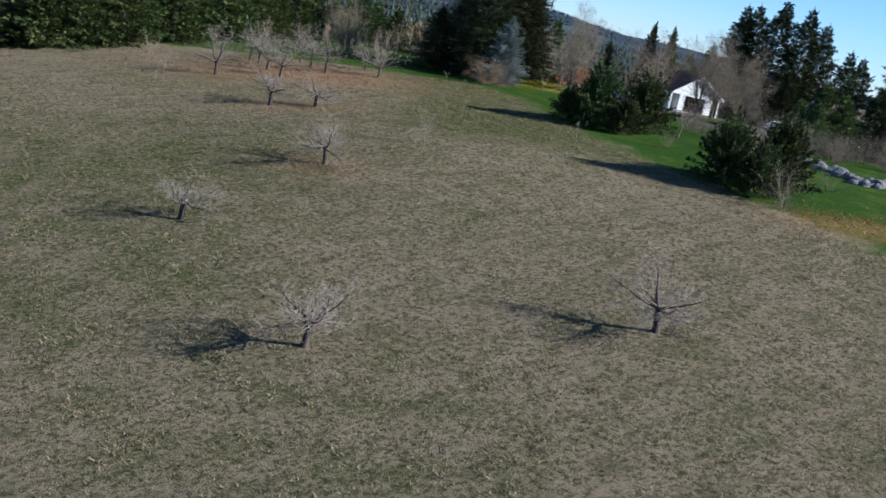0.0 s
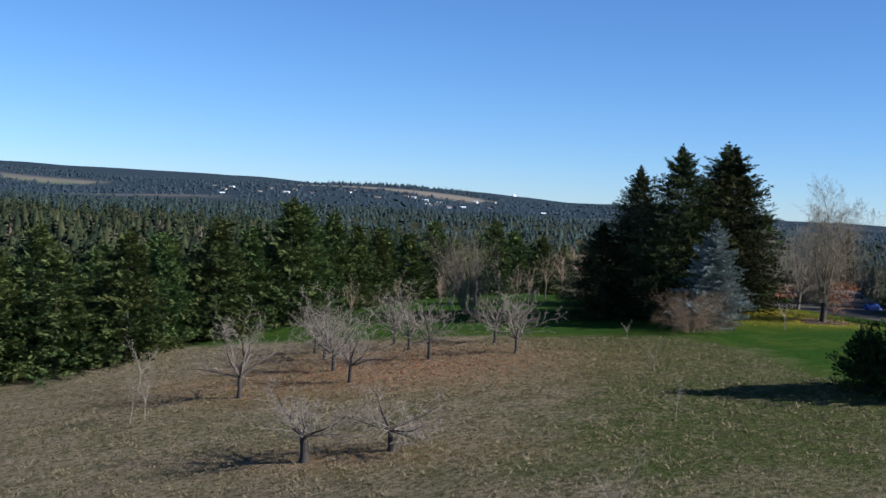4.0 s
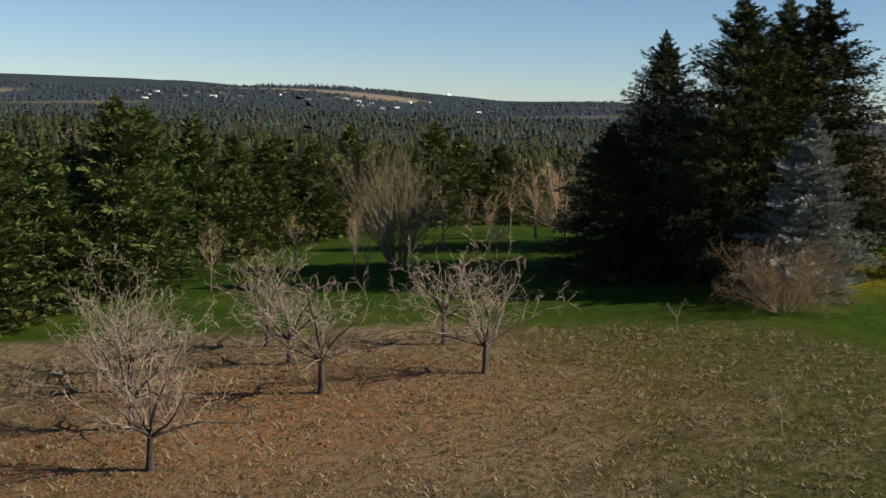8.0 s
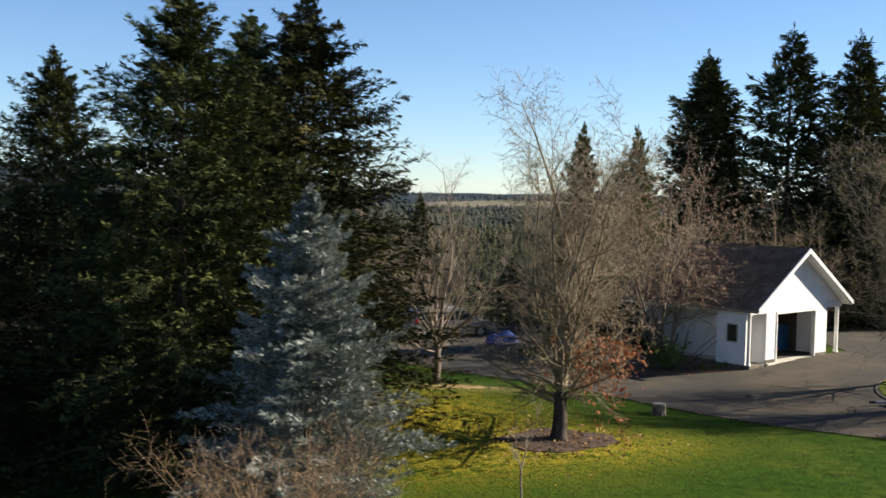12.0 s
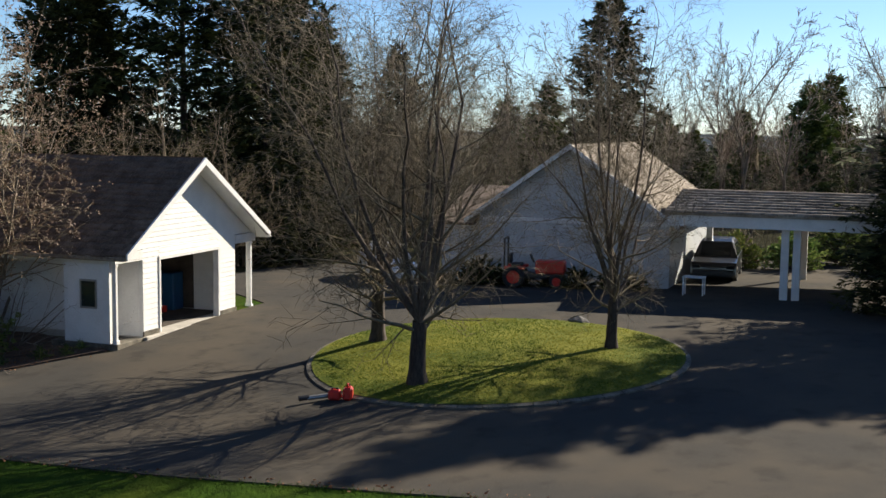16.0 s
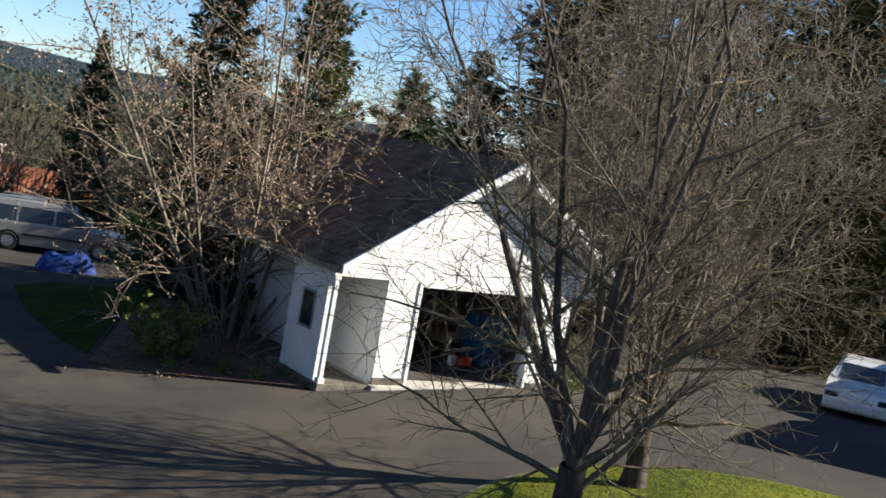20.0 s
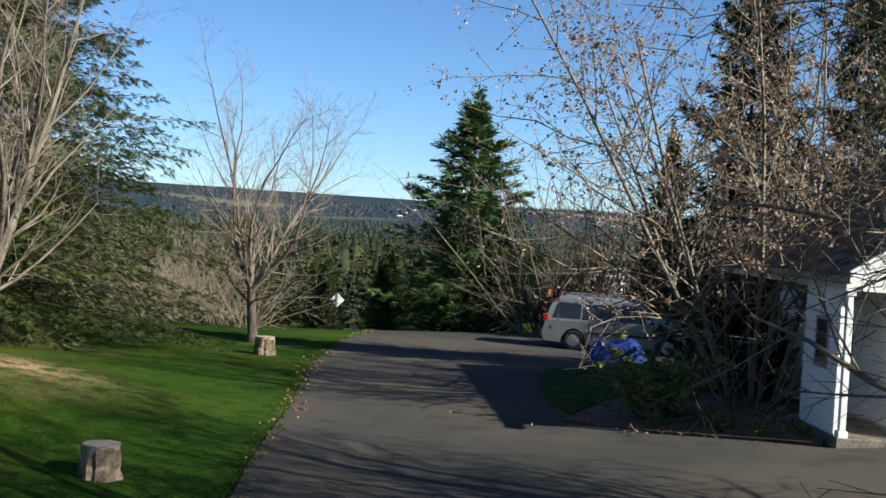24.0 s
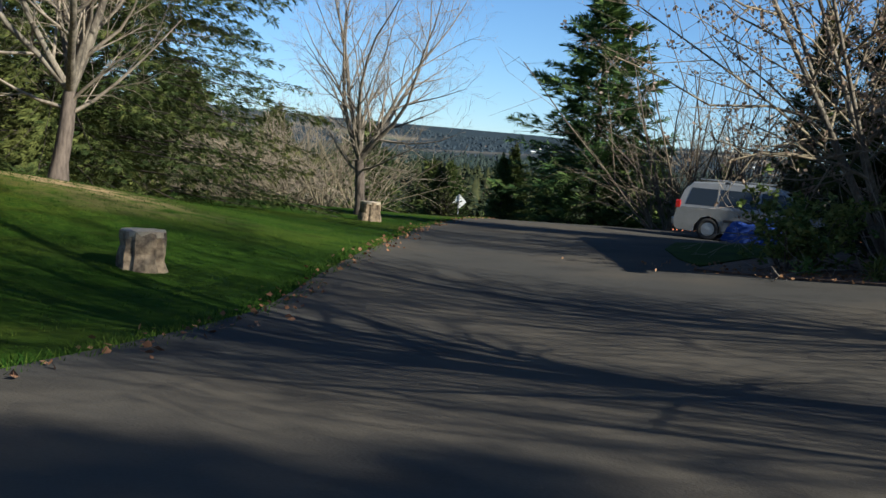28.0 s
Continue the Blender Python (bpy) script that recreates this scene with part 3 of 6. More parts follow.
def evergreen_bush(name, seed, tall, radius, clumps, sprays, spray_l, mats, narrow=0.0, uneven=0.0):
    """Meshes of a dense evergreen bush: stems inside, and tufted boughs of uneven reach."""
    rng = np.random.default_rng(seed)
    phi, f = rng.uniform(0, 2 * np.pi, clumps), rng.uniform(0.02, 1, clumps) ** 0.8
    prof = np.sqrt(np.maximum(1 - (f * 1.02 - 0.28) ** 2 / 0.56, 0.03)) * (1 - narrow * f)
    lobe = 1 + uneven * (np.sin(phi * 3 + rng.uniform(0, 6)) * 0.5 + np.sin(phi * 2 + f * 9) * 0.5 + np.sin(f * 17 + phi) * 0.35)
    reach = radius * prof * rng.uniform(0.65, 1.2, clumps) * lobe
    end = np.stack([np.cos(phi) * reach, np.sin(phi) * reach, f * tall * rng.uniform(0.8, 1.1, clumps) * (1 + uneven * 0.4 * np.sin(phi * 2 + 1))], 1)
    start = end * np.array([0.08, 0.08, 0.5])
    t = np.linspace(0, 1, 5)[None, :, None]
    p = start[:, None] * (1 - t) + end[:, None] * t
    p[..., 2] += (t[..., 0] * (1 - t[..., 0])) * -0.15 * radius
    stems = tubes(p[:, ::2], np.linspace(0.03, 0.008, 3)[None].repeat(clumps, 0), 3)
    b = np.repeat(np.arange(clumps), sprays)
    m = len(b)
    u = 1 - 0.75 * rng.uniform(0, 1, m) ** 1.5
    at = start[b] + (end[b] - start[b]) * u[:, None] + rng.normal(0, 0.06 * radius, (m, 3)) * (1.25 - u)[:, None]
    d = unit(end[b] - start[b]) + rng.normal(0, 0.5, (m, 3)) + np.array([0, 0, 0.25])
    l = spray_l * rng.uniform(0.6, 1.3, m)
    return [("stem_clump", mesh_np(name + "_stems", *stems, mats[0])), ("crown", mesh_np(name + "_crown", *leaf_quads(rng, at, d, l, l * 0.24), mats[1]))]


def plant(name, meshes, x, y, label, category, group="", turn=0.0, scale=1.0, sink=0.0, wide=1.0):
    """A plant as one thing with its parts, standing on the ground."""
    ob = empty(name, pose(x, y, hz(x, y) - sink, 0, 0, turn) @ Matrix.Diagonal((scale * wide, scale * wide, scale, 1)), label, category, group)
    for pname, me in meshes:
        tagged(child(pname, me, ob), kind="stuff" if pname in ("branchwork", "foliage") else "")
    return ob


def again(ob, x, y, turn=0.0, scale=1.0, sink=0.0, wide=1.0, label=""):
    """Another plant of the same make elsewhere."""
    c = copy_thing(ob, pose(x, y, hz(x, y) - sink, 0, 0, turn))
    c.scale = (scale * wide, scale * wide, scale)
    return tagged(c, label)

# ---- ground: one sheet to the horizon ----
def ground_material():
    m, nt, b = node_mat("ground_meadow_lawn_woods")
    pos = nt.nodes.new("ShaderNodeNewGeometry").outputs["Position"]

    def attr(n):
        a = nt.nodes.new("ShaderNodeAttribute")
        a.attribute_name = n
        return a.outputs["Fac"]
    n1 = noise_tex(nt, 0.045, 3, coords=pos)
    n2 = noise_tex(nt, 0.35, 4, coords=pos)
    n3 = noise_tex(nt, 2.6, 4, coords=pos, stretch=(1, 1, 1))
    n4 = noise_tex(nt, 14.0, 3, coords=pos)
    turned = nt.nodes.new("ShaderNodeMapping")
    turned.inputs["Rotation"].default_value = (0, 0, 0.5)
    nt.links.new(pos, turned.inputs[0])
    tuft = noise_tex(nt, 3.4, 6, 0.75, coords=turned.outputs[0], stretch=(1.0, 0.8, 1.0))
    # meadow: straw over green, in patches, tufted
    straw = mixc(nt, n4, (0.16, 0.124, 0.076), (0.345, 0.265, 0.172))
    green = mixc(nt, n4, (0.045, 0.06, 0.014), (0.115, 0.12, 0.034))
    patch = calc(nt, 'ADD', calc(nt, 'MULTIPLY', n1, 0.28), calc(nt, 'ADD', calc(nt, 'MULTIPLY', n2, 0.35), calc(nt, 'MULTIPLY', n3, 0.25)))
    patch = calc(nt, 'ADD', patch, calc(nt, 'MULTIPLY', attr("moist"), 0.17))
    meadow = mixc(nt, ramp(nt, patch, 0.37, 0.64), straw, green)
    # shadow in the gaps between tufts, darkened into the colour
    meadow = mixc(nt, ramp(nt, tuft, 0.52, 0.4), meadow, mixc(nt, 0.72, meadow, (0.036, 0.042, 0.012)))
    meadow = mixc(nt, calc(nt, 'MULTIPLY', ramp(nt, tuft, 0.54, 0.66), 0.45), meadow, (0.32, 0.25, 0.165))
    row = nt.nodes.new("ShaderNodeMapping")
    row.inputs["Rotation"].default_value = (0, 0, 0.75)
    nt.links.new(pos, row.inputs[0])
    swath = noise_tex(nt, 1.0, 4, 0.65, coords=row.outputs[0], stretch=(1.2, 0.22, 1.0))
    meadow = mixc(nt, calc(nt, 'MULTIPLY', ramp(nt, swath, 0.48, 0.36), 0.4), meadow, (0.06, 0.062, 0.026))
    # lawn: moist green with yellow
    lawn = mixc(nt, n4, (0.014, 0.035, 0.004), (0.043, 0.084, 0.008))
    lawn = mixc(nt, calc(nt, 'MULTIPLY', ramp(nt, n2, 0.45, 0.7), 0.55), lawn, (0.075, 0.092, 0.012))
    lawn = mixc(nt, calc(nt, 'MULTIPLY', ramp(nt, n3, 0.45, 0.7), 0.6), lawn, (0.012, 0.026, 0.004))
    edge = calc(nt, 'ADD', attr("lawn"), calc(nt, 'MULTIPLY', calc(nt, 'SUBTRACT', n2, 0.5), 5.0))
    col = mixc(nt, ramp(nt, edge, -1.5, 1.8), meadow, lawn)
    # fallen leaves and bare earth under the orchard and the big trees
    fallen = mixc(nt, n4, (0.22, 0.1, 0.045), (0.42, 0.22, 0.1))
    litter = calc(nt, 'MULTIPLY', attr("litter"), ramp(nt, calc(nt, 'ADD', calc(nt, 'MULTIPLY', n3, 0.6), calc(nt, 'MULTIPLY', n4, 0.4)), 0.38, 0.6))
    col = mixc(nt, litter, col, fallen)
    gold = calc(nt, 'MULTIPLY', attr("gold"), ramp(nt, calc(nt, 'ADD', calc(nt, 'MULTIPLY', n3, 0.5), calc(nt, 'MULTIPLY', n4, 0.5)), 0.35, 0.62))
    col = mixc(nt, gold, col, mixc(nt, n4, (0.22, 0.17, 0.015), (0.42, 0.33, 0.035)))
    earth = calc(nt, 'MULTIPLY', attr("earth"), ramp(nt, n3, 0.3, 0.6))
    col = mixc(nt, earth, col, mixc(nt, n4, (0.3, 0.19, 0.1), (0.5, 0.35, 0.2)))
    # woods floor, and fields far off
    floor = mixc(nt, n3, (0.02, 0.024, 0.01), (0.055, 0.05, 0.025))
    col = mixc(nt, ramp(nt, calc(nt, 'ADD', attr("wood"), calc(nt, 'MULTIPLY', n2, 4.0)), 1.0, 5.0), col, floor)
    far = noise_tex(nt, 0.006, 3, coords=pos)
    fields = mixc(nt, ramp(nt, far, 0.45, 0.6), (0.2, 0.165, 0.125), (0.13, 0.135, 0.085))
    # far ground turns bluish: distance haze mixed into its colour
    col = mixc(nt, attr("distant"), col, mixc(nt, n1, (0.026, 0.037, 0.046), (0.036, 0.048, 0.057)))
    col = mixc(nt, attr("field"), col, fields)
    nt.links.new(col, b.inputs["Base Color"])
    b.inputs["Roughness"].default_value = 1.0
    b.inputs["Specular IOR Level"].default_value = 0.03
    rough = calc(nt, 'ADD', calc(nt, 'MULTIPLY', n4, 0.35), calc(nt, 'MULTIPLY', tuft, 0.8))
    soft = calc(nt, 'SUBTRACT', 1.0, calc(nt, 'MULTIPLY', ramp(nt, attr("lawn"), -2, 2), 0.85))
    nt.links.new(bump(nt, calc(nt, 'MULTIPLY', rough, soft), 1.0, 0.5), b.inputs["Normal"])
    return m


def blob(x, y, cx, cy, rx, ry=None):
    return np.exp(-(((x - cx) / rx) ** 2 + ((y - cy) / (ry or rx)) ** 2))


def ground_mesh():
    n = 400
    u = np.linspace(-1, 1, n + 1)
    gx, gy = np.meshgrid(8 + 40 * np.sinh(5.4 * u), 125 + 40 * np.sinh(5.4 * u), indexing="ij")
    x, y = gx.ravel(), gy.ravel()
    z = height(x, y)
    i = np.arange(n)[:, None] * (n + 1) + np.arange(n)[None]
    quads = np.stack([i, i + n + 1, i + n + 2, i + 1], -1).reshape(-1, 4)
    me = mesh_np("ground", np.stack([x, y, z], 1), quads, ground_material(), True)
    r = np.hypot(x, y - 130)
    az = np.degrees(np.arctan2(x, y - 130))
    front = np.abs(az) < 75
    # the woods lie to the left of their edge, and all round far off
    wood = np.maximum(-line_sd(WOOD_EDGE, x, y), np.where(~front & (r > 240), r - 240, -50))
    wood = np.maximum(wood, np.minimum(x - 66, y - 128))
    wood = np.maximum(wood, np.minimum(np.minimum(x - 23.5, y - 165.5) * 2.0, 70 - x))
    lawn = np.minimum(-line_sd(LAWN_EDGE, x, y), 60)
    litter = 0.85 * blob(x, y, -17, 130, 11, 8) + 0.5 * blob(x, y, -16, 106, 7, 3) + 0.5 * blob(x, y, -25, 124, 10, 6) + 0.6 * blob(x, y, 29.5, 85, 6, 3.5) + 0.45 * blob(x, y, -10, 84, 4, 2.5)
    gold = 1.0 * blob(x, y, 7.5, 153, 4.5, 5) + 0.75 * blob(x, y, 12, 148.5, 4.5, 2.2)
    earth = 1.3 * blob(x, y, 11.9, 158.2, 1.5, 0.9) + 0.8 * blob(x, y, 14.2, 157.5, 0.9, 0.6) + 0.7 * blob(x, y, 6.5, 164, 3.0, 1.0)
    field = smooth(r, 1700, 1950) * front * smooth(np.sin(x / 240 + 1) * np.sin(y / 130 + x / 420) + 0.1 * np.sin(x / 60), 0.3, 0.42) * (1 - smooth(r, 2300, 2450))
    # distant is the weight of the haze colour on far ground
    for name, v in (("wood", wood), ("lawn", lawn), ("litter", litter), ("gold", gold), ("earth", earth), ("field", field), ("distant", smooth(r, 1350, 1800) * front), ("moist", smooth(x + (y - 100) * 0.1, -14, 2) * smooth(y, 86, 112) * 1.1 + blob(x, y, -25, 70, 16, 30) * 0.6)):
        a = me.attributes.new(name, 'FLOAT', 'POINT')
        a.data.foreach_set("value", np.clip(v, -60, 60).astype(np.float32))
    return me


ground = tagged(new("ground", ground_mesh()), "rolling ground of dry meadow, mown lawn and wooded valley", "ground", kind="structure")


def sheet(name, outline, lift, material, label, cell=1.2, category="road", skirt=0.12):
    """A sheet laid over the ground inside an outline, with a shallow edge."""
    bm = bmesh.new()
    vs = [bm.verts.new((x, y, 0)) for x, y in outline]
    bm.faces.new(vs)
    xs, ys = [p[0] for p in outline], [p[1] for p in outline]
    for lo, hi, nrm in ((min(xs), max(xs), (1, 0, 0)), (min(ys), max(ys), (0, 1, 0))):
        c = lo + cell
        while c < hi:
            bmesh.ops.bisect_plane(bm, geom=bm.verts[:] + bm.edges[:] + bm.faces[:], plane_co=Vector(nrm) * c, plane_no=nrm)
            c += cell
    rim = [e for e in bm.edges if e.is_boundary]
    r = bmesh.ops.extrude_edge_only(bm, edges=rim)
    low = {v for v in r["geom"] if isinstance(v, bmesh.types.BMVert)}
    for v in bm.verts:
        v.co.z = hz(v.co.x, v.co.y) + (lift - skirt if v in low else lift)
    me = bm_mesh(name, bm, material)
    return tagged(new(name, me), label, category, kind="structure")


def asphalt_material():
    m, nt, b = node_mat("asphalt_worn")
    pos = nt.nodes.new("ShaderNodeNewGeometry").outputs["Position"]
    n1, n2, n3 = noise_tex(nt, 0.18, 4, coords=pos), noise_tex(nt, 1.3, 4, coords=pos), noise_tex(nt, 55, 2, coords=pos)
    col = mixc(nt, n3, (0.035, 0.033, 0.03), (0.086, 0.08, 0.071))
    col = mixc(nt, calc(nt, 'MULTIPLY', ramp(nt, n1, 0.42, 0.62), 0.65), col, (0.102, 0.085, 0.064))
    col = mixc(nt, calc(nt, 'MULTIPLY', ramp(nt, n2, 0.5, 0.72), 0.4), col, (0.028, 0.026, 0.024))
    nt.links.new(col, b.inputs["Base Color"])
    b.inputs["Roughness"].default_value = 1.0
    b.inputs["Specular IOR Level"].default_value = 0.06
    nt.links.new(bump(nt, n3, 0.35, 0.012), b.inputs["Normal"])
    return m


M_ASPHALT = asphalt_material()
DRIVE = [(24.5, 141.3), (22.7, 145.4), (21.5, 148.8), (20.2, 152.6), (18.9, 155.6), (17.2, 160), (15.7, 163.4), (14.1, 167), (12.6, 171), (11.2, 175), (10, 180), (6.5, 187), (-1, 197),
         (1.5, 199.5), (9.5, 190), (13.5, 186.2), (17, 184.5), (21, 183.6), (26, 183), (25.6, 172.5), (23, 170.5), (22.2, 166), (21.9, 161.4), (26.4, 160.3), (34.3, 163.4), (35.6, 167),
         (37.5, 172), (46.5, 175.5), (48.5, 170.5), (43.2, 166.2), (46.5, 155), (60, 160), (66, 148), (57, 141), (49, 136.5), (40, 133), (31, 134.5)]
driveway = sheet("driveway", DRIVE, 0.03, M_ASPHALT, "worn grey-brown asphalt driveway and forecourt", 1.5)

# ---- island in the forecourt ----
ISL = (32.2, 151.1)


def ring_pt(a, grow_by=0.0):
    u, r = (5.35 + grow_by) * math.cos(a), (4.9 + grow_by) * math.sin(a)
    return ISL[0] + u * 0.741 + r * 0.671, ISL[1] + u * 0.671 - r * 0.741


def island_mesh():
    vs, fs = [], []
    rings, seg = 9, 56
    for k in range(rings + 1):
        for i in range(seg):
            x, y = ring_pt(2 * math.pi * i / seg, 0)
            f = k / rings
            x, y = ISL[0] + (x - ISL[0]) * f, ISL[1] + (y - ISL[1]) * f
            vs.append((x, y, hz(x, y) + 0.11 + 0.18 * (1 - f * f)))
    for k in range(rings):
        for i in range(seg):
            j = (i + 1) % seg
            fs.append((k * seg + i, k * seg + j, (k + 1) * seg + j, (k + 1) * seg + i))
    m = surface("island_grass", (0.04, 0.07, 0.006), (0.2, 0.19, 0.024), 0.42, 11, 0.95, relief=0.8, depth=0.06, spec=0.1, world_coords=True)
    return mesh_np("island_lawn", vs, fs, m, True)


island = tagged(new("island_lawn", island_mesh()), "round grass island with mown lawn inside a low kerb", "lawn island", kind="structure")
kerb = tagged(new("kerb"), "low pale concrete kerb round the grass island", "kerb", kind="structure")
for i in range(56):
    bm = bmesh.new()
    a0, a1 = 2 * math.pi * i / 56 + 0.002, 2 * math.pi * (i + 1) / 56 - 0.002
    pts = [ring_pt(a0, 0.0), ring_pt(a1, 0.0), ring_pt(a1, 0.13), ring_pt(a0, 0.13)]
    lo = [bm.verts.new((x, y, hz(x, y) - 0.1)) for x, y in pts]
    hi = [bm.verts.new((x, y, hz(x, y) + 0.1 - (0.03 if q > 1 else 0))) for q, (x, y) in enumerate(pts)]
    bm.faces.new(lo), bm.faces.new(hi[::-1])
    for q in range(4):
        bm.faces.new((lo[q], hi[q], hi[(q + 1) % 4], lo[(q + 1) % 4]))
    part("kerb_stone", bm, M_CURB, kerb)

# ---- buildings ----
def local(ox, oy, ux, uy, z=0.0):
    """A frame with x along (ux, uy) and z up."""
    l = math.hypot(ux, uy)
    return Matrix(((ux / l, -uy / l, 0, ox), (uy / l, ux / l, 0, oy), (0, 0, 1, z), (0, 0, 0, 1)))


def siding(name, parent, x0, x1, z0, z1, y, thick=0.14, step=0.155, roof=None, along="x", label="", mat=None):
    """A wall of clapboards: a backing, and boards that lean out at their foot. roof(z) gives the span left under a gable."""
    def at(x, d, h):
        return (x, d, h) if along == "x" else (d, x, h)

    def slab_of(corners):
        bm = bmesh.new()
        v = [bm.verts.new(at(*c)) for c in corners]
        for f in ((0, 1, 2, 3), (4, 7, 6, 5), (0, 4, 5, 1), (1, 5, 6, 2), (2, 6, 7, 3), (3, 7, 4, 0)):
            bm.faces.new([v[i] for i in f])
        return bm

    def span(z):
        a, b = (x0, x1) if roof is None else roof(z)
        a, b = max(a, x0), min(b, x1)
        return (a, b) if b - a > 0.02 else ((a + b) / 2 - 0.01, (a + b) / 2 + 0.01)
    (a0, b0), (a1, b1) = span(z0), span(z1)
    wall = part(name, slab_of([(a0, y + 0.02, z0), (b0, y + 0.02, z0), (b1, y + 0.02, z1), (a1, y + 0.02, z1), (a0, y + thick, z0), (b0, y + thick, z0), (b1, y + thick, z1), (a1, y + thick, z1)]), mat or M_WHITE, parent, label)
    z = z0
    while z < z1 - 0.03:
        t = min(z + step, z1)
        (a0, b0), (a1, b1) = span(z), span(t)
        part("clapboard", slab_of([(a0, y - 0.016, z), (b0, y - 0.016, z), (b1, y - 0.004, t), (a1, y - 0.004, t), (a0, y + 0.018, z), (b0, y + 0.018, z), (b1, y + 0.018, t), (a1, y + 0.018, t)]), mat or M_WHITE, wall)
        z = t
    return wall


def shake_roof(name, parent, length, rise_from, rise_to, y0, y1, mat, rows, seed, x_eave, x_ridge, thick=0.09, single=0):
    """One slope of a shake roof: a deck and courses of shakes of uneven width.
    The slope climbs from (x_eave, rise_from) to (x_ridge, rise_to) and runs from y0 to y1."""
    rng = np.random.default_rng(seed)
    bm = bmesh.new()
    prism(bm, [(x_eave, rise_from), (x_ridge, rise_to), (x_ridge, rise_to - thick), (x_eave, rise_from - thick)], 'y', y0, y1)
    deck = part("roof", bm, mat, parent, "roof of weathered wooden shakes")
    run, rise = x_ridge - x_eave, rise_to - rise_from
    l = math.hypot(run, rise)
    ex, ez, nx, nz = run / l, rise / l, -rise / l * (1 if run > 0 else -1), abs(run) / l
    vs, fs, singles = [], [], []
    for r in range(rows):
        s0, s1 = l * r / rows - 0.03, l * (r + 1) / rows + 0.05
        y = y0
        while y < y1:
            w = rng.uniform(0.14, 0.3)
            ye = min(y + w, y1)
            lift, j = rng.uniform(0.02, 0.05), rng.uniform(-0.045, 0.045)
            own = []
            for (s, hgt) in ((s0 + j, lift + 0.012), (s1, 0.012)):
                for yy in (y + 0.006, ye - 0.006):
                    own.append((x_eave + ex * s + nx * hgt, yy, rise_from + ez * s + nz * hgt))
            for yy in (y + 0.006, ye - 0.006):
                s = s0 + j
                own.append((x_eave + ex * s, yy, rise_from + ez * s))
            if r < single:
                singles.append(own)
            else:
                o = len(vs)
                vs += own
                fs += [(o, o + 1, o + 3, o + 2), (o + 4, o + 5, o + 1, o)]
            y = ye
    for own in singles:
        child("shake", mesh_np("shake", own, [(0, 1, 3, 2), (4, 5, 1, 0)], mat), deck)
    if vs:
        tagged(child("shakes", mesh_np("shakes", vs, fs, mat), deck), kind="stuff")
    return deck


def post(x, y, z0, z1, w):
    """A square post with a base block and a cap."""
    bm = bmesh.new()
    box(bm, x - w / 2, y - w / 2, z0, x + w / 2, y + w / 2, z1, 0.008)
    box(bm, x - w * 0.8, y - w * 0.8, z0, x + w * 0.8, y + w * 0.8, z0 + 0.12, 0.01)
    box(bm, x - w * 0.7, y - w * 0.7, z1 - 0.08, x + w * 0.7, y + w * 0.7, z1, 0.008)
    return bm


garage = empty("garage", local(26.58, 160.42, 0.926, 0.377, 0.0), "small white clapboard garage with open door bay and brown shake roof", "garage")
G_DEEP, PEAK, EAVE = 7.2, 5.12, 2.62


def under(z):
    """Span of the front gable at a height."""
    f = (PEAK - 0.1 - z) / (PEAK - EAVE)
    return 3.85 - 3.9 * f, 3.85 + 3.9 * f


part("slab", boxes((1.15, -0.2, -0.4, 6.6, G_DEEP, 0.03), bevel=0.01), M_CONCRETE, garage, "pale concrete floor slab")
for x0, x1, y1 in ((-0.12, 1.13, 2.2), (6.62, 7.95, G_DEEP)):
    part("porch_floor", boxes((x0, -0.08, -0.4, x1, y1, 0.015), bevel=0.01), M_CURB, garage, "dark earth-stained floor of the side porch")
siding("gable_wall", garage, -0.05, 7.95, 2.62, PEAK, 0, roof=under, label="white clapboard gable above the door bay")
siding("pier", garage, 1.25, 2.1, 0.03, 2.62, 0)
siding("pier", garage, 5.42, 6.5, 0.03, 2.62, 0)
siding("lintel", garage, 2.1, 5.42, 2.27, 2.62, 0)
for b in ((-0.1, -0.03, 2.3, 1.23, 0.15, 2.6), (6.52, -0.03, 2.3, 7.85, 0.15, 2.6), (-0.1, 0.17, 2.3, 0.08, G_DEEP, 2.58), (7.67, 0.17, 2.3, 7.85, G_DEEP, 2.58)):
    part("beam", boxes(b, bevel=0.006), M_TRIM, garage)
part("door_trim", boxes((2.04, -0.045, 0.03, 2.13, 0.17, 2.3), (5.39, -0.045, 0.03, 5.48, 0.17, 2.3), (2.04, -0.05, 2.22, 5.48, 0.17, 2.33), bevel=0.005), M_TRIM, garage)
siding("side_wall", garage, 0.16, G_DEEP, 0.03, 2.62, 1.27, along="y")
siding("side_wall", garage, 0.16, G_DEEP, 0.03, 2.62, 6.36, along="y")
part("rear_wall", boxes((1.45, G_DEEP - 0.12, 0.03, 6.34, G_DEEP, 4.2)), M_DARKROOM, garage, "inner back wall, its dark colour carrying the shade indoors")
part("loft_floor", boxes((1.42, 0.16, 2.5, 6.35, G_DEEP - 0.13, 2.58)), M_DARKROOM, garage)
for x in (0.0, 7.6, 7.76):
    part("post", post(x, 0.05 if x < 7.7 else 0.22, 0.0, 2.3, 0.1), M_TRIM, garage)
for y in (2.4, 4.8, 7.1):
    part("post", post(7.76, y, 0.0, 2.3, 0.13), M_TRIM, garage)
for side, xe in ((0, -0.26), (1, 7.98)):
    d = shake_roof("roof", garage, 0, EAVE - 0.06, PEAK + 0.1, -0.5, G_DEEP + 0.4, M_SHAKE, 17, 40 + side, xe, 3.85, single=0 if side else 6)
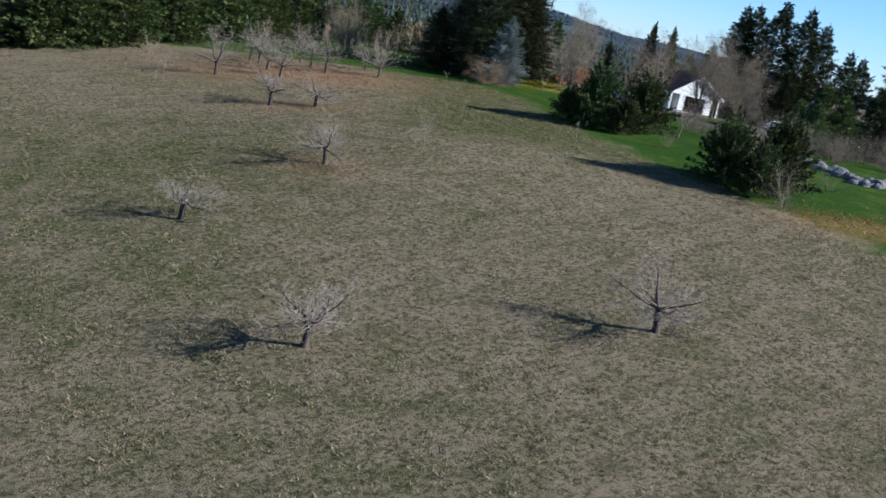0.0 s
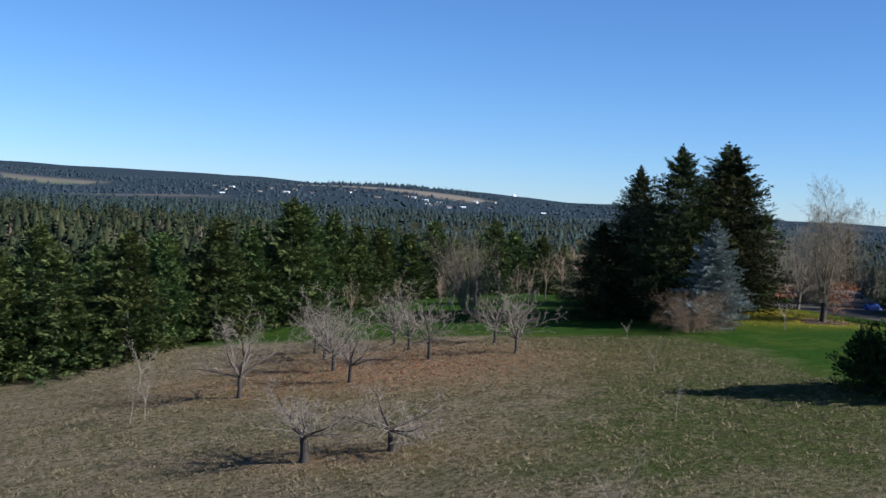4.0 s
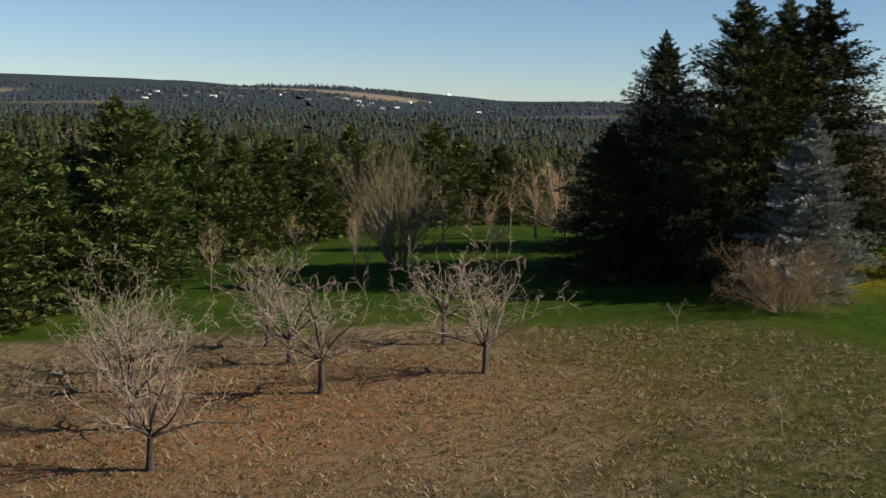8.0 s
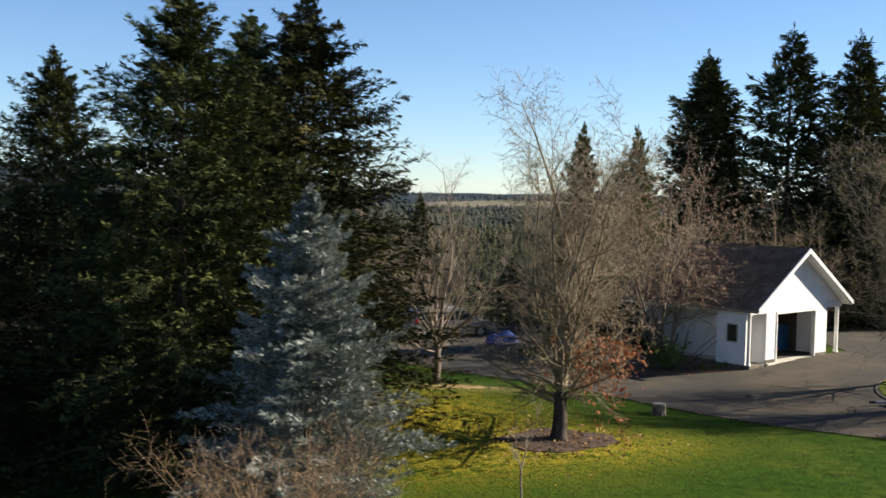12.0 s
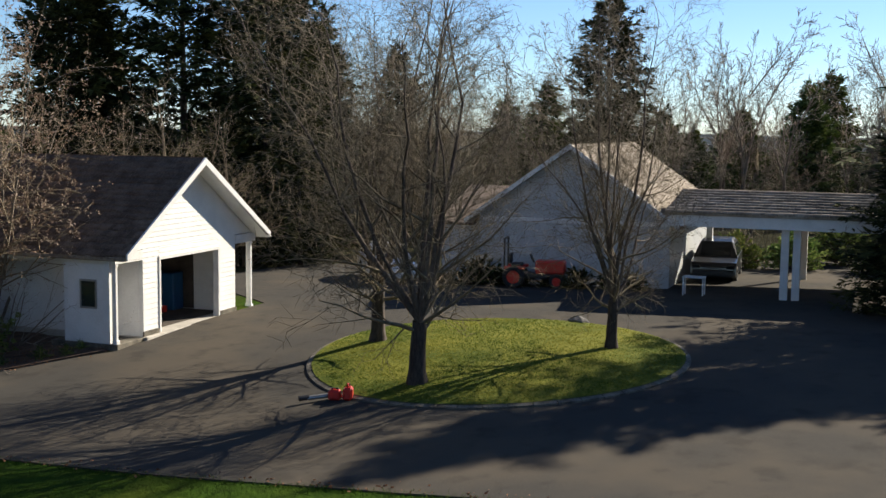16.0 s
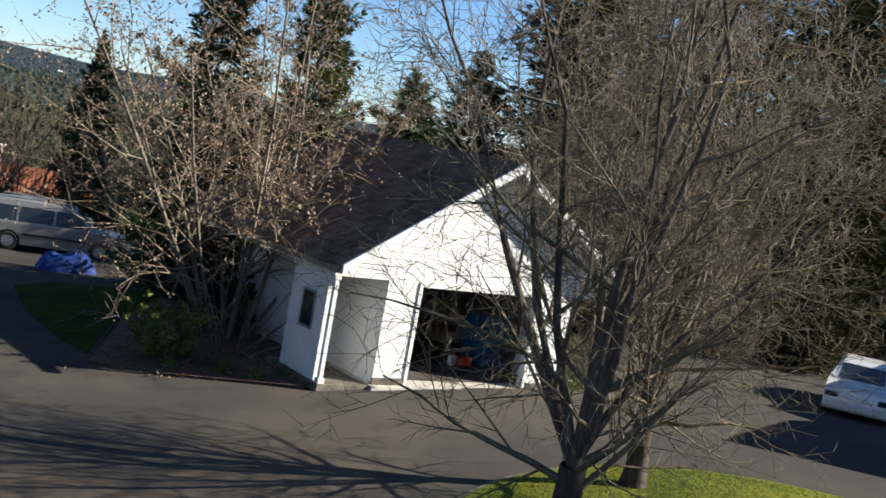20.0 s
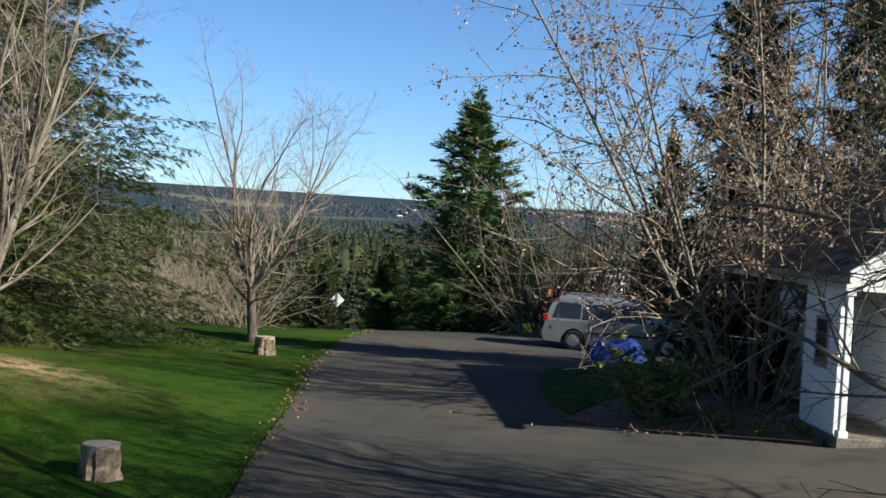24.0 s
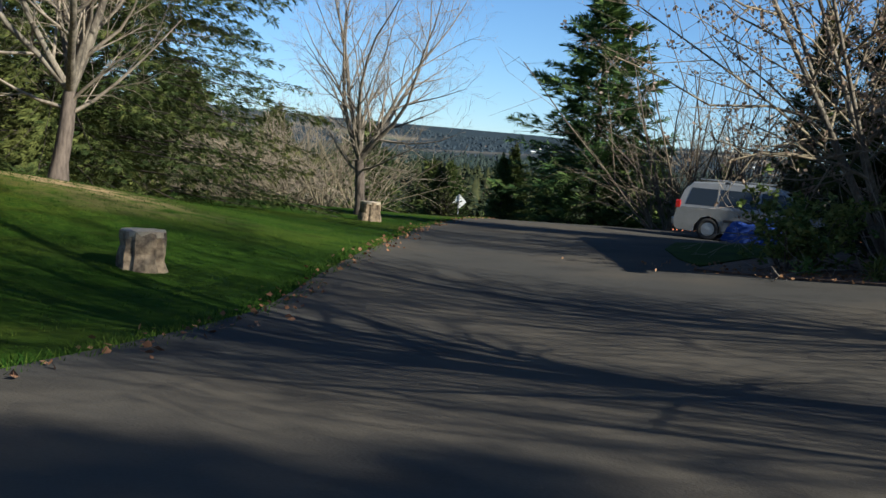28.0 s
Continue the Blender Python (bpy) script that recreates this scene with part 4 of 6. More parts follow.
for xe in (-0.26, 7.98):
    bm = bmesh.new()
    prism(bm, [(xe, EAVE - 0.18), (xe, EAVE + 0.0), (3.85, PEAK + 0.12), (3.85, PEAK - 0.1)], 'y', -0.57, -0.51)
    part("barge_board", bm, M_TRIM, garage, "white barge board along the roof edge")
    part("gutter", boxes((xe - 0.06, -0.5, EAVE - 0.2, xe + 0.06, G_DEEP + 0.4, EAVE - 0.08), bevel=0.02), M_TRIM if xe > 0 else M_SHAKE_GREY, garage)
part("soffit", prism(prism(bmesh.new(), [(-0.2, EAVE - 0.16), (3.85, PEAK - 0.06), (3.85, PEAK - 0.08), (-0.2, EAVE - 0.18)], 'y', -0.5, 0.0), [(7.9, EAVE - 0.16), (3.85, PEAK - 0.06), (3.85, PEAK - 0.08), (7.9, EAVE - 0.18)], 'y', -0.5, 0.0), M_TRIM, garage)
siding("porch_wall", garage, 0.2, 1.75, -0.1, 2.3, -0.06, along="y", thick=0.1, label="white clapboard outer wall of the side porch")
win = part("window", boxes((-0.09, 0.62, 1.0, -0.02, 1.2, 1.06), (-0.09, 0.62, 1.78, -0.02, 1.2, 1.84), (-0.09, 0.62, 1.06, -0.02, 0.68, 1.78), (-0.09, 1.14, 1.06, -0.02, 1.2, 1.78), bevel=0.004), M_GREYMETAL, garage, "dark framed window in the porch wall")
part("pane", boxes((-0.088, 0.68, 1.06, -0.08, 1.14, 1.78)), M_GLASS, win)

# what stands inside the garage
# Dark panel and floor sheet stand in for shade in the bay's rear.
part("inner_shade_panel", boxes((6.3, 1.5, 0.06, 6.34, G_DEEP - 0.14, 2.48)), M_DARKROOM, garage, "dark panel for the shade on the rear of the side wall")
part("floor_shade_sheet", boxes((1.46, 0.42, 0.036, 6.29, G_DEEP - 0.14, 0.042)), M_DARKROOM, garage, "dark sheet for the shade on the floor inside the bay")
for x0, x1 in ((1.22, 2.02), (5.5, 6.53)):
    part("plinth", boxes((x0, -0.05, -0.05, x1, 0.0, 0.17), bevel=0.006), M_CURB, garage, "grey concrete footing under the pier")
M_BLUE_METAL = plain("blue_painted_metal", (0.015, 0.09, 0.22), 0.5)
cabinet = empty("storage_cabinet", garage.matrix_basis @ pose(5.95, 2.35, 0.045, 0, 0, 90), "blue painted metal storage cabinet inside the garage", "cabinet")
part("body", boxes((-0.5, -0.3, 0, 0.5, 0.3, 1.25), bevel=0.02), M_BLUE_METAL, cabinet)
for x0, x1, hx in ((-0.48, -0.01, -0.08), (0.01, 0.48, 0.08)):
    leaf = part("door", boxes((x0, 0.305, 0.05, x1, 0.325, 1.2), bevel=0.005), M_BLUE_METAL, cabinet)
    part("handle", boxes((hx - 0.015, 0.326, 0.55, hx + 0.015, 0.35, 0.72), bevel=0.005), M_GREYMETAL, leaf)
M_CARDBOARD = surface("cardboard_brown", (0.2, 0.13, 0.075), (0.34, 0.235, 0.14), 3, 30, 0.9, relief=0.1)
rack = empty("storage_rack", garage.matrix_basis @ pose(6.0, 4.6, 0.045), "grey metal storage rack with boxes inside the garage", "rack")
for px in (-0.26, 0.26):
    for py in (-0.95, 0.95):
        part("upright", boxes((px - 0.02, py - 0.02, 0, px + 0.02, py + 0.02, 1.9)), M_GREYMETAL, rack)
for pz in (0.2, 0.85, 1.5):
    part("shelf", boxes((-0.28, -0.97, pz, 0.28, 0.97, pz + 0.03)), M_GREYMETAL, rack)
rg = random.Random(31)
for pz in (0.235, 0.885, 1.535):
    y = -0.9
    while y < 0.6:
        w, h = rg.uniform(0.28, 0.46), rg.uniform(0.2, 0.42)
        bx = empty("storage_box", garage.matrix_basis @ pose(6.0, 4.6 + y + w / 2, 0.045 + pz, 0, 0, rg.uniform(-4, 4)), "brown cardboard box on the metal rack", "box", "boxes on the rack")
        part("carton", boxes((-0.2, -w / 2, 0, 0.2, w / 2, h), bevel=0.008), M_CARDBOARD, bx)
        part("lid", boxes((-0.205, -w / 2 - 0.005, h + 0.001, 0.205, w / 2 + 0.005, h + 0.02)), M_CARDBOARD, bx)
        y += w + rg.uniform(0.05, 0.16)
jug = empty("plastic_jug", garage.matrix_basis @ pose(4.75, 1.95, 0.045, 0, 0, 20), "white plastic jug with a red cap on the garage floor", "jug")
part("body", boxes((-0.1, -0.08, 0, 0.1, 0.08, 0.26), bevel=0.03), M_TRIM, jug)
bm = bmesh.new()
disc(bm, (0.04, 0, 0.285), 'z', 0.03, 0.025, 12)
part("cap", bm, M_RED, jug)
tool = empty("toolbox", garage.matrix_basis @ pose(5.15, 2.05, 0.045, 0, 0, -12), "orange-red toolbox on the garage floor", "toolbox")
part("tray", boxes((-0.22, -0.11, 0, 0.22, 0.11, 0.17), bevel=0.012), M_RED, tool)
part("lid", boxes((-0.225, -0.115, 0.172, 0.225, 0.115, 0.21), bevel=0.012), M_RED, tool)
part("handle", boxes((-0.08, -0.012, 0.235, 0.08, 0.012, 0.25), (-0.08, -0.012, 0.205, -0.065, 0.012, 0.24), (0.065, -0.012, 0.205, 0.08, 0.012, 0.24)), M_BLACK, tool)
bench = empty("workbench", garage.matrix_basis @ pose(2.6, 6.3, 0.03), "dark wooden workbench with clutter on its shelf", "workbench")
part("top", boxes((-0.9, -0.4, 0.82, 0.9, 0.4, 0.88), bevel=0.01), M_DARKROOM, bench)
for lx in (-0.82, 0.82):
    for ly in (-0.33, 0.33):
        part("leg", boxes((lx - 0.05, ly - 0.05, 0, lx + 0.05, ly + 0.05, 0.82)), M_DARKROOM, bench)
part("shelf", boxes((-0.85, -0.35, 0.25, 0.85, 0.35, 0.28)), M_DARKROOM, bench)

# ---- the house ----
house = empty("house", local(43.3, 163.5, 0.37, -0.929, 0.15), "white house with grey weathered shake roof and carport", "house")


def under_house(z):
    f = (5.35 - z) / 2.6
    return 5.6 - 3.8 * f, 5.6 + 3.8 * f


siding("gable_wall", house, 1.8, 9.4, -0.1, 5.25, 0, step=0.18, roof=under_house, label="white clapboard gable wall, greyed in colour for its shade", mat=M_HOUSE_SHADED)
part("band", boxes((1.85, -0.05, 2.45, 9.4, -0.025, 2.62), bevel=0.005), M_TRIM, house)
siding("wing_wall", house, 0.0, 1.78, -0.1, 2.3, 0.6, step=0.18, mat=M_HOUSE_SHADED)
siding("end_wall", house, 0.75, 11, -0.1, 2.3, 0.0, along="y", step=0.18, mat=M_HOUSE_SHADED)
siding("side_wall", house, 0.16, 12, -0.1, 2.7, 9.26, along="y", step=0.18, mat=M_HOUSE_SHADED)
for side, xe in ((0, 1.35), (1, 9.85)):
    shake_roof("roof", house, 0, 2.5, 5.5, -0.5, 12, M_SHAKE_GREY, 15, 50 + side, xe, 5.6)
    bm = bmesh.new()
    prism(bm, [(xe, 2.36), (xe, 2.54), (5.6, 5.54), (5.6, 5.34)], 'y', -0.56, -0.5)
    part("barge_board", bm, M_TRIM, house)
bm = bmesh.new()
prism(bm, [(0.2, 2.3), (5, 3.6), (11, 2.3), (11, 2.2), (5, 3.5), (0.2, 2.2)], 'x', -0.35, 1.5)
part("wing_roof", bm, M_SHAKE, house)
# carport, its ridge along the house front
shk = empty("carport", house.matrix_basis @ pose(0, 0, 0, 0, 0, 90), "open carport with white posts, beam and weathered shake roof", "carport")
# in this frame x runs into the house and y runs back along the front
shake_roof("roof", shk, 0, 3.22, 3.85, -18.5, -9.6, M_SHAKE_GREY, 9, 61, -2.5, 1.6, single=6)
shake_roof("roof", shk, 0, 3.22, 3.85, -18.5, -9.6, M_SHAKE_GREY, 9, 62, 5.7, 1.6)
part("fascia", boxes((-2.42, -18.4, 2.72, -2.3, -9.7, 3.16), (5.5, -18.4, 2.72, 5.62, -9.7, 3.16), bevel=0.01), M_TRIM, shk)
part("ceiling_board", boxes((-2.28, -18.3, 2.9, 5.48, -9.8, 2.94)), M_TRIM, shk)
for y in (-13.75, -14.15):
    part("post", post(-2.0, y, 0, 2.9, 0.26), M_TRIM, shk)
for x, y in ((-2.0, -18.1), (5.2, -18.1), (5.2, -14.0), (5.2, -10.2)):
    part("post", post(x, y, 0, 2.9, 0.24), M_TRIM, shk)

# red-roofed house below the drive
lodge = empty("red_roofed_house", local(14.0, 207, 0.97, 0.1, -5.2), "cream house with terracotta red roof and pale chimney", "house")
part("wall", boxes((-4.5, 0, 0, 4.5, 7, 2.7), bevel=0.02), M_CREAM, lodge)
for s, ye in ((0, -0.5), (1, 7.5)):
    bm = bmesh.new()
    prism(bm, [(ye, 2.6), (3.5, 4.5), (3.5, 4.38), (ye, 2.48)], 'x', -5, 5)
    roof = part("roof", bm, M_TERRACOTTA, lodge)
    vs, fs = [], []
    for r in range(12):
        for c in range(40):
            f0, f1 = r / 12, (r + 1) / 12 + 0.01
            x0, x1 = -5 + c * 0.25 + 0.01, -5 + (c + 1) * 0.25 - 0.01
            o = len(vs)
            for f, up in ((f0, 0.05), (f1, 0.02)):
                y, z = ye + (3.5 - ye) * f, 2.6 + 1.9 * f + up
                vs += [(x0, y, z), ((x0 + x1) / 2, y, z + 0.05), (x1, y, z)]
            fs += [(o, o + 1, o + 4, o + 3), (o + 1, o + 2, o + 5, o + 4)]
    t = child("roof_tiles", mesh_np("roof_tiles", vs, fs, M_TERRACOTTA), roof)
    t["kind"] = "stuff"
part("chimney", boxes((-2.2, 3.0, 3.9, -0.6, 4.1, 5.5), (-2.35, 2.9, 5.5, -0.45, 4.2, 5.65), bevel=0.02), M_CREAM, lodge)
for x in (-3, 0.2, 3):
    w = part("window", boxes((x - 0.55, -0.06, 0.9, x + 0.55, -0.02, 2.1), bevel=0.01), M_TRIM, lodge)
    part("pane", boxes((x - 0.47, -0.075, 0.98, x + 0.47, -0.065, 2.02)), M_GLASS, w)

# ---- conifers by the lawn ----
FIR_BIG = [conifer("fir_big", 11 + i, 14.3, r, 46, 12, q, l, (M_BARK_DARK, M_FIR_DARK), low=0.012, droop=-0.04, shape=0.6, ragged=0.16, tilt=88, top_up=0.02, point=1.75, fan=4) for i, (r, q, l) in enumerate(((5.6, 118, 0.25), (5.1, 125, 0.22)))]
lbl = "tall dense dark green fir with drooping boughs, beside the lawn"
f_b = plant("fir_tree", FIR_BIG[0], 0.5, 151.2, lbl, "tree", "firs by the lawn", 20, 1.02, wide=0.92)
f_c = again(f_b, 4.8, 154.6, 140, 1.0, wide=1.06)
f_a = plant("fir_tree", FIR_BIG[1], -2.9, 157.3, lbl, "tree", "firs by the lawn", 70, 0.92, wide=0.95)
FIR_LAWN = conifer("fir_lawn", 14, 14.3, 6.2, 48, 13, 230, 0.19, (M_BARK_DARK, M_FIR_SUNLIT), low=0.012, droop=-0.07, shape=0.78, ragged=0.2, tilt=90, top_up=-0.3, fan=6)
f_d = plant("fir_tree", FIR_LAWN, 4.6, 165.5, "tall dense green fir with drooping boughs behind the lawn maples", "tree", "firs by the lawn", 200, 1.1)
f_e = again(f_a, -6.0, 152.6, 300, 0.58, wide=1.3, label="shorter dark fir at the flank of the tall firs")
blue = plant("blue_spruce", conifer("blue_spruce", 21, 8.5, 3.3, 24, 13, 230, 0.17, (M_BARK, M_BLUE), low=0.02, droop=0.03, shape=0.8, ragged=0.34, tilt=88, top_up=0.4, fan=4), 3.0, 146.0, "silvery blue spruce in front of the dark firs", "tree")

# ---- orchard ----
APPLE = [bare_tree("apple", 31 + i, 3.3, 0.12, 1.0, (7, 72, 0.03), (7, 52, 0.5, 0.05), (M_BARK_DARK, M_TWIG_ASH), [(4, 0.2, 1, 48, 0.6, 0.1, 0.14, 3, 3), (4, 0.2, 1, 45, 0.6, 0.1, 0.12, 3, 2)], near=True, thin=0.011) for i in range(2)]
lbl = "low pruned bare apple tree with spreading crown, in dry meadow"
ap = plant("apple_tree", APPLE[0], -5.3, 52.6, lbl, "tree", "apple trees in the meadow", 10, 1.2, wide=1.35)
aq = plant("apple_tree", APPLE[1], 11.4, 58.2, lbl, "tree", "apple trees in the meadow", 80, 1.2, wide=1.35)
for k, (x, y, s) in enumerate(((-15.8, 69.6, 1.0), (-17.7, 105.5, 1.2))):
    again(ap, x, y, 130 + 70 * k, s, wide=1.4)
for k, (x, y, s) in enumerate(((-9.5, 84.2, 1.1), (-13.8, 106.7, 1.0))):
    again(aq, x, y, 40 + 95 * k, s, wide=1.4)
CHERRY = [bare_tree("cherry", 41 + i, 5.2, 0.13, 1.05, (7, 46, 0.02), (6, 46, 0.5, 0.05), (M_BARK_DARK, M_TWIG_ASH), [(4, 0.15, 1, 42, 0.55, 0.05, 0.15, 3, 3), (3, 0.2, 1, 42, 0.55, 0.04, 0.14, 3, 2)], near=True, thin=0.011) for i in range(3)]
lbl = "bare cherry tree with pale silvery twigs and vase-shaped crown"
protos = []
for k, (x, y, s) in enumerate(((-26.4, 121.0, 1.15), (-20.3, 124.1, 1.0), (-16.6, 131.4, 1.05), (-22.5, 128.3, 1.0), (-24.4, 133.0, 1.05), (-26.0, 136.1, 1.0), (-20.7, 139.1, 0.95), (-18.9, 135.9, 0.95), (-12.9, 138.0, 1.0), (-10.8, 133.1, 0.95))):
    if k < 3:
        protos.append(plant("cherry_tree", CHERRY[k], x, y, lbl, "tree", "cherry trees in the orchard", 50 * k, s))
    else:
        again(protos[k % 3], x, y, 37 * k, s)
YOUNG = bare_tree("young_tree", 47, 3.0, 0.035, 0.9, (2, 12, 0.05), (11, 48, 0.3, 0.12), (M_TWIG_ASH, M_TWIG_ASH), [(5, 0.2, 1, 40, 0.5, 0.1, 0.1, 3, 3)], sides=5, thin=0.006)
lbl = "thin young bare tree in the grass"
yt = plant("young_tree", YOUNG, -3.0, 92.6, lbl, "tree", "young trees", 0, 1.15)
for k, (x, y, s) in enumerate(((-1.5, 125.0, 0.75), (-0.6, 111.0, 0.75), (-31.0, 115.6, 1.2), (-34.6, 124.5, 1.3), (10.0, 107.0, 0.6), (-3.3, 139.0, 0.5), (8.4, 144.3, 0.95), (-30.5, 116.5, 1.1), (21, 118, 1.2))):
    again(yt, x, y, 61 * k, s)
YARD = [bare_tree("yard_tree", 51 + i, 4.3, 0.06, 1.2, (3, 20, 0.07), (9, 40, 0.36, 0.14), (M_BARK, M_TWIG_TAN), [(6, 0.2, 1, 38, 0.5, 0.08, 0.1, 3, 3), (4, 0.2, 1, 36, 0.55, 0.06, 0.1, 3, 2)], sides=6) for i in range(2)]
lbl = "small bare tree with tan twigs on the lower lawn"
ya = plant("lawn_tree", YARD[0], -20.0, 155.6, lbl, "tree", "small trees on the lower lawn", 0, 1.0)
yb = plant("lawn_tree", YARD[1], -13.0, 164.5, lbl, "tree", "small trees on the lower lawn", 0, 1.0)
for k, (x, y, s) in enumerate(((-16.2, 167.0, 1.0), (-18.7, 152.5, 1.05), (-27.8, 153.5, 1.0), (-24.5, 160.0, 0.9), (-22, 166, 0.9), (-12.3, 159.8, 0.95), (-15.0, 173, 0.9))):
    again((ya, yb)[k % 2], x, y, 47 * k, s)
for k, (x, y, s) in enumerate(((-10.3, 172.5, 1.35), (-8.2, 172.2, 1.4), (-6.3, 173.4, 1.35), (-9.0, 176.0, 1.4), (-12.3, 175.0, 1.25), (-5.0, 177.0, 1.4), (-7.4, 169.3, 1.2))):
    again((ya, yb)[k % 2], x, y, 53 * k, s, wide=1.2, label="bare tree with pinkish tan twigs in a small grove")
MULTI = shrub("osier", 57, 6.2, 3.4, 40, (M_BARK_OLIVE, M_TWIG_OLIVE), [(8, 0.2, 1, 26, 0.4, 0.1, 0.08, 3, 3), (5, 0.3, 1, 28, 0.5, 0.08, 0.08, 3, 2)], angle=27, up=0.04, rad=0.035)
plant("willow_bush", MULTI, -17.9, 158.6, "tall many-stemmed bare willow bush with tan twigs", "bush")
REDB = shrub("spreading_shrub", 58, 3.2, 2.4, 44, (M_TWIG_RED, M_TWIG_RED), [(13, 0.2, 1, 58, 0.3, 0.0, 0.1, 3, 3), (8, 0.15, 1, 50, 0.5, 0.0, 0.1, 3, 2)], angle=42, up=0.0, rad=0.015)
plant("spreading_shrub", REDB, 1.5, 142.2, "spreading bare shrub with layered tan twigs before the blue spruce", "bush")

# ---- large bare trees ----
OAK = bare_tree("oak", 61, 12.4, 0.26, 1.5, (6, 15, 0.015), (15, 50, 0.34, 0.06), (M_BARK_DARK, M_TWIG_OLIVE, M_BARK_OLIVE), [(7, 0.12, 1, 48, 0.5, 0.03, 0.13, 3, 3), (6, 0.15, 1, 44, 0.55, 0.02, 0.13, 3, 2), (3, 0.3, 1, 40, 0.6, 0.0, 0.1, 3, 2)], leaves=(900, 0.17, 0.06, M_LEAF_ORANGE, 3.2, 0.1), near=True, low=(10, 3.0, 66), thin=0.006)
oak = plant("oak_tree", OAK, 11.9, 149.4, "large bare oak with orange leaves low down, ringed with mulch", "tree")
MAPLE = [bare_tree("maple", 64 + i, 10.6, 0.2, 1.35, (9, 24, 0.03), (11, 46, 0.36, 0.06), (M_BARK_DARK, M_TWIG_OLIVE, M_BARK), [(7, 0.2, 1, 46, 0.5, 0.04, 0.13, 3, 3), (5, 0.2, 1, 44, 0.6, 0.02, 0.12, 3, 2), (3, 0.2, 1, 40, 0.62, 0.0, 0.1, 3, 2)], near=True, low=(4, 2.6, 60), thin=0.005) for i in range(2)]
lbl = "large bare maple with dense upswept branches on the grass island"
m1 = plant("maple_tree", MAPLE[0], 28.4, 150.4, lbl, "tree", "maples on the island", 30, 1.1, sink=-0.2)
m2 = plant("maple_tree", MAPLE[1], 31.2, 154.6, lbl, "tree", "maples on the island", 0, 1.05, sink=-0.2)
again(m2, 34.0, 148.7, 140, 0.96, sink=-0.2, wide=0.85)
PALE = bare_tree("pale_maple", 68, 9.6, 0.16, 1.55, (8, 37, 0.045), (10, 40, 0.38, 0.06), (M_BARK, M_TWIG_ASH, M_BARK_PALE), [(6, 0.12, 1, 38, 0.45, 0.05, 0.09, 3, 3), (5, 0.15, 1, 36, 0.52, 0.04, 0.09, 3, 3), (2, 0.2, 1, 34, 0.58, 0.0, 0.1, 3, 2)], near=True, low=(4, 2.6, 64))
lbl = "bare maple with pale sunlit branches on the lawn beside the driveway"
tb = plant("lawn_maple", PALE, 11.2, 159.0, lbl, "tree", "maples on the lawn", 15, 1.0)
again(tb, 9.75, 171.9, 150, 1.0)
MAG = shrub("lilac_tree", 71, 8.6, 3.4, 10, (M_BARK_PALE, M_TWIG_OLIVE), [(16, 0.2, 1, 46, 0.36, 0.02, 0.2, 3, 5), (9, 0.15, 1, 44, 0.45, 0.01, 0.18, 3, 3)], angle=25, up=0.02, rad=0.06, leaves=(16000, 0.085, 0.03, M_LEAF_PALE))
plant("leafy_shrub_tree", MAG, 24.8, 164.9, "large many-stemmed shrub tree with withered pale leaves beside the garage", "tree")
plant("arching_shrub", shrub("arching_shrub", 72, 2.6, 2.6, 14, (M_BARK_PALE, M_TWIG_PALE), [(6, 0.2, 1, 40, 0.4, 0.0, 0.12, 3, 4), (4, 0.2, 1, 40, 0.5, 0.0, 0.1, 3, 3)], angle=55, up=-0.02, rad=0.022), 24.7, 163.5, "arching bare shrub with pale lichened branches in the bed", "bush")
LAUREL = shrub("laurel", 73, 1.6, 1.5, 18, (M_BARK, M_TWIG), [(6, 0.2, 1, 45, 0.4, 0.1, 0.1, 3, 3)], angle=35, up=0.05, rad=0.02, leaves=(3600, 0.15, 0.045, M_LEAF_GREEN))
plant("laurel_bush", LAUREL, 23.2, 162.2, "green broad-leaved laurel bush at the edge of the bed", "bush", scale=0.62, wide=1.25)

# ---- evergreens and brush on the slope above the meadow ----
YEW = [evergreen_bush("juniper", 81 + i, 5.6, 3.2, 240, 40, 0.28, (M_BARK_DARK, M_JUNIPER), narrow=0.42, uneven=0.3) for i in range(2)]
lbl = "large dense evergreen juniper at the edge of the meadow"
y1 = plant("juniper_bush", YEW[0], 12.2, 117.0, lbl, "bush", "junipers by the meadow", 0, 1.05)
y2 = plant("juniper_bush", YEW[1], 21.0, 94.3, lbl, "bush", "junipers by the meadow", 0, 1.0)
for k, (x, y, s) in enumerate(((17.2, 118.5, 1.0), (25.6, 96.2, 1.05), (15.0, 114.5, 0.6), (23.3, 92.0, 0.75), (9.6, 118.6, 0.6))):
    again((y1, y2)[k % 2], x, y, 71 * k, s)
BRUSH = shrub("brush", 84, 2.6, 1.8, 16, (M_TWIG, M_TWIG), [(5, 0.15, 1, 44, 0.45, 0.03, 0.14, 3, 2), (3, 0.2, 1, 42, 0.55, 0.02, 0.14, 3, 2)], angle=34, up=0.01, rad=0.02)
lbl = "tangled bare brown brush"
br = plant("brush_bush", BRUSH, 24.6, 88.6, lbl, "bush", "brush", 0, 1.2)
rng_b = np.random.default_rng(5)
BRUSH_TAN = shrub("tan_brush", 85, 2.8, 2.2, 18, (M_BARK_OLIVE, M_TWIG_ASH), [(5, 0.15, 1, 44, 0.45, 0.03, 0.14, 3, 3), (4, 0.2, 1, 42, 0.55, 0.02, 0.14, 3, 2)], angle=44, up=0.0, rad=0.025)
br_tan = plant("brush_bush", BRUSH_TAN, -4.6, 190.0, "tangled pale tan thicket below the lawn", "bush", "brush", 0, 1.2)
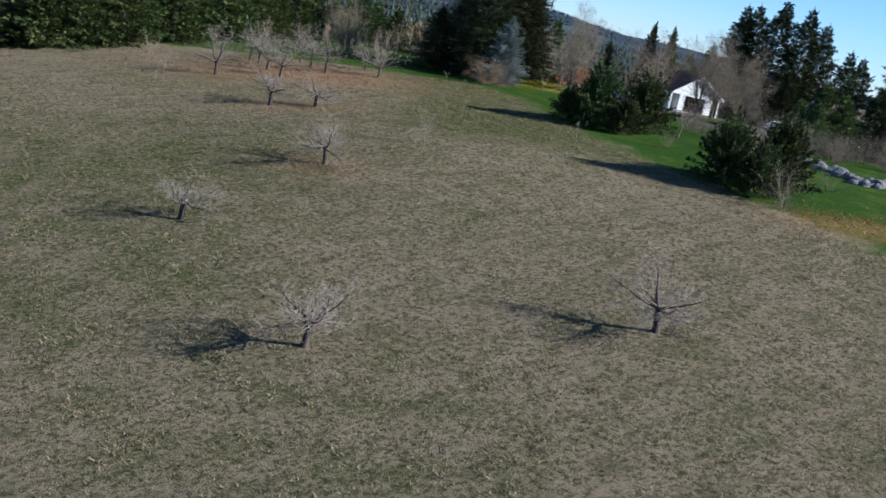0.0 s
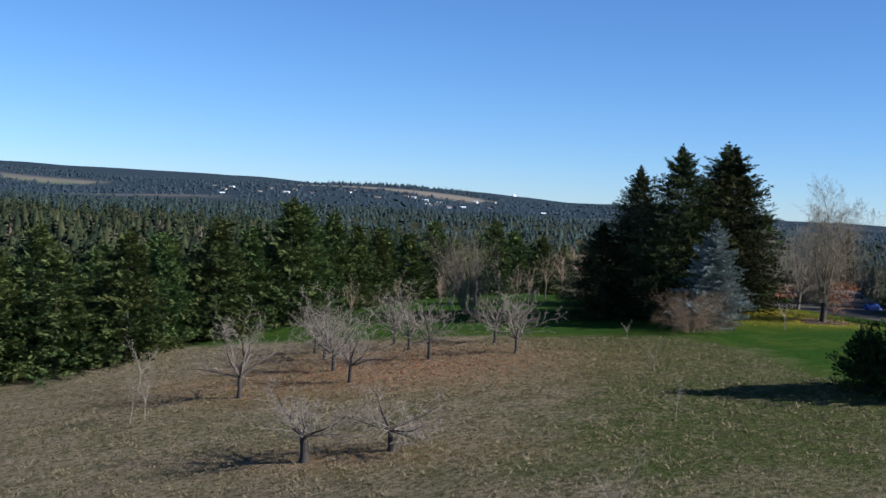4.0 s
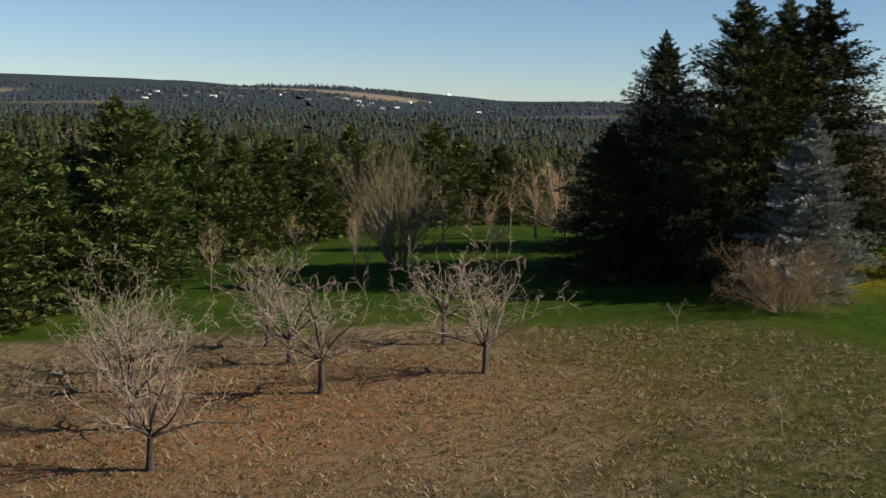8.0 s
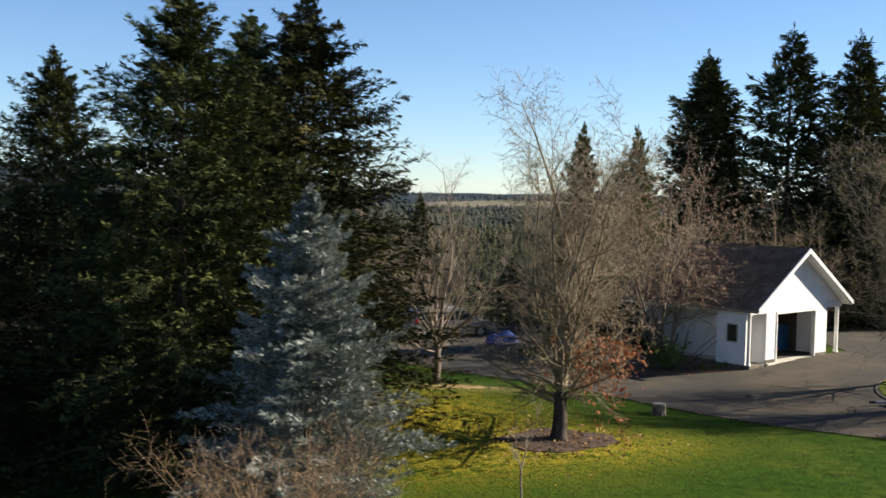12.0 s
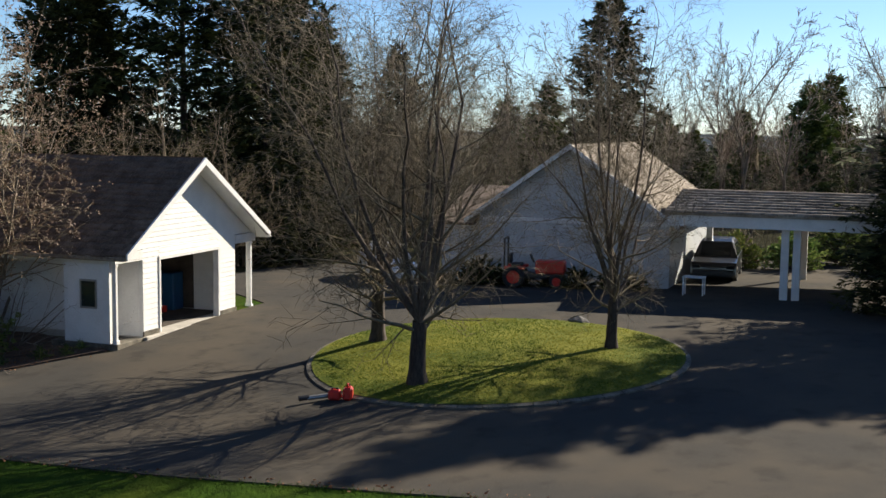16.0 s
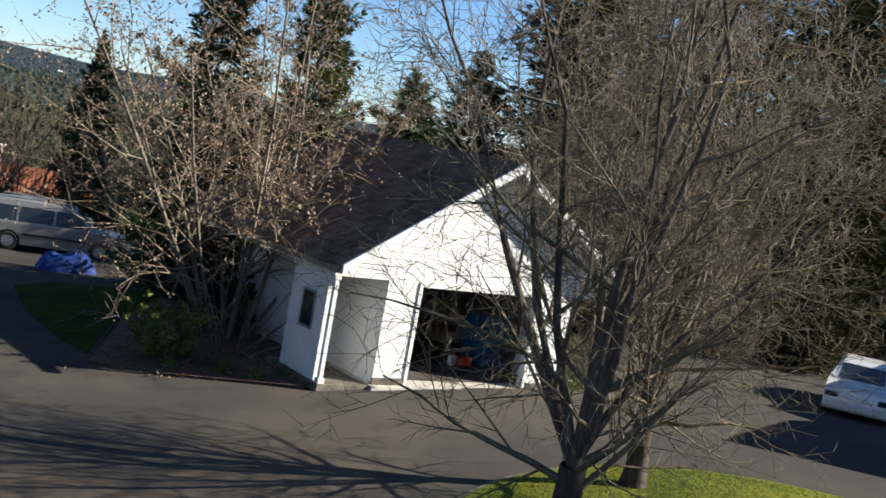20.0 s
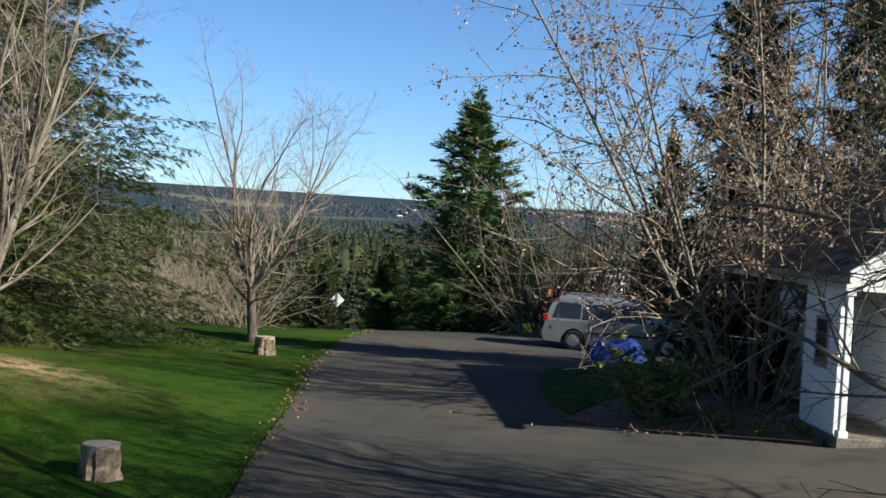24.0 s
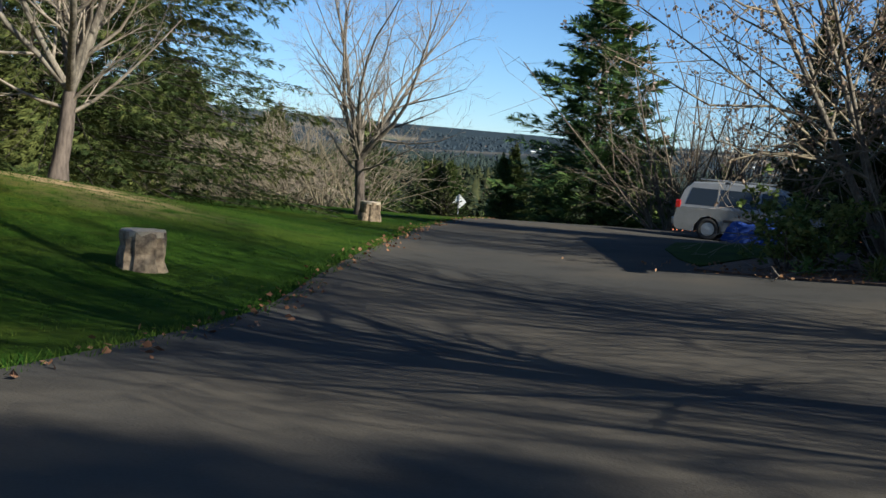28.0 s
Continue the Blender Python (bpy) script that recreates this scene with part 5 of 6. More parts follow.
for k in range(16):
    x, y = rng_b.uniform(18, 33), rng_b.uniform(99, 128)
    again(br, x, y, rng_b.uniform(0, 360), rng_b.uniform(0.6, 1.3))
for k in range(16):
    a = k / 15
    x, y = 5.0 - 13 * a + rng_b.normal(0, 1.0), 178 + 9 * a + rng_b.normal(0, 1.5)
    again(br_tan, x, y, rng_b.uniform(0, 360), rng_b.uniform(0.8, 1.25))
for k in range(22):
    x, y = rng_b.uniform(15, 36), rng_b.uniform(183, 196)
    if x > 26:
        y -= 9
    again(br, x, y, rng_b.uniform(0, 360), rng_b.uniform(1.0, 1.9))
for k in range(10):
    again(br, 37.5 + k * 1.1 + rng_b.normal(0, 0.4), 177 + rng_b.normal(0, 1.5), rng_b.uniform(0, 360), rng_b.uniform(0.9, 1.4))

# ---- drive end: conifer, round bush, thicket ----
MID = conifer("conifer_mid", 91, 10.5, 3.2, 20, 10, 70, 0.36, (M_BARK_DARK, M_FIR_SUNLIT), low=0.03, droop=0.01, shape=0.72, ragged=0.42, tilt=82, top_up=0.12, fan=4)
dg = plant("conifer_tree", MID, 11.1, 187.3, "ragged green conifer beyond the end of the driveway", "tree", "", 0, 1.0, wide=1.2)
for k, (x, y, s) in enumerate(((6.3, 190.5, 0.42), (7.6, 186.5, 0.3), (3.5, 189.0, 0.32))):
    again(dg, x, y, 90 * k, s, label="small green conifer beyond the driveway")
again(br, 15.2, 185.5, 40, 2.5, label="tall grey bare bush beyond the driveway")
again(br, 17.2, 186.5, 140, 2.2, label="tall grey bare bush beyond the driveway")
rb = plant("round_bush", evergreen_bush("round_bush", 95, 1.5, 0.85, 140, 24, 0.11, (M_BARK_DARK, M_FIR_DARK)), 6.6, 183.4, "dark rounded clipped evergreen bush beside the driveway", "bush", scale=0.78)

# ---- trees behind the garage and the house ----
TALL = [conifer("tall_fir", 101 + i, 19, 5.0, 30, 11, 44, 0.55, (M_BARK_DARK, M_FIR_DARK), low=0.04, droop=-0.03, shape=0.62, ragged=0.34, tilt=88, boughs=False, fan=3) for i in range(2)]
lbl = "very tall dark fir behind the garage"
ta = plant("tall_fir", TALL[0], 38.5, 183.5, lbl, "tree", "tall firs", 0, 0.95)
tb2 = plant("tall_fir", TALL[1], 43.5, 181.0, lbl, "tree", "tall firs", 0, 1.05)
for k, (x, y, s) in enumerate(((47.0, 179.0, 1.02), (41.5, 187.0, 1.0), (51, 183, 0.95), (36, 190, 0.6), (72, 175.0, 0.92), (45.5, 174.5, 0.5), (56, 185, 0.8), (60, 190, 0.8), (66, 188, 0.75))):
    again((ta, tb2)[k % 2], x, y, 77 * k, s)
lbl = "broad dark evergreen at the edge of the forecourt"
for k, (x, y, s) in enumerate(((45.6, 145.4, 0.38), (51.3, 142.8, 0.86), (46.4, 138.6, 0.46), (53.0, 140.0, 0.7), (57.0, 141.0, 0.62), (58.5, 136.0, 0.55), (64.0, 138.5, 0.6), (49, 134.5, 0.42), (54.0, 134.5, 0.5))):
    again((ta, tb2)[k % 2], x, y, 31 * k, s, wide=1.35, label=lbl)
POP = bare_tree("alder", 105, 15, 0.2, 3.0, (3, 9, 0.03), (13, 36, 0.26, 0.1), (M_BARK_PALE, M_TWIG_ASH), [(6, 0.12, 1, 36, 0.45, 0.06, 0.1, 3, 2), (5, 0.15, 1, 36, 0.55, 0.04, 0.1, 3, 2)], thin=0.016)
lbl = "tall slender bare alder behind the house"
al = plant("alder_tree", POP, 82, 172, lbl, "tree", "alders", 0, 0.95)
for k in range(46):
    a = radians(44 + 46 * (k + rng_b.uniform(-0.4, 0.4)) / 46)
    d = rng_b.uniform(78, 112)
    again(al, 9 + d * math.sin(a), 132 + d * math.cos(a), rng_b.uniform(0, 360), rng_b.uniform(0.85, 1.2))
BACK = bare_tree("back_tree", 107, 9.5, 0.15, 1.5, (6, 30, 0.02), (9, 46, 0.42, 0.04), (M_BARK, M_TWIG_OLIVE), [(6, 0.12, 1, 42, 0.46, 0.03, 0.1, 3, 3), (5, 0.15, 1, 40, 0.55, 0.02, 0.1, 3, 2)], thin=0.006)
THIN = bare_tree("hedge_tree", 108, 9.0, 0.12, 1.0, (6, 32, 0.02), (8, 46, 0.45, 0.04), (M_BARK, M_TWIG_OLIVE), [(6, 0.12, 1, 44, 0.5, 0.03, 0.1, 3, 2), (4, 0.15, 1, 42, 0.6, 0.02, 0.1, 3, 2)], thin=0.012)
th = plant("hedge_tree", THIN, 60.0, 172.0, "bare brown tree in the thicket behind the house", "tree", "bare trees behind the house")
for k in range(18):
    a = radians(41 + 42 * (k + rng_b.uniform(-0.4, 0.4)) / 18)
    d = rng_b.uniform(72, 86) + 6 * (k % 2)
    again(th, 9 + d * math.sin(a), 132 + d * math.cos(a), rng_b.uniform(0, 360), rng_b.uniform(0.7, 1.05), wide=1.2)
bk = plant("back_tree", BACK, 35.5, 171.5, "bare tree with dense brown twigs behind the garage", "tree", "bare trees behind the garage", 0, 0.95)
for k, (x, y, s) in enumerate(((23.8, 171.7, 1.12), (26.6, 170.9, 1.1), (19.5, 186, 0.8))):
    again(dg, x, y, 100 * k, s, wide=0.66, label="slender dark conifer behind the shrub tree")
for k, (x, y, s) in enumerate(((27.6, 179.4, 0.62), (31.0, 178.2, 0.8), (24.6, 183.2, 0.4))):
    again(dg, x, y, 130 * k, s, wide=1.3, label="broad dark conifer behind the parked van")
for k, (x, y, s) in enumerate(((37.5, 170, 0.75), (40.0, 174, 0.85), (37, 176, 0.8))):
    again(bk, x, y, 77 * k, s, label="bare tree with dense brown twigs behind the garage")
for k, (x, y, s) in enumerate(((26.0, 171.0, 0.75), (29.0, 174.5, 0.85), (33.0, 176.0, 0.9), (21.0, 184.0, 0.7), (27, 183, 0.8))):
    again(bk, x, y, 97 * k, s, label="bare tree with brown twigs behind the garage")

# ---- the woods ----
WOODS = [conifer("wood_conifer", 111 + i, 11.5, r, 22, 10, 46, 0.5, (M_BARK_DARK, M_FIR_SUNLIT), low=0.02, droop=0.0, shape=0.8, ragged=0.3, tilt=86, top_up=0.15, boughs=False, point=1.5, fan=3) for i, r in enumerate((4.3, 3.9, 4.7))]
lbl = "green conifer at the edge of the plantation"
wp = []
rng_w = np.random.default_rng(9)
def along(pts, s):
    """A point at the distance s along a polyline, and the way to its left."""
    for (ax, ay), (bx, by) in zip(pts, pts[1:]):
        l = math.hypot(bx - ax, by - ay)
        if s <= l:
            return ax + (bx - ax) * s / l, ay + (by - ay) * s / l, -(by - ay) / l, (bx - ax) / l
        s -= l
    return None


count = 0
for row, (gap, step) in enumerate(((1.5, 5.2), (6.8, 5.4), (13.0, 5.6))):
    s = 45 + rng_w.uniform(0, 3)
    while True:
        got = along(WOOD_EDGE, s)
        if got is None or s > 290:
            break
        x, y, lx, ly = got
        g = gap + rng_w.normal(0, 1.0)
        x, y = x + lx * g + rng_w.normal(0, 0.6), y + ly * g + rng_w.normal(0, 0.6)
        sc = rng_w.uniform(0.68, 1.06) * (1.0 - 0.5 * float(smooth(x, -17, -4))) * (1.0 - 0.14 * float(smooth(y, 155, 175)))
        if len(wp) < 3:
            wp.append(plant("wood_conifer", WOODS[len(wp)], x, y, lbl, "tree", "conifers of the plantation", rng_w.uniform(0, 360), sc))
        else:
            again(wp[count % 3], x, y, rng_w.uniform(0, 360), sc, wide=rng_w.uniform(0.9, 1.2))
        count += 1
        s += step * rng_w.uniform(0.8, 1.25)


for k in range(44):
    a = radians(36 + 58 * (k + rng_w.uniform(-0.4, 0.4)) / 44)
    d = rng_w.uniform(86, 124)
    again(wp[k % 3], 9 + d * math.sin(a), 132 + d * math.cos(a), rng_w.uniform(0, 360), rng_w.uniform(0.65, 1.15), label="dark conifer at the back of the property")


def far_trees(name, rng, xs, ys, tall, sprays, material, label, girth=0.27, blunt=0.8, fine=1.0):
    """Far woods: small trees of a slim core and many overlapping sprays each, joined."""
    n = len(xs)
    z = height(xs, ys) - 0.5
    hgt = tall * rng.uniform(0.5, 1.2, n) * (1 + 0.42 * np.sin(xs / 19 + 1.7 * np.sin(ys / 43)) * np.sin(ys / 26 + xs / 71))
    hgt = np.minimum(hgt, tall * 1.15)
    a = rng.uniform(0, 6.28, n)[:, None] + np.arange(5)[None] * 2 * np.pi / 5
    rad = (hgt * girth * 0.45 * (1.0 if fine > 0.9 else 0.4))[:, None] * rng.uniform(0.8, 1.2, (n, 5))
    rim = np.stack([xs[:, None] + rad * np.cos(a), ys[:, None] + rad * np.sin(a), np.repeat((z + 0.05 * hgt)[:, None], 5, 1)], -1)
    tip = np.stack([xs, ys, z + hgt * 0.84], -1)[:, None]
    base = (np.arange(n) * 6)[:, None]
    i = np.arange(5)[None]
    core = np.concatenate([rim, tip], 1).reshape(-1, 3), np.stack([base + i, base + (i + 1) % 5, base + 5 + 0 * i], -1).reshape(-1, 3)
    b = np.repeat(np.arange(n), sprays)
    m = len(b)
    f = 1 - np.sqrt(rng.uniform(0.002, 1, m))
    r = hgt[b] * girth * (1 - f) ** blunt
    phi = rng.uniform(0, 6.28, m)
    out = np.stack([np.cos(phi), np.sin(phi), rng.uniform(-0.9, 0.1, m) + 0.3 * f], 1)
    at = np.stack([xs[b], ys[b], z[b] + hgt[b] * (0.03 + 0.93 * f)], 1) + out * (r * 0.4)[:, None]
    l = (r * rng.uniform(0.45, 0.85, m) + 0.05 * hgt[b]) * fine
    crown = leaf_quads(rng, at, out, l, l * 0.34, 0.45)
    ob = new(name, mesh_np(name, np.concatenate([core[0], crown[0]]), [core[1], crown[1] + len(core[0])], material))
    return tagged(ob, label, "woods", kind="stuff")


def scatter(rng, n, r0, r1, a0, a1):
    r = np.sqrt(rng.uniform(r0 * r0, r1 * r1, n))
    a = np.radians(rng.uniform(a0, a1, n))
    return r * np.sin(a), 130 + r * np.cos(a)


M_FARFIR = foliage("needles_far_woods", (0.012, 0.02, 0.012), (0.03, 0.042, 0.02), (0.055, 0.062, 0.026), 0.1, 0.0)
# Ridge needles are bluish because distance haze is put into their colour.
M_RIDGEFIR_HAZE = foliage("needles_ridge_hazed", (0.03, 0.042, 0.053), (0.042, 0.057, 0.07), (0.046, 0.059, 0.07), 0.1, 0.0)
M_FARBARE = foliage("far_bare_woods", (0.06, 0.045, 0.032), (0.12, 0.09, 0.062), (0.12, 0.088, 0.06), 0.1, 0.05)
xs, ys = scatter(rng_w, 1500, 70, 330, -95, 40)
keep = (line_sd(WOOD_EDGE, xs, ys) < -11) & ((xs < -22) | (ys > 245))
far_trees("near_woods", rng_w, xs[keep], ys[keep], 15.5, 110, M_FARFIR, "dense dark conifer woods falling away into the valley", 0.32, 0.85, 0.8)
xs, ys = scatter(rng_w, 4000, 320, 1000, -75, 45)
far_trees("valley_woods", rng_w, xs, ys, 14, 20, M_FARFIR, "dark conifer woods in the valley", 0.42)
xs, ys = scatter(rng_w, 760, 300, 900, -70, 45)
keep = line_sd(WOOD_EDGE, xs, ys) < -20
far_trees("valley_bare_woods", rng_w, xs[keep], ys[keep], 9, 26, M_FARBARE, "bare grey-brown trees among the valley conifers", 0.4, 0.45)
# Slope needles take a half-way tone, with less haze in the colour.
M_SLOPEFIR_HAZE = foliage("needles_slope_hazed", (0.018, 0.028, 0.025), (0.033, 0.046, 0.04), (0.046, 0.057, 0.046), 0.1, 0.0)
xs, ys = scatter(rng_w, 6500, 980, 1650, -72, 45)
far_trees("slope_woods", rng_w, xs, ys, 11, 8, M_SLOPEFIR_HAZE, "dark woods on the far slope of the valley", 0.6, 0.6)
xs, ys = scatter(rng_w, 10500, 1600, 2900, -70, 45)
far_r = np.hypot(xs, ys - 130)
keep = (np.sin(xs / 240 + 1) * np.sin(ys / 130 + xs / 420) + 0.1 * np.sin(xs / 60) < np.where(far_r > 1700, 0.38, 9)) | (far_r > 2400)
far_trees("ridge_woods", rng_w, xs[keep], ys[keep], 8, 6, M_RIDGEFIR_HAZE, "distant woods along the ridge", 1.0, 0.5)
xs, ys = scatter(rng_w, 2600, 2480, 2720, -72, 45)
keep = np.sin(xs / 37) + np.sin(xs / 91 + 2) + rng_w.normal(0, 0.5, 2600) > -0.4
far_trees("skyline_woods", rng_w, xs[keep], ys[keep], 12, 7, M_RIDGEFIR_HAZE, "distant woods on the crest of the ridge", 0.34, 0.5)
a, d = np.radians(rng_w.uniform(33, 105, 520)), rng_w.uniform(92, 190, 520)
xs, ys = 9 + d * np.sin(a), 132 + d * np.cos(a)
keep = (xs > 58) & (ys > 118)
far_trees("property_woods", rng_w, xs[keep], ys[keep], 9, 170, M_FARBARE, "dense bare brown thicket behind the house", 0.4, 0.4, 0.3)
for k in range(18):
    a = k / 17
    again(br, 29 + 16 * a + rng_w.normal(0, 1.2), 119 + 9 * a + rng_w.normal(0, 2.5), rng_w.uniform(0, 360), rng_w.uniform(0.8, 1.4))
for k in range(8):
    again(br, 55 + rng_w.uniform(0, 12), 150 + 2.4 * k, rng_w.uniform(0, 360), rng_w.uniform(0.8, 1.2), label="low brown brush behind the carport")
GARDEN = evergreen_bush("garden_bush", 97, 1.6, 1.3, 120, 16, 0.2, (M_BARK, M_LEAF_GREEN), uneven=0.25)
gb = plant("garden_bush", GARDEN, 57.0, 154.5, "sunlit yellow-green garden bush behind the carport", "bush", "garden bushes")
for k, (x, y, q) in enumerate(((58.5, 151.0, 1.1), (60.0, 148.0, 0.9), (61.5, 145.5, 1.0), (56.0, 157.0, 1.0), (63.0, 150.0, 1.3), (60.5, 154.0, 1.2))):
    again(gb, x, y, 60 * k, q)
for k, (x, y, q) in enumerate(((36.5, 126.5, 0.5), (37.8, 130.3, 0.7), (40.5, 131.0, 0.62), (34.5, 127.0, 0.5))):
    again(wp[k % 3], x, y, 80 * k, q, wide=1.1, label="dark conifer on the slope above the meadow")   # screen of conifers

# ---- vehicles ----
def wheel(parent, x, y, z, r, w, rim_mat=M_RIM):
    """A wheel across the car (axis y): tyre with a rim in it."""
    bm = bmesh.new()
    prof = [(r * 0.62, -w / 2), (r * 0.93, -w / 2), (r, -w * 0.32), (r, w * 0.32), (r * 0.93, w / 2), (r * 0.62, w / 2)]
    n = 24
    rings = [[bm.verts.new((math.cos(2 * math.pi * i / n) * a, b, math.sin(2 * math.pi * i / n) * a)) for a, b in prof] for i in range(n)]
    for i in range(n):
        for k in range(len(prof)):
            bm.faces.new((rings[i][k], rings[(i + 1) % n][k], rings[(i + 1) % n][(k + 1) % 6], rings[i][(k + 1) % 6]))
    tyre = part("wheel", bm, M_RUBBER, parent, "black tyre on a pale rim", True, pose(x, y, z))
    bm = bmesh.new()
    disc(bm, (0, 0, 0), 'y', r * 0.6, w * 0.3, 24)
    disc(bm, (0, 0, 0), 'y', r * 0.16, w * 0.47, 12)
    for i in range(7):
        a = 2 * math.pi * i / 7
        ca, sa = math.cos(a), math.sin(a)
        pts = [(r * 0.12, -0.03), (r * 0.57, -0.035), (r * 0.57, 0.035), (r * 0.12, 0.03)]
        prism(bm, [(ca * u - sa * v, sa * u + ca * v) for u, v in pts], 'y', -w * 0.42, w * 0.42)
    part("rim", bm, rim_mat, tyre)
    return tyre


def car_shell(lower, roofline, half_w, half_roof, parent, paint, arches):
    """Body shell from a side outline: the flanks bulge, the cabin leans in."""
    bm = bmesh.new()
    n = len(lower)
    rows = []
    for f, w in ((-1, 0.93), (-0.97, 1.0), (0.97, 1.0), (1, 0.93)):
        rows.append([bm.verts.new((x, f * half_w * w if abs(f) < 1 else f * half_w * 0.985, z * (1 if abs(f) < 1 else 0.985) + (0 if abs(f) < 1 else 0.01))) for x, z in lower])
    for a, b in zip(rows, rows[1:]):
        for i in range(n):
            bm.faces.new((a[i], a[(i + 1) % n], b[(i + 1) % n], b[i]))
    bm.faces.new(rows[0])
    bm.faces.new(rows[-1][::-1])
    body = part("body", bm, paint, parent, "", False)
    bm = bmesh.new()
    m = len(roofline)
    sec = []
    top = max(z for _, z in roofline)
    low = min(z for _, z in roofline)
    for f in (-1, -0.86, 0.86, 1):
        row = []
        for x, z in roofline:
            lean = (z - low) / (top - low)
            wdt = half_w * 0.985 + (half_roof - half_w) * lean
            row.append(bm.verts.new((x, f * wdt, z - (0.05 * lean if abs(f) == 1 else 0))))
        sec.append(row)
    for a, b in zip(sec, sec[1:]):
        for i in range(m):
            bm.faces.new((a[i], a[(i + 1) % m], b[(i + 1) % m], b[i]))
    bm.faces.new(sec[0])
    bm.faces.new(sec[-1][::-1])
    part("cabin", bm, paint, parent)
    return body


def side_glass(parent, spans, z0, z1, half_w, half_roof, low, top):
    """Side windows: dark panes just proud of the leaning cabin."""
    for (a0, a1, b0, b1) in spans:
        for s in (-1, 1):
            bm = bmesh.new()

            def at(x, z, out):
                lean = (z - low) / (top - low)
                return (x, s * (half_w * 0.985 + (half_roof - half_w) * lean + out), z - 0.05 * lean)
            q = [(a0, z0), (a1, z0), (b1, z1), (b0, z1)]
            o = [bm.verts.new(at(x, z, 0.012)) for x, z in q]
            i = [bm.verts.new(at(x, z, -0.02)) for x, z in q]
            bm.faces.new(o), bm.faces.new(i[::-1])
            for k in range(4):
                bm.faces.new((o[k], i[k], i[(k + 1) % 4], o[(k + 1) % 4]))
            part("side_window", bm, M_GLASS, parent)


def minivan(m):
    """A silver minivan: rear at -x."""
    van = empty("minivan", m, "silver minivan with dark windows parked beyond the driveway bend", "van")
    lower = [(-2.5, 0.32), (-2.54, 0.55), (-2.46, 0.95), (1.25, 0.98), (1.5, 1.0), (2.3, 0.86), (2.5, 0.7), (2.53, 0.4), (2.4, 0.26), (1.98, 0.24), (1.94, 0.46), (1.78, 0.66), (1.55, 0.74), (1.32, 0.66), (1.16, 0.46), (1.12, 0.24),
             (-1.08, 0.24), (-1.12, 0.46), (-1.28, 0.66), (-1.5, 0.74), (-1.73, 0.66), (-1.89, 0.46), (-1.93, 0.24), (-2.4, 0.26)]
    roof = [(-2.47, 0.95), (-2.3, 1.5), (-2.08, 1.72), (-1.2, 1.78), (0.0, 1.76), (0.55, 1.66), (1.55, 0.98)]
    car_shell(lower, roof, 0.98, 0.76, van, M_SILVER, ())
    side_glass(van, ((-2.22, -1.3, -2.08, -1.3), (-1.22, -0.1, -1.22, -0.1), (-0.02, 1.15, -0.02, 0.62)), 1.05, 1.58, 0.98, 0.76, 0.95, 1.78)
    part("rear_window", prism(bmesh.new(), [(-2.475, 1.1), (-2.37, 1.5), (-2.34, 1.5), (-2.44, 1.1)], 'y', -0.66, 0.66), M_GLASS, van)
    part("windscreen", prism(bmesh.new(), [(0.66, 1.62), (1.5, 1.05), (1.48, 1.03), (0.64, 1.6)], 'y', -0.68, 0.68), M_GLASS, van)
    for s in (-1, 1):
        part("tail_lamp", boxes((-2.52, s * 0.86 - 0.11, 0.9, -2.36, s * 0.86 + 0.125, 1.14), bevel=0.02), M_REDLAMP, van)
        part("roof_rail", boxes((-1.9, s * 0.6 - 0.02, 1.79, 0.2, s * 0.6 + 0.02, 1.83), bevel=0.008), M_GREYMETAL, van)
        part("door_mirror", boxes((0.85, s * 1.05 - 0.1, 1.02, 1.0, s * 1.05 + 0.1, 1.18), bevel=0.03), M_SILVER, van)
        for x in (-1.5, 1.55):
            wheel(van, x, s * 0.86, 0.335, 0.335, 0.21)
    part("rear_bumper", boxes((-2.62, -0.9, 0.38, -2.46, 0.9, 0.62), bevel=0.04), M_SILVER, van)
    part("front_bumper", boxes((2.42, -0.9, 0.3, 2.6, 0.9, 0.58), bevel=0.04), M_SILVER, van)
    for y0, y1 in ((-1.0, -0.975), (0.975, 1.0)):
        part("side_moulding", boxes((-1.05, y0, 0.58, 1.08, y1, 0.66), bevel=0.008), M_BLACK, van)
    return van


def on_ground(x, y, turn, lift=0.03):
    return pose(x, y, hz(x, y) + lift, 0, 0, turn)


van = minivan(on_ground(19.35, 179.5, 4))
cover = empty("covered_barbecue", on_ground(20.3, 173.9, 12) @ Matrix.Scale(0.88, 4), "low object under a bright blue tarpaulin beside the minivan", "tarpaulin")
bm = bmesh.new()
bmesh.ops.create_grid(bm, x_segments=14, y_segments=10, size=0.5)
for v in bm.verts:
    e = max(abs(v.co.x), abs(v.co.y)) * 2
    v.co = Vector((v.co.x * 2.0, v.co.y * 1.1, 0.75 * (1 - e ** 5) * (0.8 + 0.45 * noise.noise(v.co * 2.5)) + 0.07 * noise.noise(v.co * 7) + 0.02))
part("tarpaulin", bm, M_BLUE_TARP, cover, "", True)


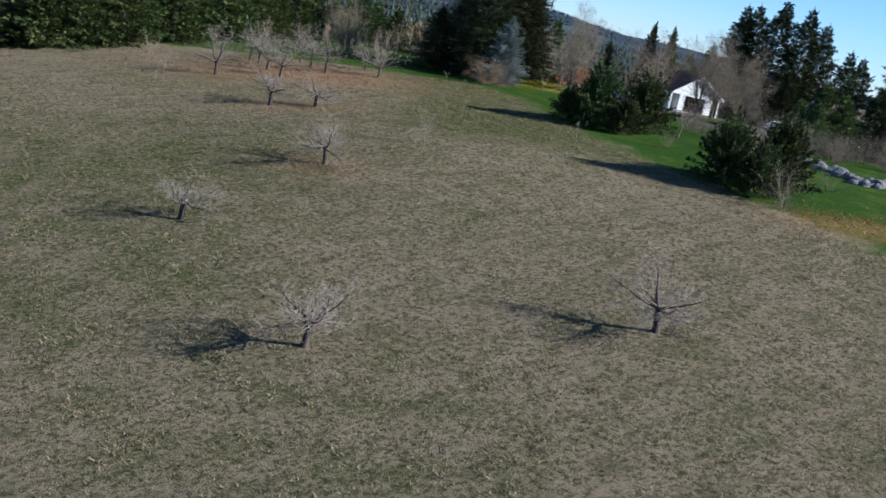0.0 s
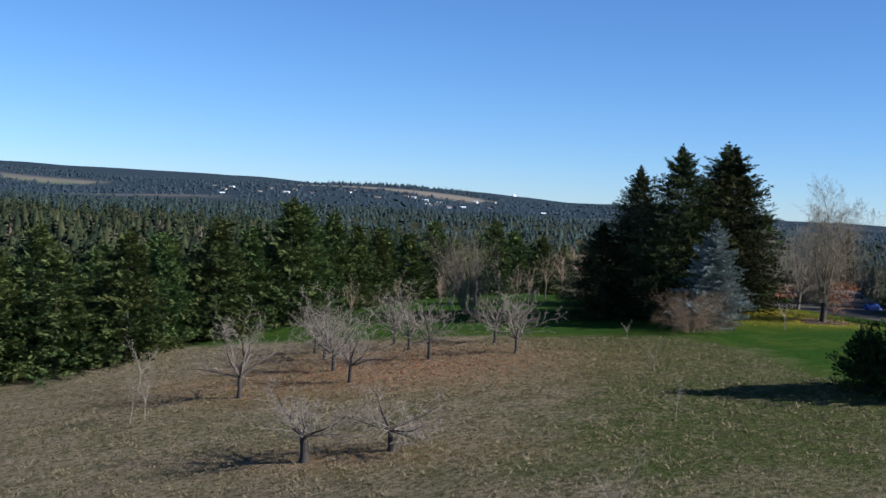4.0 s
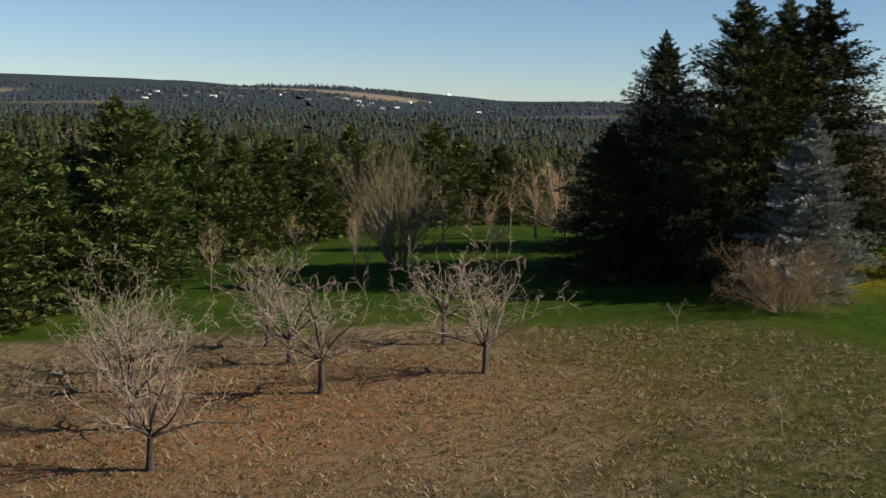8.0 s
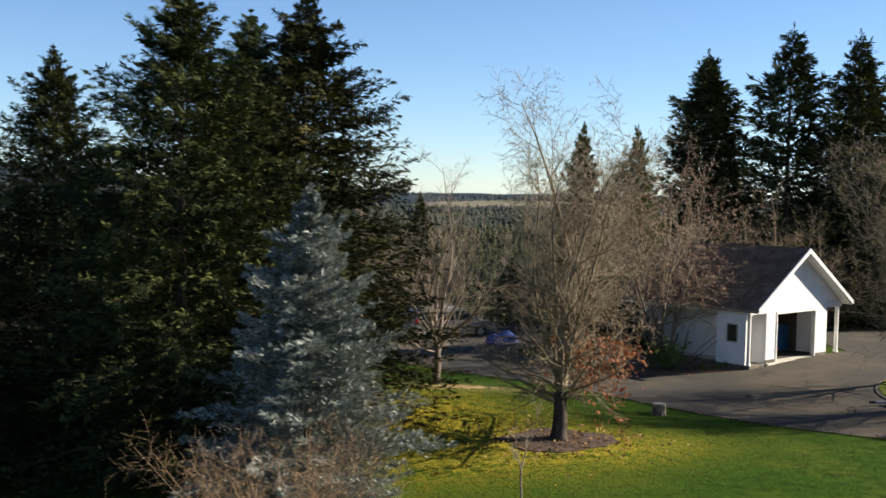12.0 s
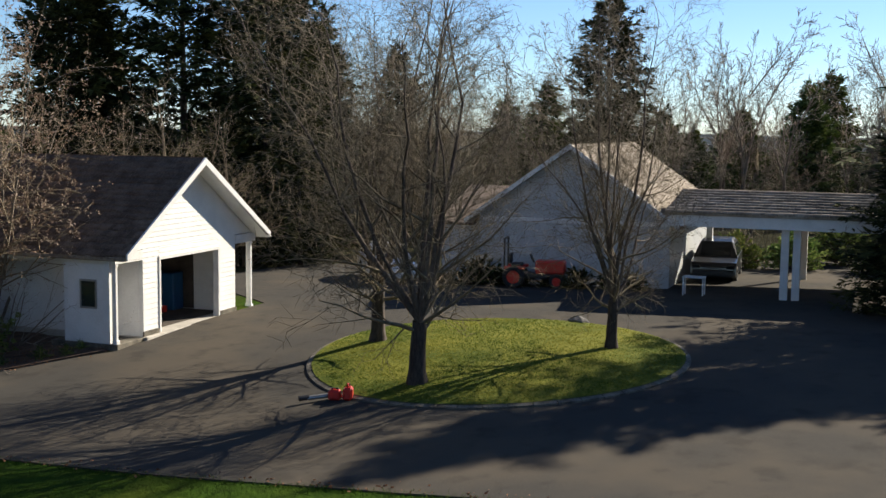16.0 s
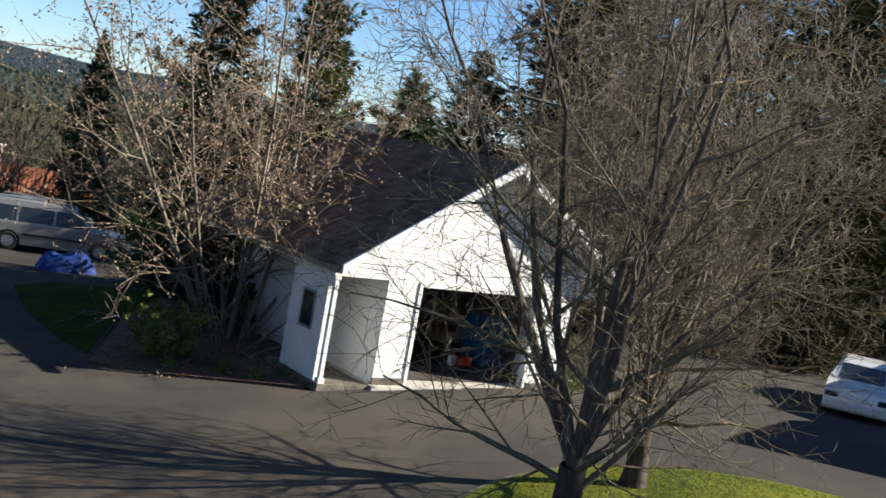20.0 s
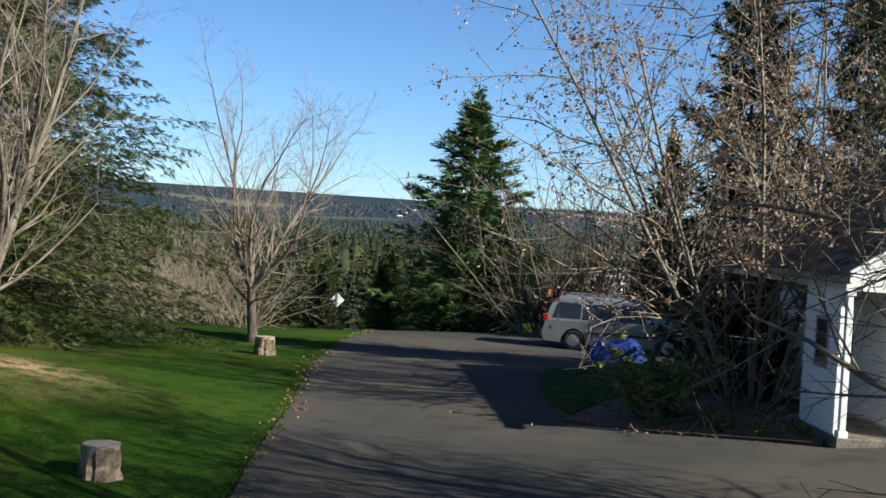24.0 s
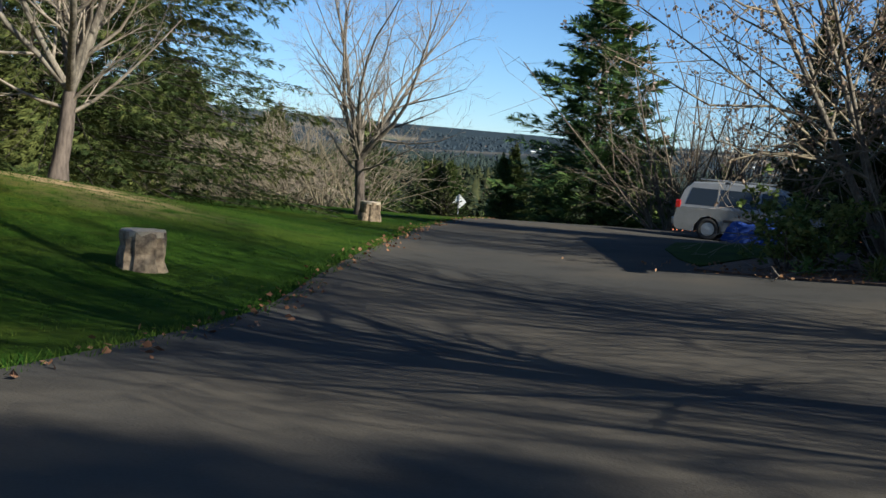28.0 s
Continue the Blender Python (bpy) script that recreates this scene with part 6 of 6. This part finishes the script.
def sedan(name, m, paint, label, tall=1.45):
    car = empty(name, m, label, "car")
    lower = [(-2.3, 0.3), (-2.36, 0.6), (-2.28, 0.92), (-1.3, 0.96), (1.0, 0.96), (2.1, 0.82), (2.32, 0.65), (2.34, 0.38), (2.2, 0.24), (1.83, 0.22), (1.78, 0.48), (1.62, 0.64), (1.42, 0.69), (1.2, 0.64), (1.04, 0.48), (1.0, 0.22),
             (-1.0, 0.22), (-1.04, 0.48), (-1.2, 0.64), (-1.4, 0.69), (-1.62, 0.64), (-1.78, 0.48), (-1.83, 0.22), (-2.2, 0.24)]
    roof = [(-2.0, 0.92), (-1.5, tall - 0.08), (-1.1, tall), (0.1, tall), (0.4, tall - 0.08), (1.2, 0.94)]
    car_shell(lower, roof, 0.9, 0.66, car, paint, ())
    side_glass(car, ((-1.75, -0.75, -1.42, -0.75), (-0.68, 0.9, -0.68, 0.38)), 1.0, tall - 0.13, 0.9, 0.66, 0.92, tall)
    part("rear_window", prism(bmesh.new(), [(-1.94, 1.02), (-1.56, tall - 0.12), (-1.53, tall - 0.12), (-1.91, 1.02)], 'y', -0.58, 0.58), M_GLASS, car)
    part("windscreen", prism(bmesh.new(), [(0.44, tall - 0.1), (1.13, 1.0), (1.1, 1.0), (0.41, tall - 0.1)], 'y', -0.6, 0.6), M_GLASS, car)
    for s in (-1, 1):
        part("tail_lamp", boxes((-2.36, s * 0.7 - 0.16, 0.68, -2.27, s * 0.7 + 0.16, 0.86), bevel=0.02), M_REDLAMP, car)
        part("headlight", boxes((2.2, s * 0.68 - 0.17, 0.6, 2.36, s * 0.68 + 0.17, 0.74), bevel=0.03), M_GLASS, car)
        for x in (-1.4, 1.42):
            wheel(car, x, s * 0.8, 0.32, 0.32, 0.2)
    part("bumper", boxes((2.26, -0.84, 0.3, 2.44, 0.84, 0.55), bevel=0.04), paint, car)
    part("bumper", boxes((-2.46, -0.84, 0.3, -2.28, 0.84, 0.55), bevel=0.04), paint, car)
    return car


sedan("white_car", on_ground(42.9, 166.0, -125), M_WHITECAR, "white car parked beyond the garage")
sedan("dark_car", on_ground(52.0, 155.6, 205), M_BLACKCAR, "dark car parked under the carport", 1.6)

# red compact tractor with a roll bar, in front of the house
trac = empty("garden_tractor", on_ground(44.0, 159.2, -60), "red garden tractor with black roll bar before the house wall", "tractor")
part("hood", boxes((0.2, -0.32, 0.55, 1.35, 0.32, 1.05), bevel=0.06), M_RED, trac)
part("fender", boxes((-0.95, -0.62, 0.72, -0.15, -0.3, 0.82), bevel=0.03), M_RED, trac)
part("fender", boxes((-0.95, 0.3, 0.72, -0.15, 0.62, 0.82), bevel=0.03), M_RED, trac)
part("chassis", boxes((-0.95, -0.28, 0.35, 1.3, 0.28, 0.56), bevel=0.03), M_BLACK, trac)
part("seat", boxes((-0.75, -0.24, 0.8, -0.3, 0.24, 0.92), (-0.82, -0.24, 0.9, -0.72, 0.24, 1.3), bevel=0.04), M_BLACK, trac)
part("roll_bar", boxes((-1.0, -0.5, 0.6, -0.93, -0.43, 1.9), (-1.0, 0.43, 0.6, -0.93, 0.5, 1.9), (-1.0, -0.5, 1.83, -0.93, 0.5, 1.9), bevel=0.02), M_BLACK, trac)
bm = bmesh.new()
disc(bm, (0, 0, 0), 'x', 0.2, 0.02, 16)
part("steering_wheel", bm, M_BLACK, trac, m=pose(0.05, 0, 1.12, 0, -25, 0))
for s in (-1, 1):
    wheel(trac, -0.6, s * 0.52, 0.42, 0.42, 0.3, M_RED)
    wheel(trac, 1.05, s * 0.42, 0.28, 0.28, 0.2, M_RED)

# ---- small things in the forecourt ----
blower = empty("leaf_blower", on_ground(26.72, 151.45, 128) @ Matrix.Scale(0.72, 4), "red leaf blower with grey tube lying by the kerb", "leaf blower")
part("housing", boxes((-0.2, -0.16, 0, 0.22, 0.16, 0.34), bevel=0.07), M_RED, blower)
bm = bmesh.new()
disc(bm, (0, 0, 0), 'x', 0.075, 0.42, 14)
part("tube", bm, M_GREYMETAL, blower, m=pose(0.5, 0.03, 0.1, 0, 4, 24))
bm = bmesh.new()
disc(bm, (0, 0, 0), 'x', 0.085, 0.16, 14)
part("nozzle", bm, M_BLACK, blower, m=pose(0.98, 0.25, 0.09, 0, 4, 30))
part("handle", boxes((-0.12, -0.03, 0.36, 0.12, 0.03, 0.4), (-0.12, -0.03, 0.3, -0.08, 0.03, 0.38), (0.08, -0.03, 0.3, 0.12, 0.03, 0.38), bevel=0.01), M_BLACK, blower)
can = empty("fuel_can", on_ground(26.9, 151.2, 40), "red plastic fuel can beside the kerb", "fuel can")
part("body", boxes((-0.17, -0.11, 0, 0.17, 0.11, 0.3), bevel=0.05), M_RED, can)
bm = bmesh.new()
disc(bm, (0.09, 0, 0.33), 'z', 0.035, 0.04, 12)
part("cap", bm, M_BLACK, can)
part("handle", boxes((-0.12, -0.02, 0.35, 0.03, 0.02, 0.38), (-0.12, -0.02, 0.28, -0.09, 0.02, 0.36), (0.0, -0.02, 0.28, 0.03, 0.02, 0.36), bevel=0.008), M_RED, can)
table = empty("side_table", house.matrix_basis @ pose(10.6, -1.6, 0.15), "small white plastic table by the carport", "table")
part("tabletop", boxes((-0.4, -0.3, 0.66, 0.4, 0.3, 0.7), bevel=0.012), M_TRIM, table)
for x in (-0.35, 0.35):
    for y in (-0.25, 0.25):
        part("leg", boxes((x - 0.025, y - 0.025, 0, x + 0.025, y + 0.025, 0.66)), M_TRIM, table)


def rock_mesh(name, seed, size):
    rng = random.Random(seed)
    bm = bmesh.new()
    bmesh.ops.create_icosphere(bm, subdivisions=2, radius=1.0)
    o = Vector((rng.uniform(0, 50), rng.uniform(0, 50), rng.uniform(0, 50)))
    for v in bm.verts:
        d = 1 + 0.35 * noise.noise(v.co * 1.1 + o) + 0.15 * noise.noise(v.co * 2.7 + o)
        v.co = Vector((v.co.x * size * d, v.co.y * size * 0.8 * d, max(v.co.z, -0.35) * size * 0.62 * d))
    return bm_mesh(name, bm, M_ROCK)


ROCKS = [rock_mesh("rock", 200 + i, 1.0) for i in range(5)]


def rock(x, y, s, seed, label, group=""):
    r = random.Random(seed)
    ob = new("rock", ROCKS[seed % 5])
    ob.matrix_basis = pose(x, y, hz(x, y) + 0.12 * s, 0, 0, r.uniform(0, 360)) @ Matrix.Diagonal((s, s, s * r.uniform(0.8, 1.2), 1))
    return tagged(ob, label, "rock", group)


rock(37.4, 152.2, 0.38, 3, "grey boulder on the edge of the grass island")
rr = random.Random(4)
for i in range(46):
    t = rr.uniform(0, 1)
    rock(33.4 + 3.9 * t + rr.gauss(0, 0.6), 116.2 - 9.5 * t + rr.gauss(0, 0.7), rr.uniform(0.35, 0.95), i, "pale grey rock in a long heap on the slope", "rocks in the heap")

# ---- stumps, sign, bed ----
def stump(x, y, r, tall, seed, label):
    """A cut trunk that flares at its foot, its bark split into plates."""
    rng = random.Random(seed)
    ob = empty("tree_stump", pose(x, y, hz(x, y) - 0.05, 0, 0, rng.uniform(0, 360)), label, "tree stump", "stumps by the driveway")
    bm = bmesh.new()
    n, k = 28, 7
    rows = []
    for j in range(k):
        f = j / (k - 1)
        row = []
        for i in range(n):
            a = 2 * math.pi * i / n
            plate = 0.06 * noise.noise(Vector((math.cos(a) * 2.2, math.sin(a) * 2.2, f * 1.5 + seed))) + (-0.09 if i % 6 == 0 else 0) - (0.04 if (i // 6 + j) % 3 == 0 else 0)
            d = r * (1.06 - 0.08 * f + 0.14 * (1 - f) ** 5) * (1 + plate * 1.8)
            row.append(bm.verts.new((math.cos(a) * d, math.sin(a) * d, f * tall)))
        rows.append(row)
    for p, q in zip(rows, rows[1:]):
        for i in range(n):
            bm.faces.new((p[i], p[(i + 1) % n], q[(i + 1) % n], q[i]))
    part("bark", bm, M_STUMP, ob)
    bm = bmesh.new()
    ring = [bm.verts.new((math.cos(2 * math.pi * i / n) * r * 0.95, math.sin(2 * math.pi * i / n) * r * 0.95, tall + 0.012 + 0.02 * noise.noise(Vector((i * 0.7, seed, 0))))) for i in range(n)]
    c = bm.verts.new((0, 0, tall + 0.03))
    base = [bm.verts.new((v.co.x * 0.99, v.co.y * 0.99, tall - 0.05)) for v in ring]
    for i in range(n):
        bm.faces.new((ring[i], ring[(i + 1) % n], c))
        bm.faces.new((base[i], base[(i + 1) % n], ring[(i + 1) % n], ring[i]))
    part("cut_top", bm, M_STUMP_TOP, ob, "pale weathered saw cut")
    return ob


stump(17.95, 153.55, 0.25, 0.46, 1, "weathered tree stump with split bark on the lawn edge")
stump(11.8, 168.9, 0.27, 0.52, 2, "pale weathered tree stump beside the maple")
sign = empty("road_sign", pose(0.1, 198.1, hz(0.1, 198.1), 0, 0, 26), "bare metal back of a diamond road sign on a post", "road sign")
part("post", boxes((-0.035, -0.03, -0.2, 0.035, 0.03, 2.6), bevel=0.006), M_GREYMETAL, sign)
part("plate", prism(bmesh.new(), [(-0.4, 2.2), (0, 1.8), (0.4, 2.2), (0, 2.6)], 'y', 0.035, 0.045), M_SIGN, sign, "pale bare metal diamond plate")
part("bracket", boxes((-0.12, 0.028, 2.35, 0.12, 0.036, 2.39), (-0.12, 0.028, 2.0, 0.12, 0.036, 2.04)), M_GREYMETAL, sign)
sheet("planting_bed", [(21.9, 161.5), (23.5, 160.9), (26.3, 160.5), (26.2, 168), (25.5, 172), (23.2, 170.3), (22.3, 166)], 0.06, M_SOIL, "dark bark-covered planting bed beside the garage", 0.8, "planting bed")
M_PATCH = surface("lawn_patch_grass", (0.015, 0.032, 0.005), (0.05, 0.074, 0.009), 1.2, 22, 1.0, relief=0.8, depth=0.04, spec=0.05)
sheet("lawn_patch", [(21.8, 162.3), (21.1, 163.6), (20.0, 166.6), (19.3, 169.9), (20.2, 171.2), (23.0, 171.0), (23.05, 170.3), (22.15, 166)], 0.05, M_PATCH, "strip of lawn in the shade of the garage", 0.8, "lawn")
mulch_pts = [(11.9 + 1.9 * math.cos(a / 16 * 2 * math.pi) * (1 + 0.18 * math.sin(a * 2.1)), 149.3 + 1.25 * (1 + 0.15 * math.cos(a * 1.7)) * math.sin(a / 16 * 2 * math.pi)) for a in range(16)]
sheet("mulch_ring", mulch_pts, 0.025, M_MULCH, "dark reddish mulch ring round the oak", 0.5, "mulch")
SPROUT = shrub("sprout", 210, 0.32, 0.28, 14, (M_LEAF_GREEN, M_LEAF_GREEN), [], angle=25, up=-0.02, rad=0.008, leaves=(90, 0.3, 0.018, M_LEAF_GREEN))
sp = plant("daffodil_clump", SPROUT, 24.6, 161.2, "green clump of daffodil leaves in the bed", "plant", "daffodil clumps", 0, 1.0, sink=-0.06)
for x, y, s in ((25.3, 161.0, 0.8), (23.6, 161.4, 0.7), (25.9, 161.3, 0.7)):
    again(sp, x, y, 70 * x, s, sink=-0.06)
LOWB = evergreen_bush("low_bush", 215, 1.1, 0.9, 90, 14, 0.14, (M_BARK_DARK, M_FIR_DARK))
lb = plant("foundation_bush", LOWB, 43.6, 161.4, "low dark evergreen bush along the house wall", "bush", "bushes along the house")
for k in range(8):
    v = house.matrix_basis @ Vector((0.6 + k * 1.1, -0.75 - 0.2 * (k % 2), 0))
    again(lb, v.x, v.y, 50 * k, 0.55 + 0.1 * (k % 3))
for k, (x, y, s) in enumerate(((24.6, 166.8, 1.7), (24.4, 169.2, 1.9))):
    again(lb, x, y, 40 * k, s, label="dark evergreen bush in the bed by the garage")

# ---- far off: houses on the ridge, a snowy peak ----
def far_house(seed, x, y, wide, deep, tall, wall_mat, roof_mat):
    r = random.Random(seed)
    ob = empty("distant_house", pose(x, y, hz(x, y) - 1, 0, 0, r.uniform(-40, 40)), "small pale house far off on the wooded ridge", "house", "houses on the ridge")
    part("wall", boxes((-wide / 2, -deep / 2, 0, wide / 2, deep / 2, tall), bevel=0.1), wall_mat, ob)
    bm = bmesh.new()
    prism(bm, [(-deep / 2 - 0.8, tall - 0.1), (0, tall + deep * 0.32), (deep / 2 + 0.8, tall - 0.1)], 'x', -wide / 2 - 0.6, wide / 2 + 0.6)
    part("roof", bm, roof_mat, ob)
    for k in range(3):
        xx = -wide / 2 + wide * (k + 0.5) / 3
        part("window", boxes((xx - 0.9, -deep / 2 - 0.12, tall * 0.35, xx + 0.9, -deep / 2 - 0.02, tall * 0.75)), M_GLASS, ob)


rf = random.Random(12)
for i in range(34):
    a = radians((rf.uniform(-25, -17.5), rf.uniform(-15, -6.5), rf.uniform(-14, -8), rf.uniform(-30, 4))[i % 4])
    d = rf.uniform(1850, 2250)
    far_house(i, d * math.sin(a), 130 + d * math.cos(a), rf.uniform(6, 10), rf.uniform(4, 6), rf.uniform(2, 3.2), rf.choice((M_WHITE, M_CREAM, M_CREAM)), rf.choice((M_SHAKE, M_SHAKE_GREY, M_TRIM)))

bm = bmesh.new()
bmesh.ops.create_cone(bm, cap_ends=True, segments=14, radius1=70, radius2=2, depth=60)
for v in bm.verts:
    v.co.x *= 1 + 0.15 * noise.noise(v.co * 0.05)
    v.co.z += 4 * noise.noise(v.co * 0.04)
peak = tagged(new("snow_peak", bm_mesh("snow_peak", bm, plain("snow", (0.8, 0.82, 0.85), 0.8))), "snow-covered mountain top far beyond the ridge", "mountain", kind="structure")
peak.matrix_basis = pose(-4300 * math.sin(radians(6.4)), 130 + 4300 * math.cos(radians(6.4)), 36)
far_house(77, -62, 130 + 350, 8, 6, 3.5, M_CREAM, M_SHAKE_GREY)

# ---- grass and fallen leaves ----
def blades(name, rng, x, y, tall, wide, per, spread, material, label, lean=0.35, lift=0.0):
    """Tufts of grass: per blades each, one thin triangle a blade."""
    n = len(x) * per
    bx, by = np.repeat(x, per) + rng.normal(0, spread, n), np.repeat(y, per) + rng.normal(0, spread, n)
    bz = height(bx, by) - 0.02 + np.repeat(np.broadcast_to(lift, len(x)), per)
    h = tall * rng.uniform(0.5, 1.3, n)
    a = rng.uniform(0, 2 * np.pi, n)
    base = np.stack([bx, by, bz], 1)
    side = np.stack([np.cos(a), np.sin(a), np.zeros(n)], 1) * (wide * rng.uniform(0.6, 1.4, n))[:, None]
    tip = base + np.stack([rng.normal(0, lean, n) * h, rng.normal(0, lean, n) * h, h], 1)
    v = np.stack([base - side, base + side, tip], 1).reshape(-1, 3)
    ob = new(name, mesh_np(name, v, np.arange(n * 3).reshape(-1, 3), material))
    return tagged(ob, label, "grass", kind="stuff")


rng_g = np.random.default_rng(21)
gx, gy = rng_g.uniform(-42, 30, 60000), 22 + 118 * rng_g.uniform(0, 1, 60000)
clump = np.sin(gx * 1.9 + 1.3 * np.sin(gy * 0.7)) * np.sin(gy * 1.7 + gx * 0.4) + rng_g.normal(0, 0.5, 60000)
keep = (line_sd(LAWN_EDGE, gx, gy) > 0.3) & (line_sd(WOOD_EDGE, gx, gy) > 0.5) & (clump > -0.1)
gx, gy = gx[keep], gy[keep]
blades("meadow_grass", rng_g, gx, gy, 0.13, 0.032, 6, 0.13, M_TUFT, "dry straw-coloured tufts of meadow grass", 1.1)
lx, ly = rng_g.uniform(6, 24, 26000), rng_g.uniform(143, 174, 26000)
west = line_sd(DRIVE[:13], lx, ly) < -0.08
lx, ly = lx[west], ly[west]
blades("lawn_grass", rng_g, lx, ly, 0.05, 0.006, 3, 0.03, M_BLADE, "short green lawn grass beside the driveway", 0.4)
ex, ey = [], []
for (ax, ay), (bx, by) in zip(DRIVE[:12], DRIVE[1:13]):
    m = int(math.hypot(bx - ax, by - ay) * 60)
    t = rng_g.uniform(0, 1, m)
    ex.append(ax + (bx - ax) * t + rng_g.normal(-0.03, 0.09, m))
    ey.append(ay + (by - ay) * t + rng_g.normal(0, 0.05, m))
blades("verge_grass", rng_g, np.concatenate(ex), np.concatenate(ey), 0.08, 0.009, 4, 0.05, M_BLADE, "ragged grass along the asphalt edge", 0.6)


def fallen(name, rng, cx, cy, rx, ry, count, size, material, label, lift=0.01):
    x, y = cx + rng.normal(0, rx, count), cy + rng.normal(0, ry, count)
    at = np.stack([x, y, height(x, y) + lift + rng.uniform(0, 0.03, count)], 1)
    way = rng.normal(0, 1, (count, 3)) * np.array([1, 1, 0.25])
    l = size * rng.uniform(0.6, 1.3, count)
    ob = new(name, mesh_np(name, *leaf_quads(rng, at, way, l, l * 0.35), material))
    return tagged(ob, label, "leaves", kind="stuff")


fallen("fallen_gold_leaves", rng_g, 7.6, 151.8, 1.9, 2.0, 800, 0.08, M_LEAF_GOLD, "fallen golden leaves on the lawn under the firs and oak")
fallen("fallen_brown_leaves", rng_g, 12.0, 149.2, 1.6, 1.2, 500, 0.12, M_LEAF_RUST, "fallen brown leaves on the mulch", 0.04)
fallen("orchard_leaves", rng_g, -17.5, 130.5, 6.5, 5.0, 2600, 0.11, M_LEAF_RUST, "fallen brown leaves under the cherry trees", 0.05)
fallen("slope_leaves", rng_g, 29.5, 87.0, 3.0, 2.5, 900, 0.14, M_LEAF_ORANGE, "fallen orange leaves on the slope", 0.04)
fallen("bed_leaves", rng_g, 24.0, 161.6, 1.2, 0.6, 360, 0.065, M_LEAF_RUST, "fallen leaves on the planting bed", 0.07)
ia, ir = rng_g.uniform(0, 2 * np.pi, 15000), np.sqrt(rng_g.uniform(0, 0.97, 15000))
iu, iv = 5.3 * ir * np.cos(ia), 4.85 * ir * np.sin(ia)
ix, iy = ISL[0] + iu * 0.741 + iv * 0.671, ISL[1] + iu * 0.671 - iv * 0.741
M_ISLAND_BLADE = foliage("island_grass_blades", (0.04, 0.075, 0.008), (0.13, 0.155, 0.018), (0.24, 0.215, 0.035), 0.1, 0.25)
blades("island_grass", rng_g, ix, iy, 0.05, 0.012, 4, 0.06, M_ISLAND_BLADE, "short uneven yellow-green grass on the island", 0.8, 0.11 + 0.18 * (1 - ir * ir))
vx, vy = np.concatenate(ex)[::5], np.concatenate(ey)[::5]
vx, vy = vx + rng_g.normal(0.12, 0.16, len(vx)), vy + rng_g.normal(0.0, 0.1, len(vy))
l = 0.06 * rng_g.uniform(0.6, 1.4, len(vx))
verge = new("verge_leaves", mesh_np("verge_leaves", *leaf_quads(rng_g, np.stack([vx, vy, height(vx, vy) + 0.045], 1), rng_g.normal(0, 1, (len(vx), 3)) * np.array([1, 1, 0.15]), l, l * 0.4), M_LEAF_RUST))
tagged(verge, "small dry brown leaves along the asphalt edge", "leaves", kind="stuff")
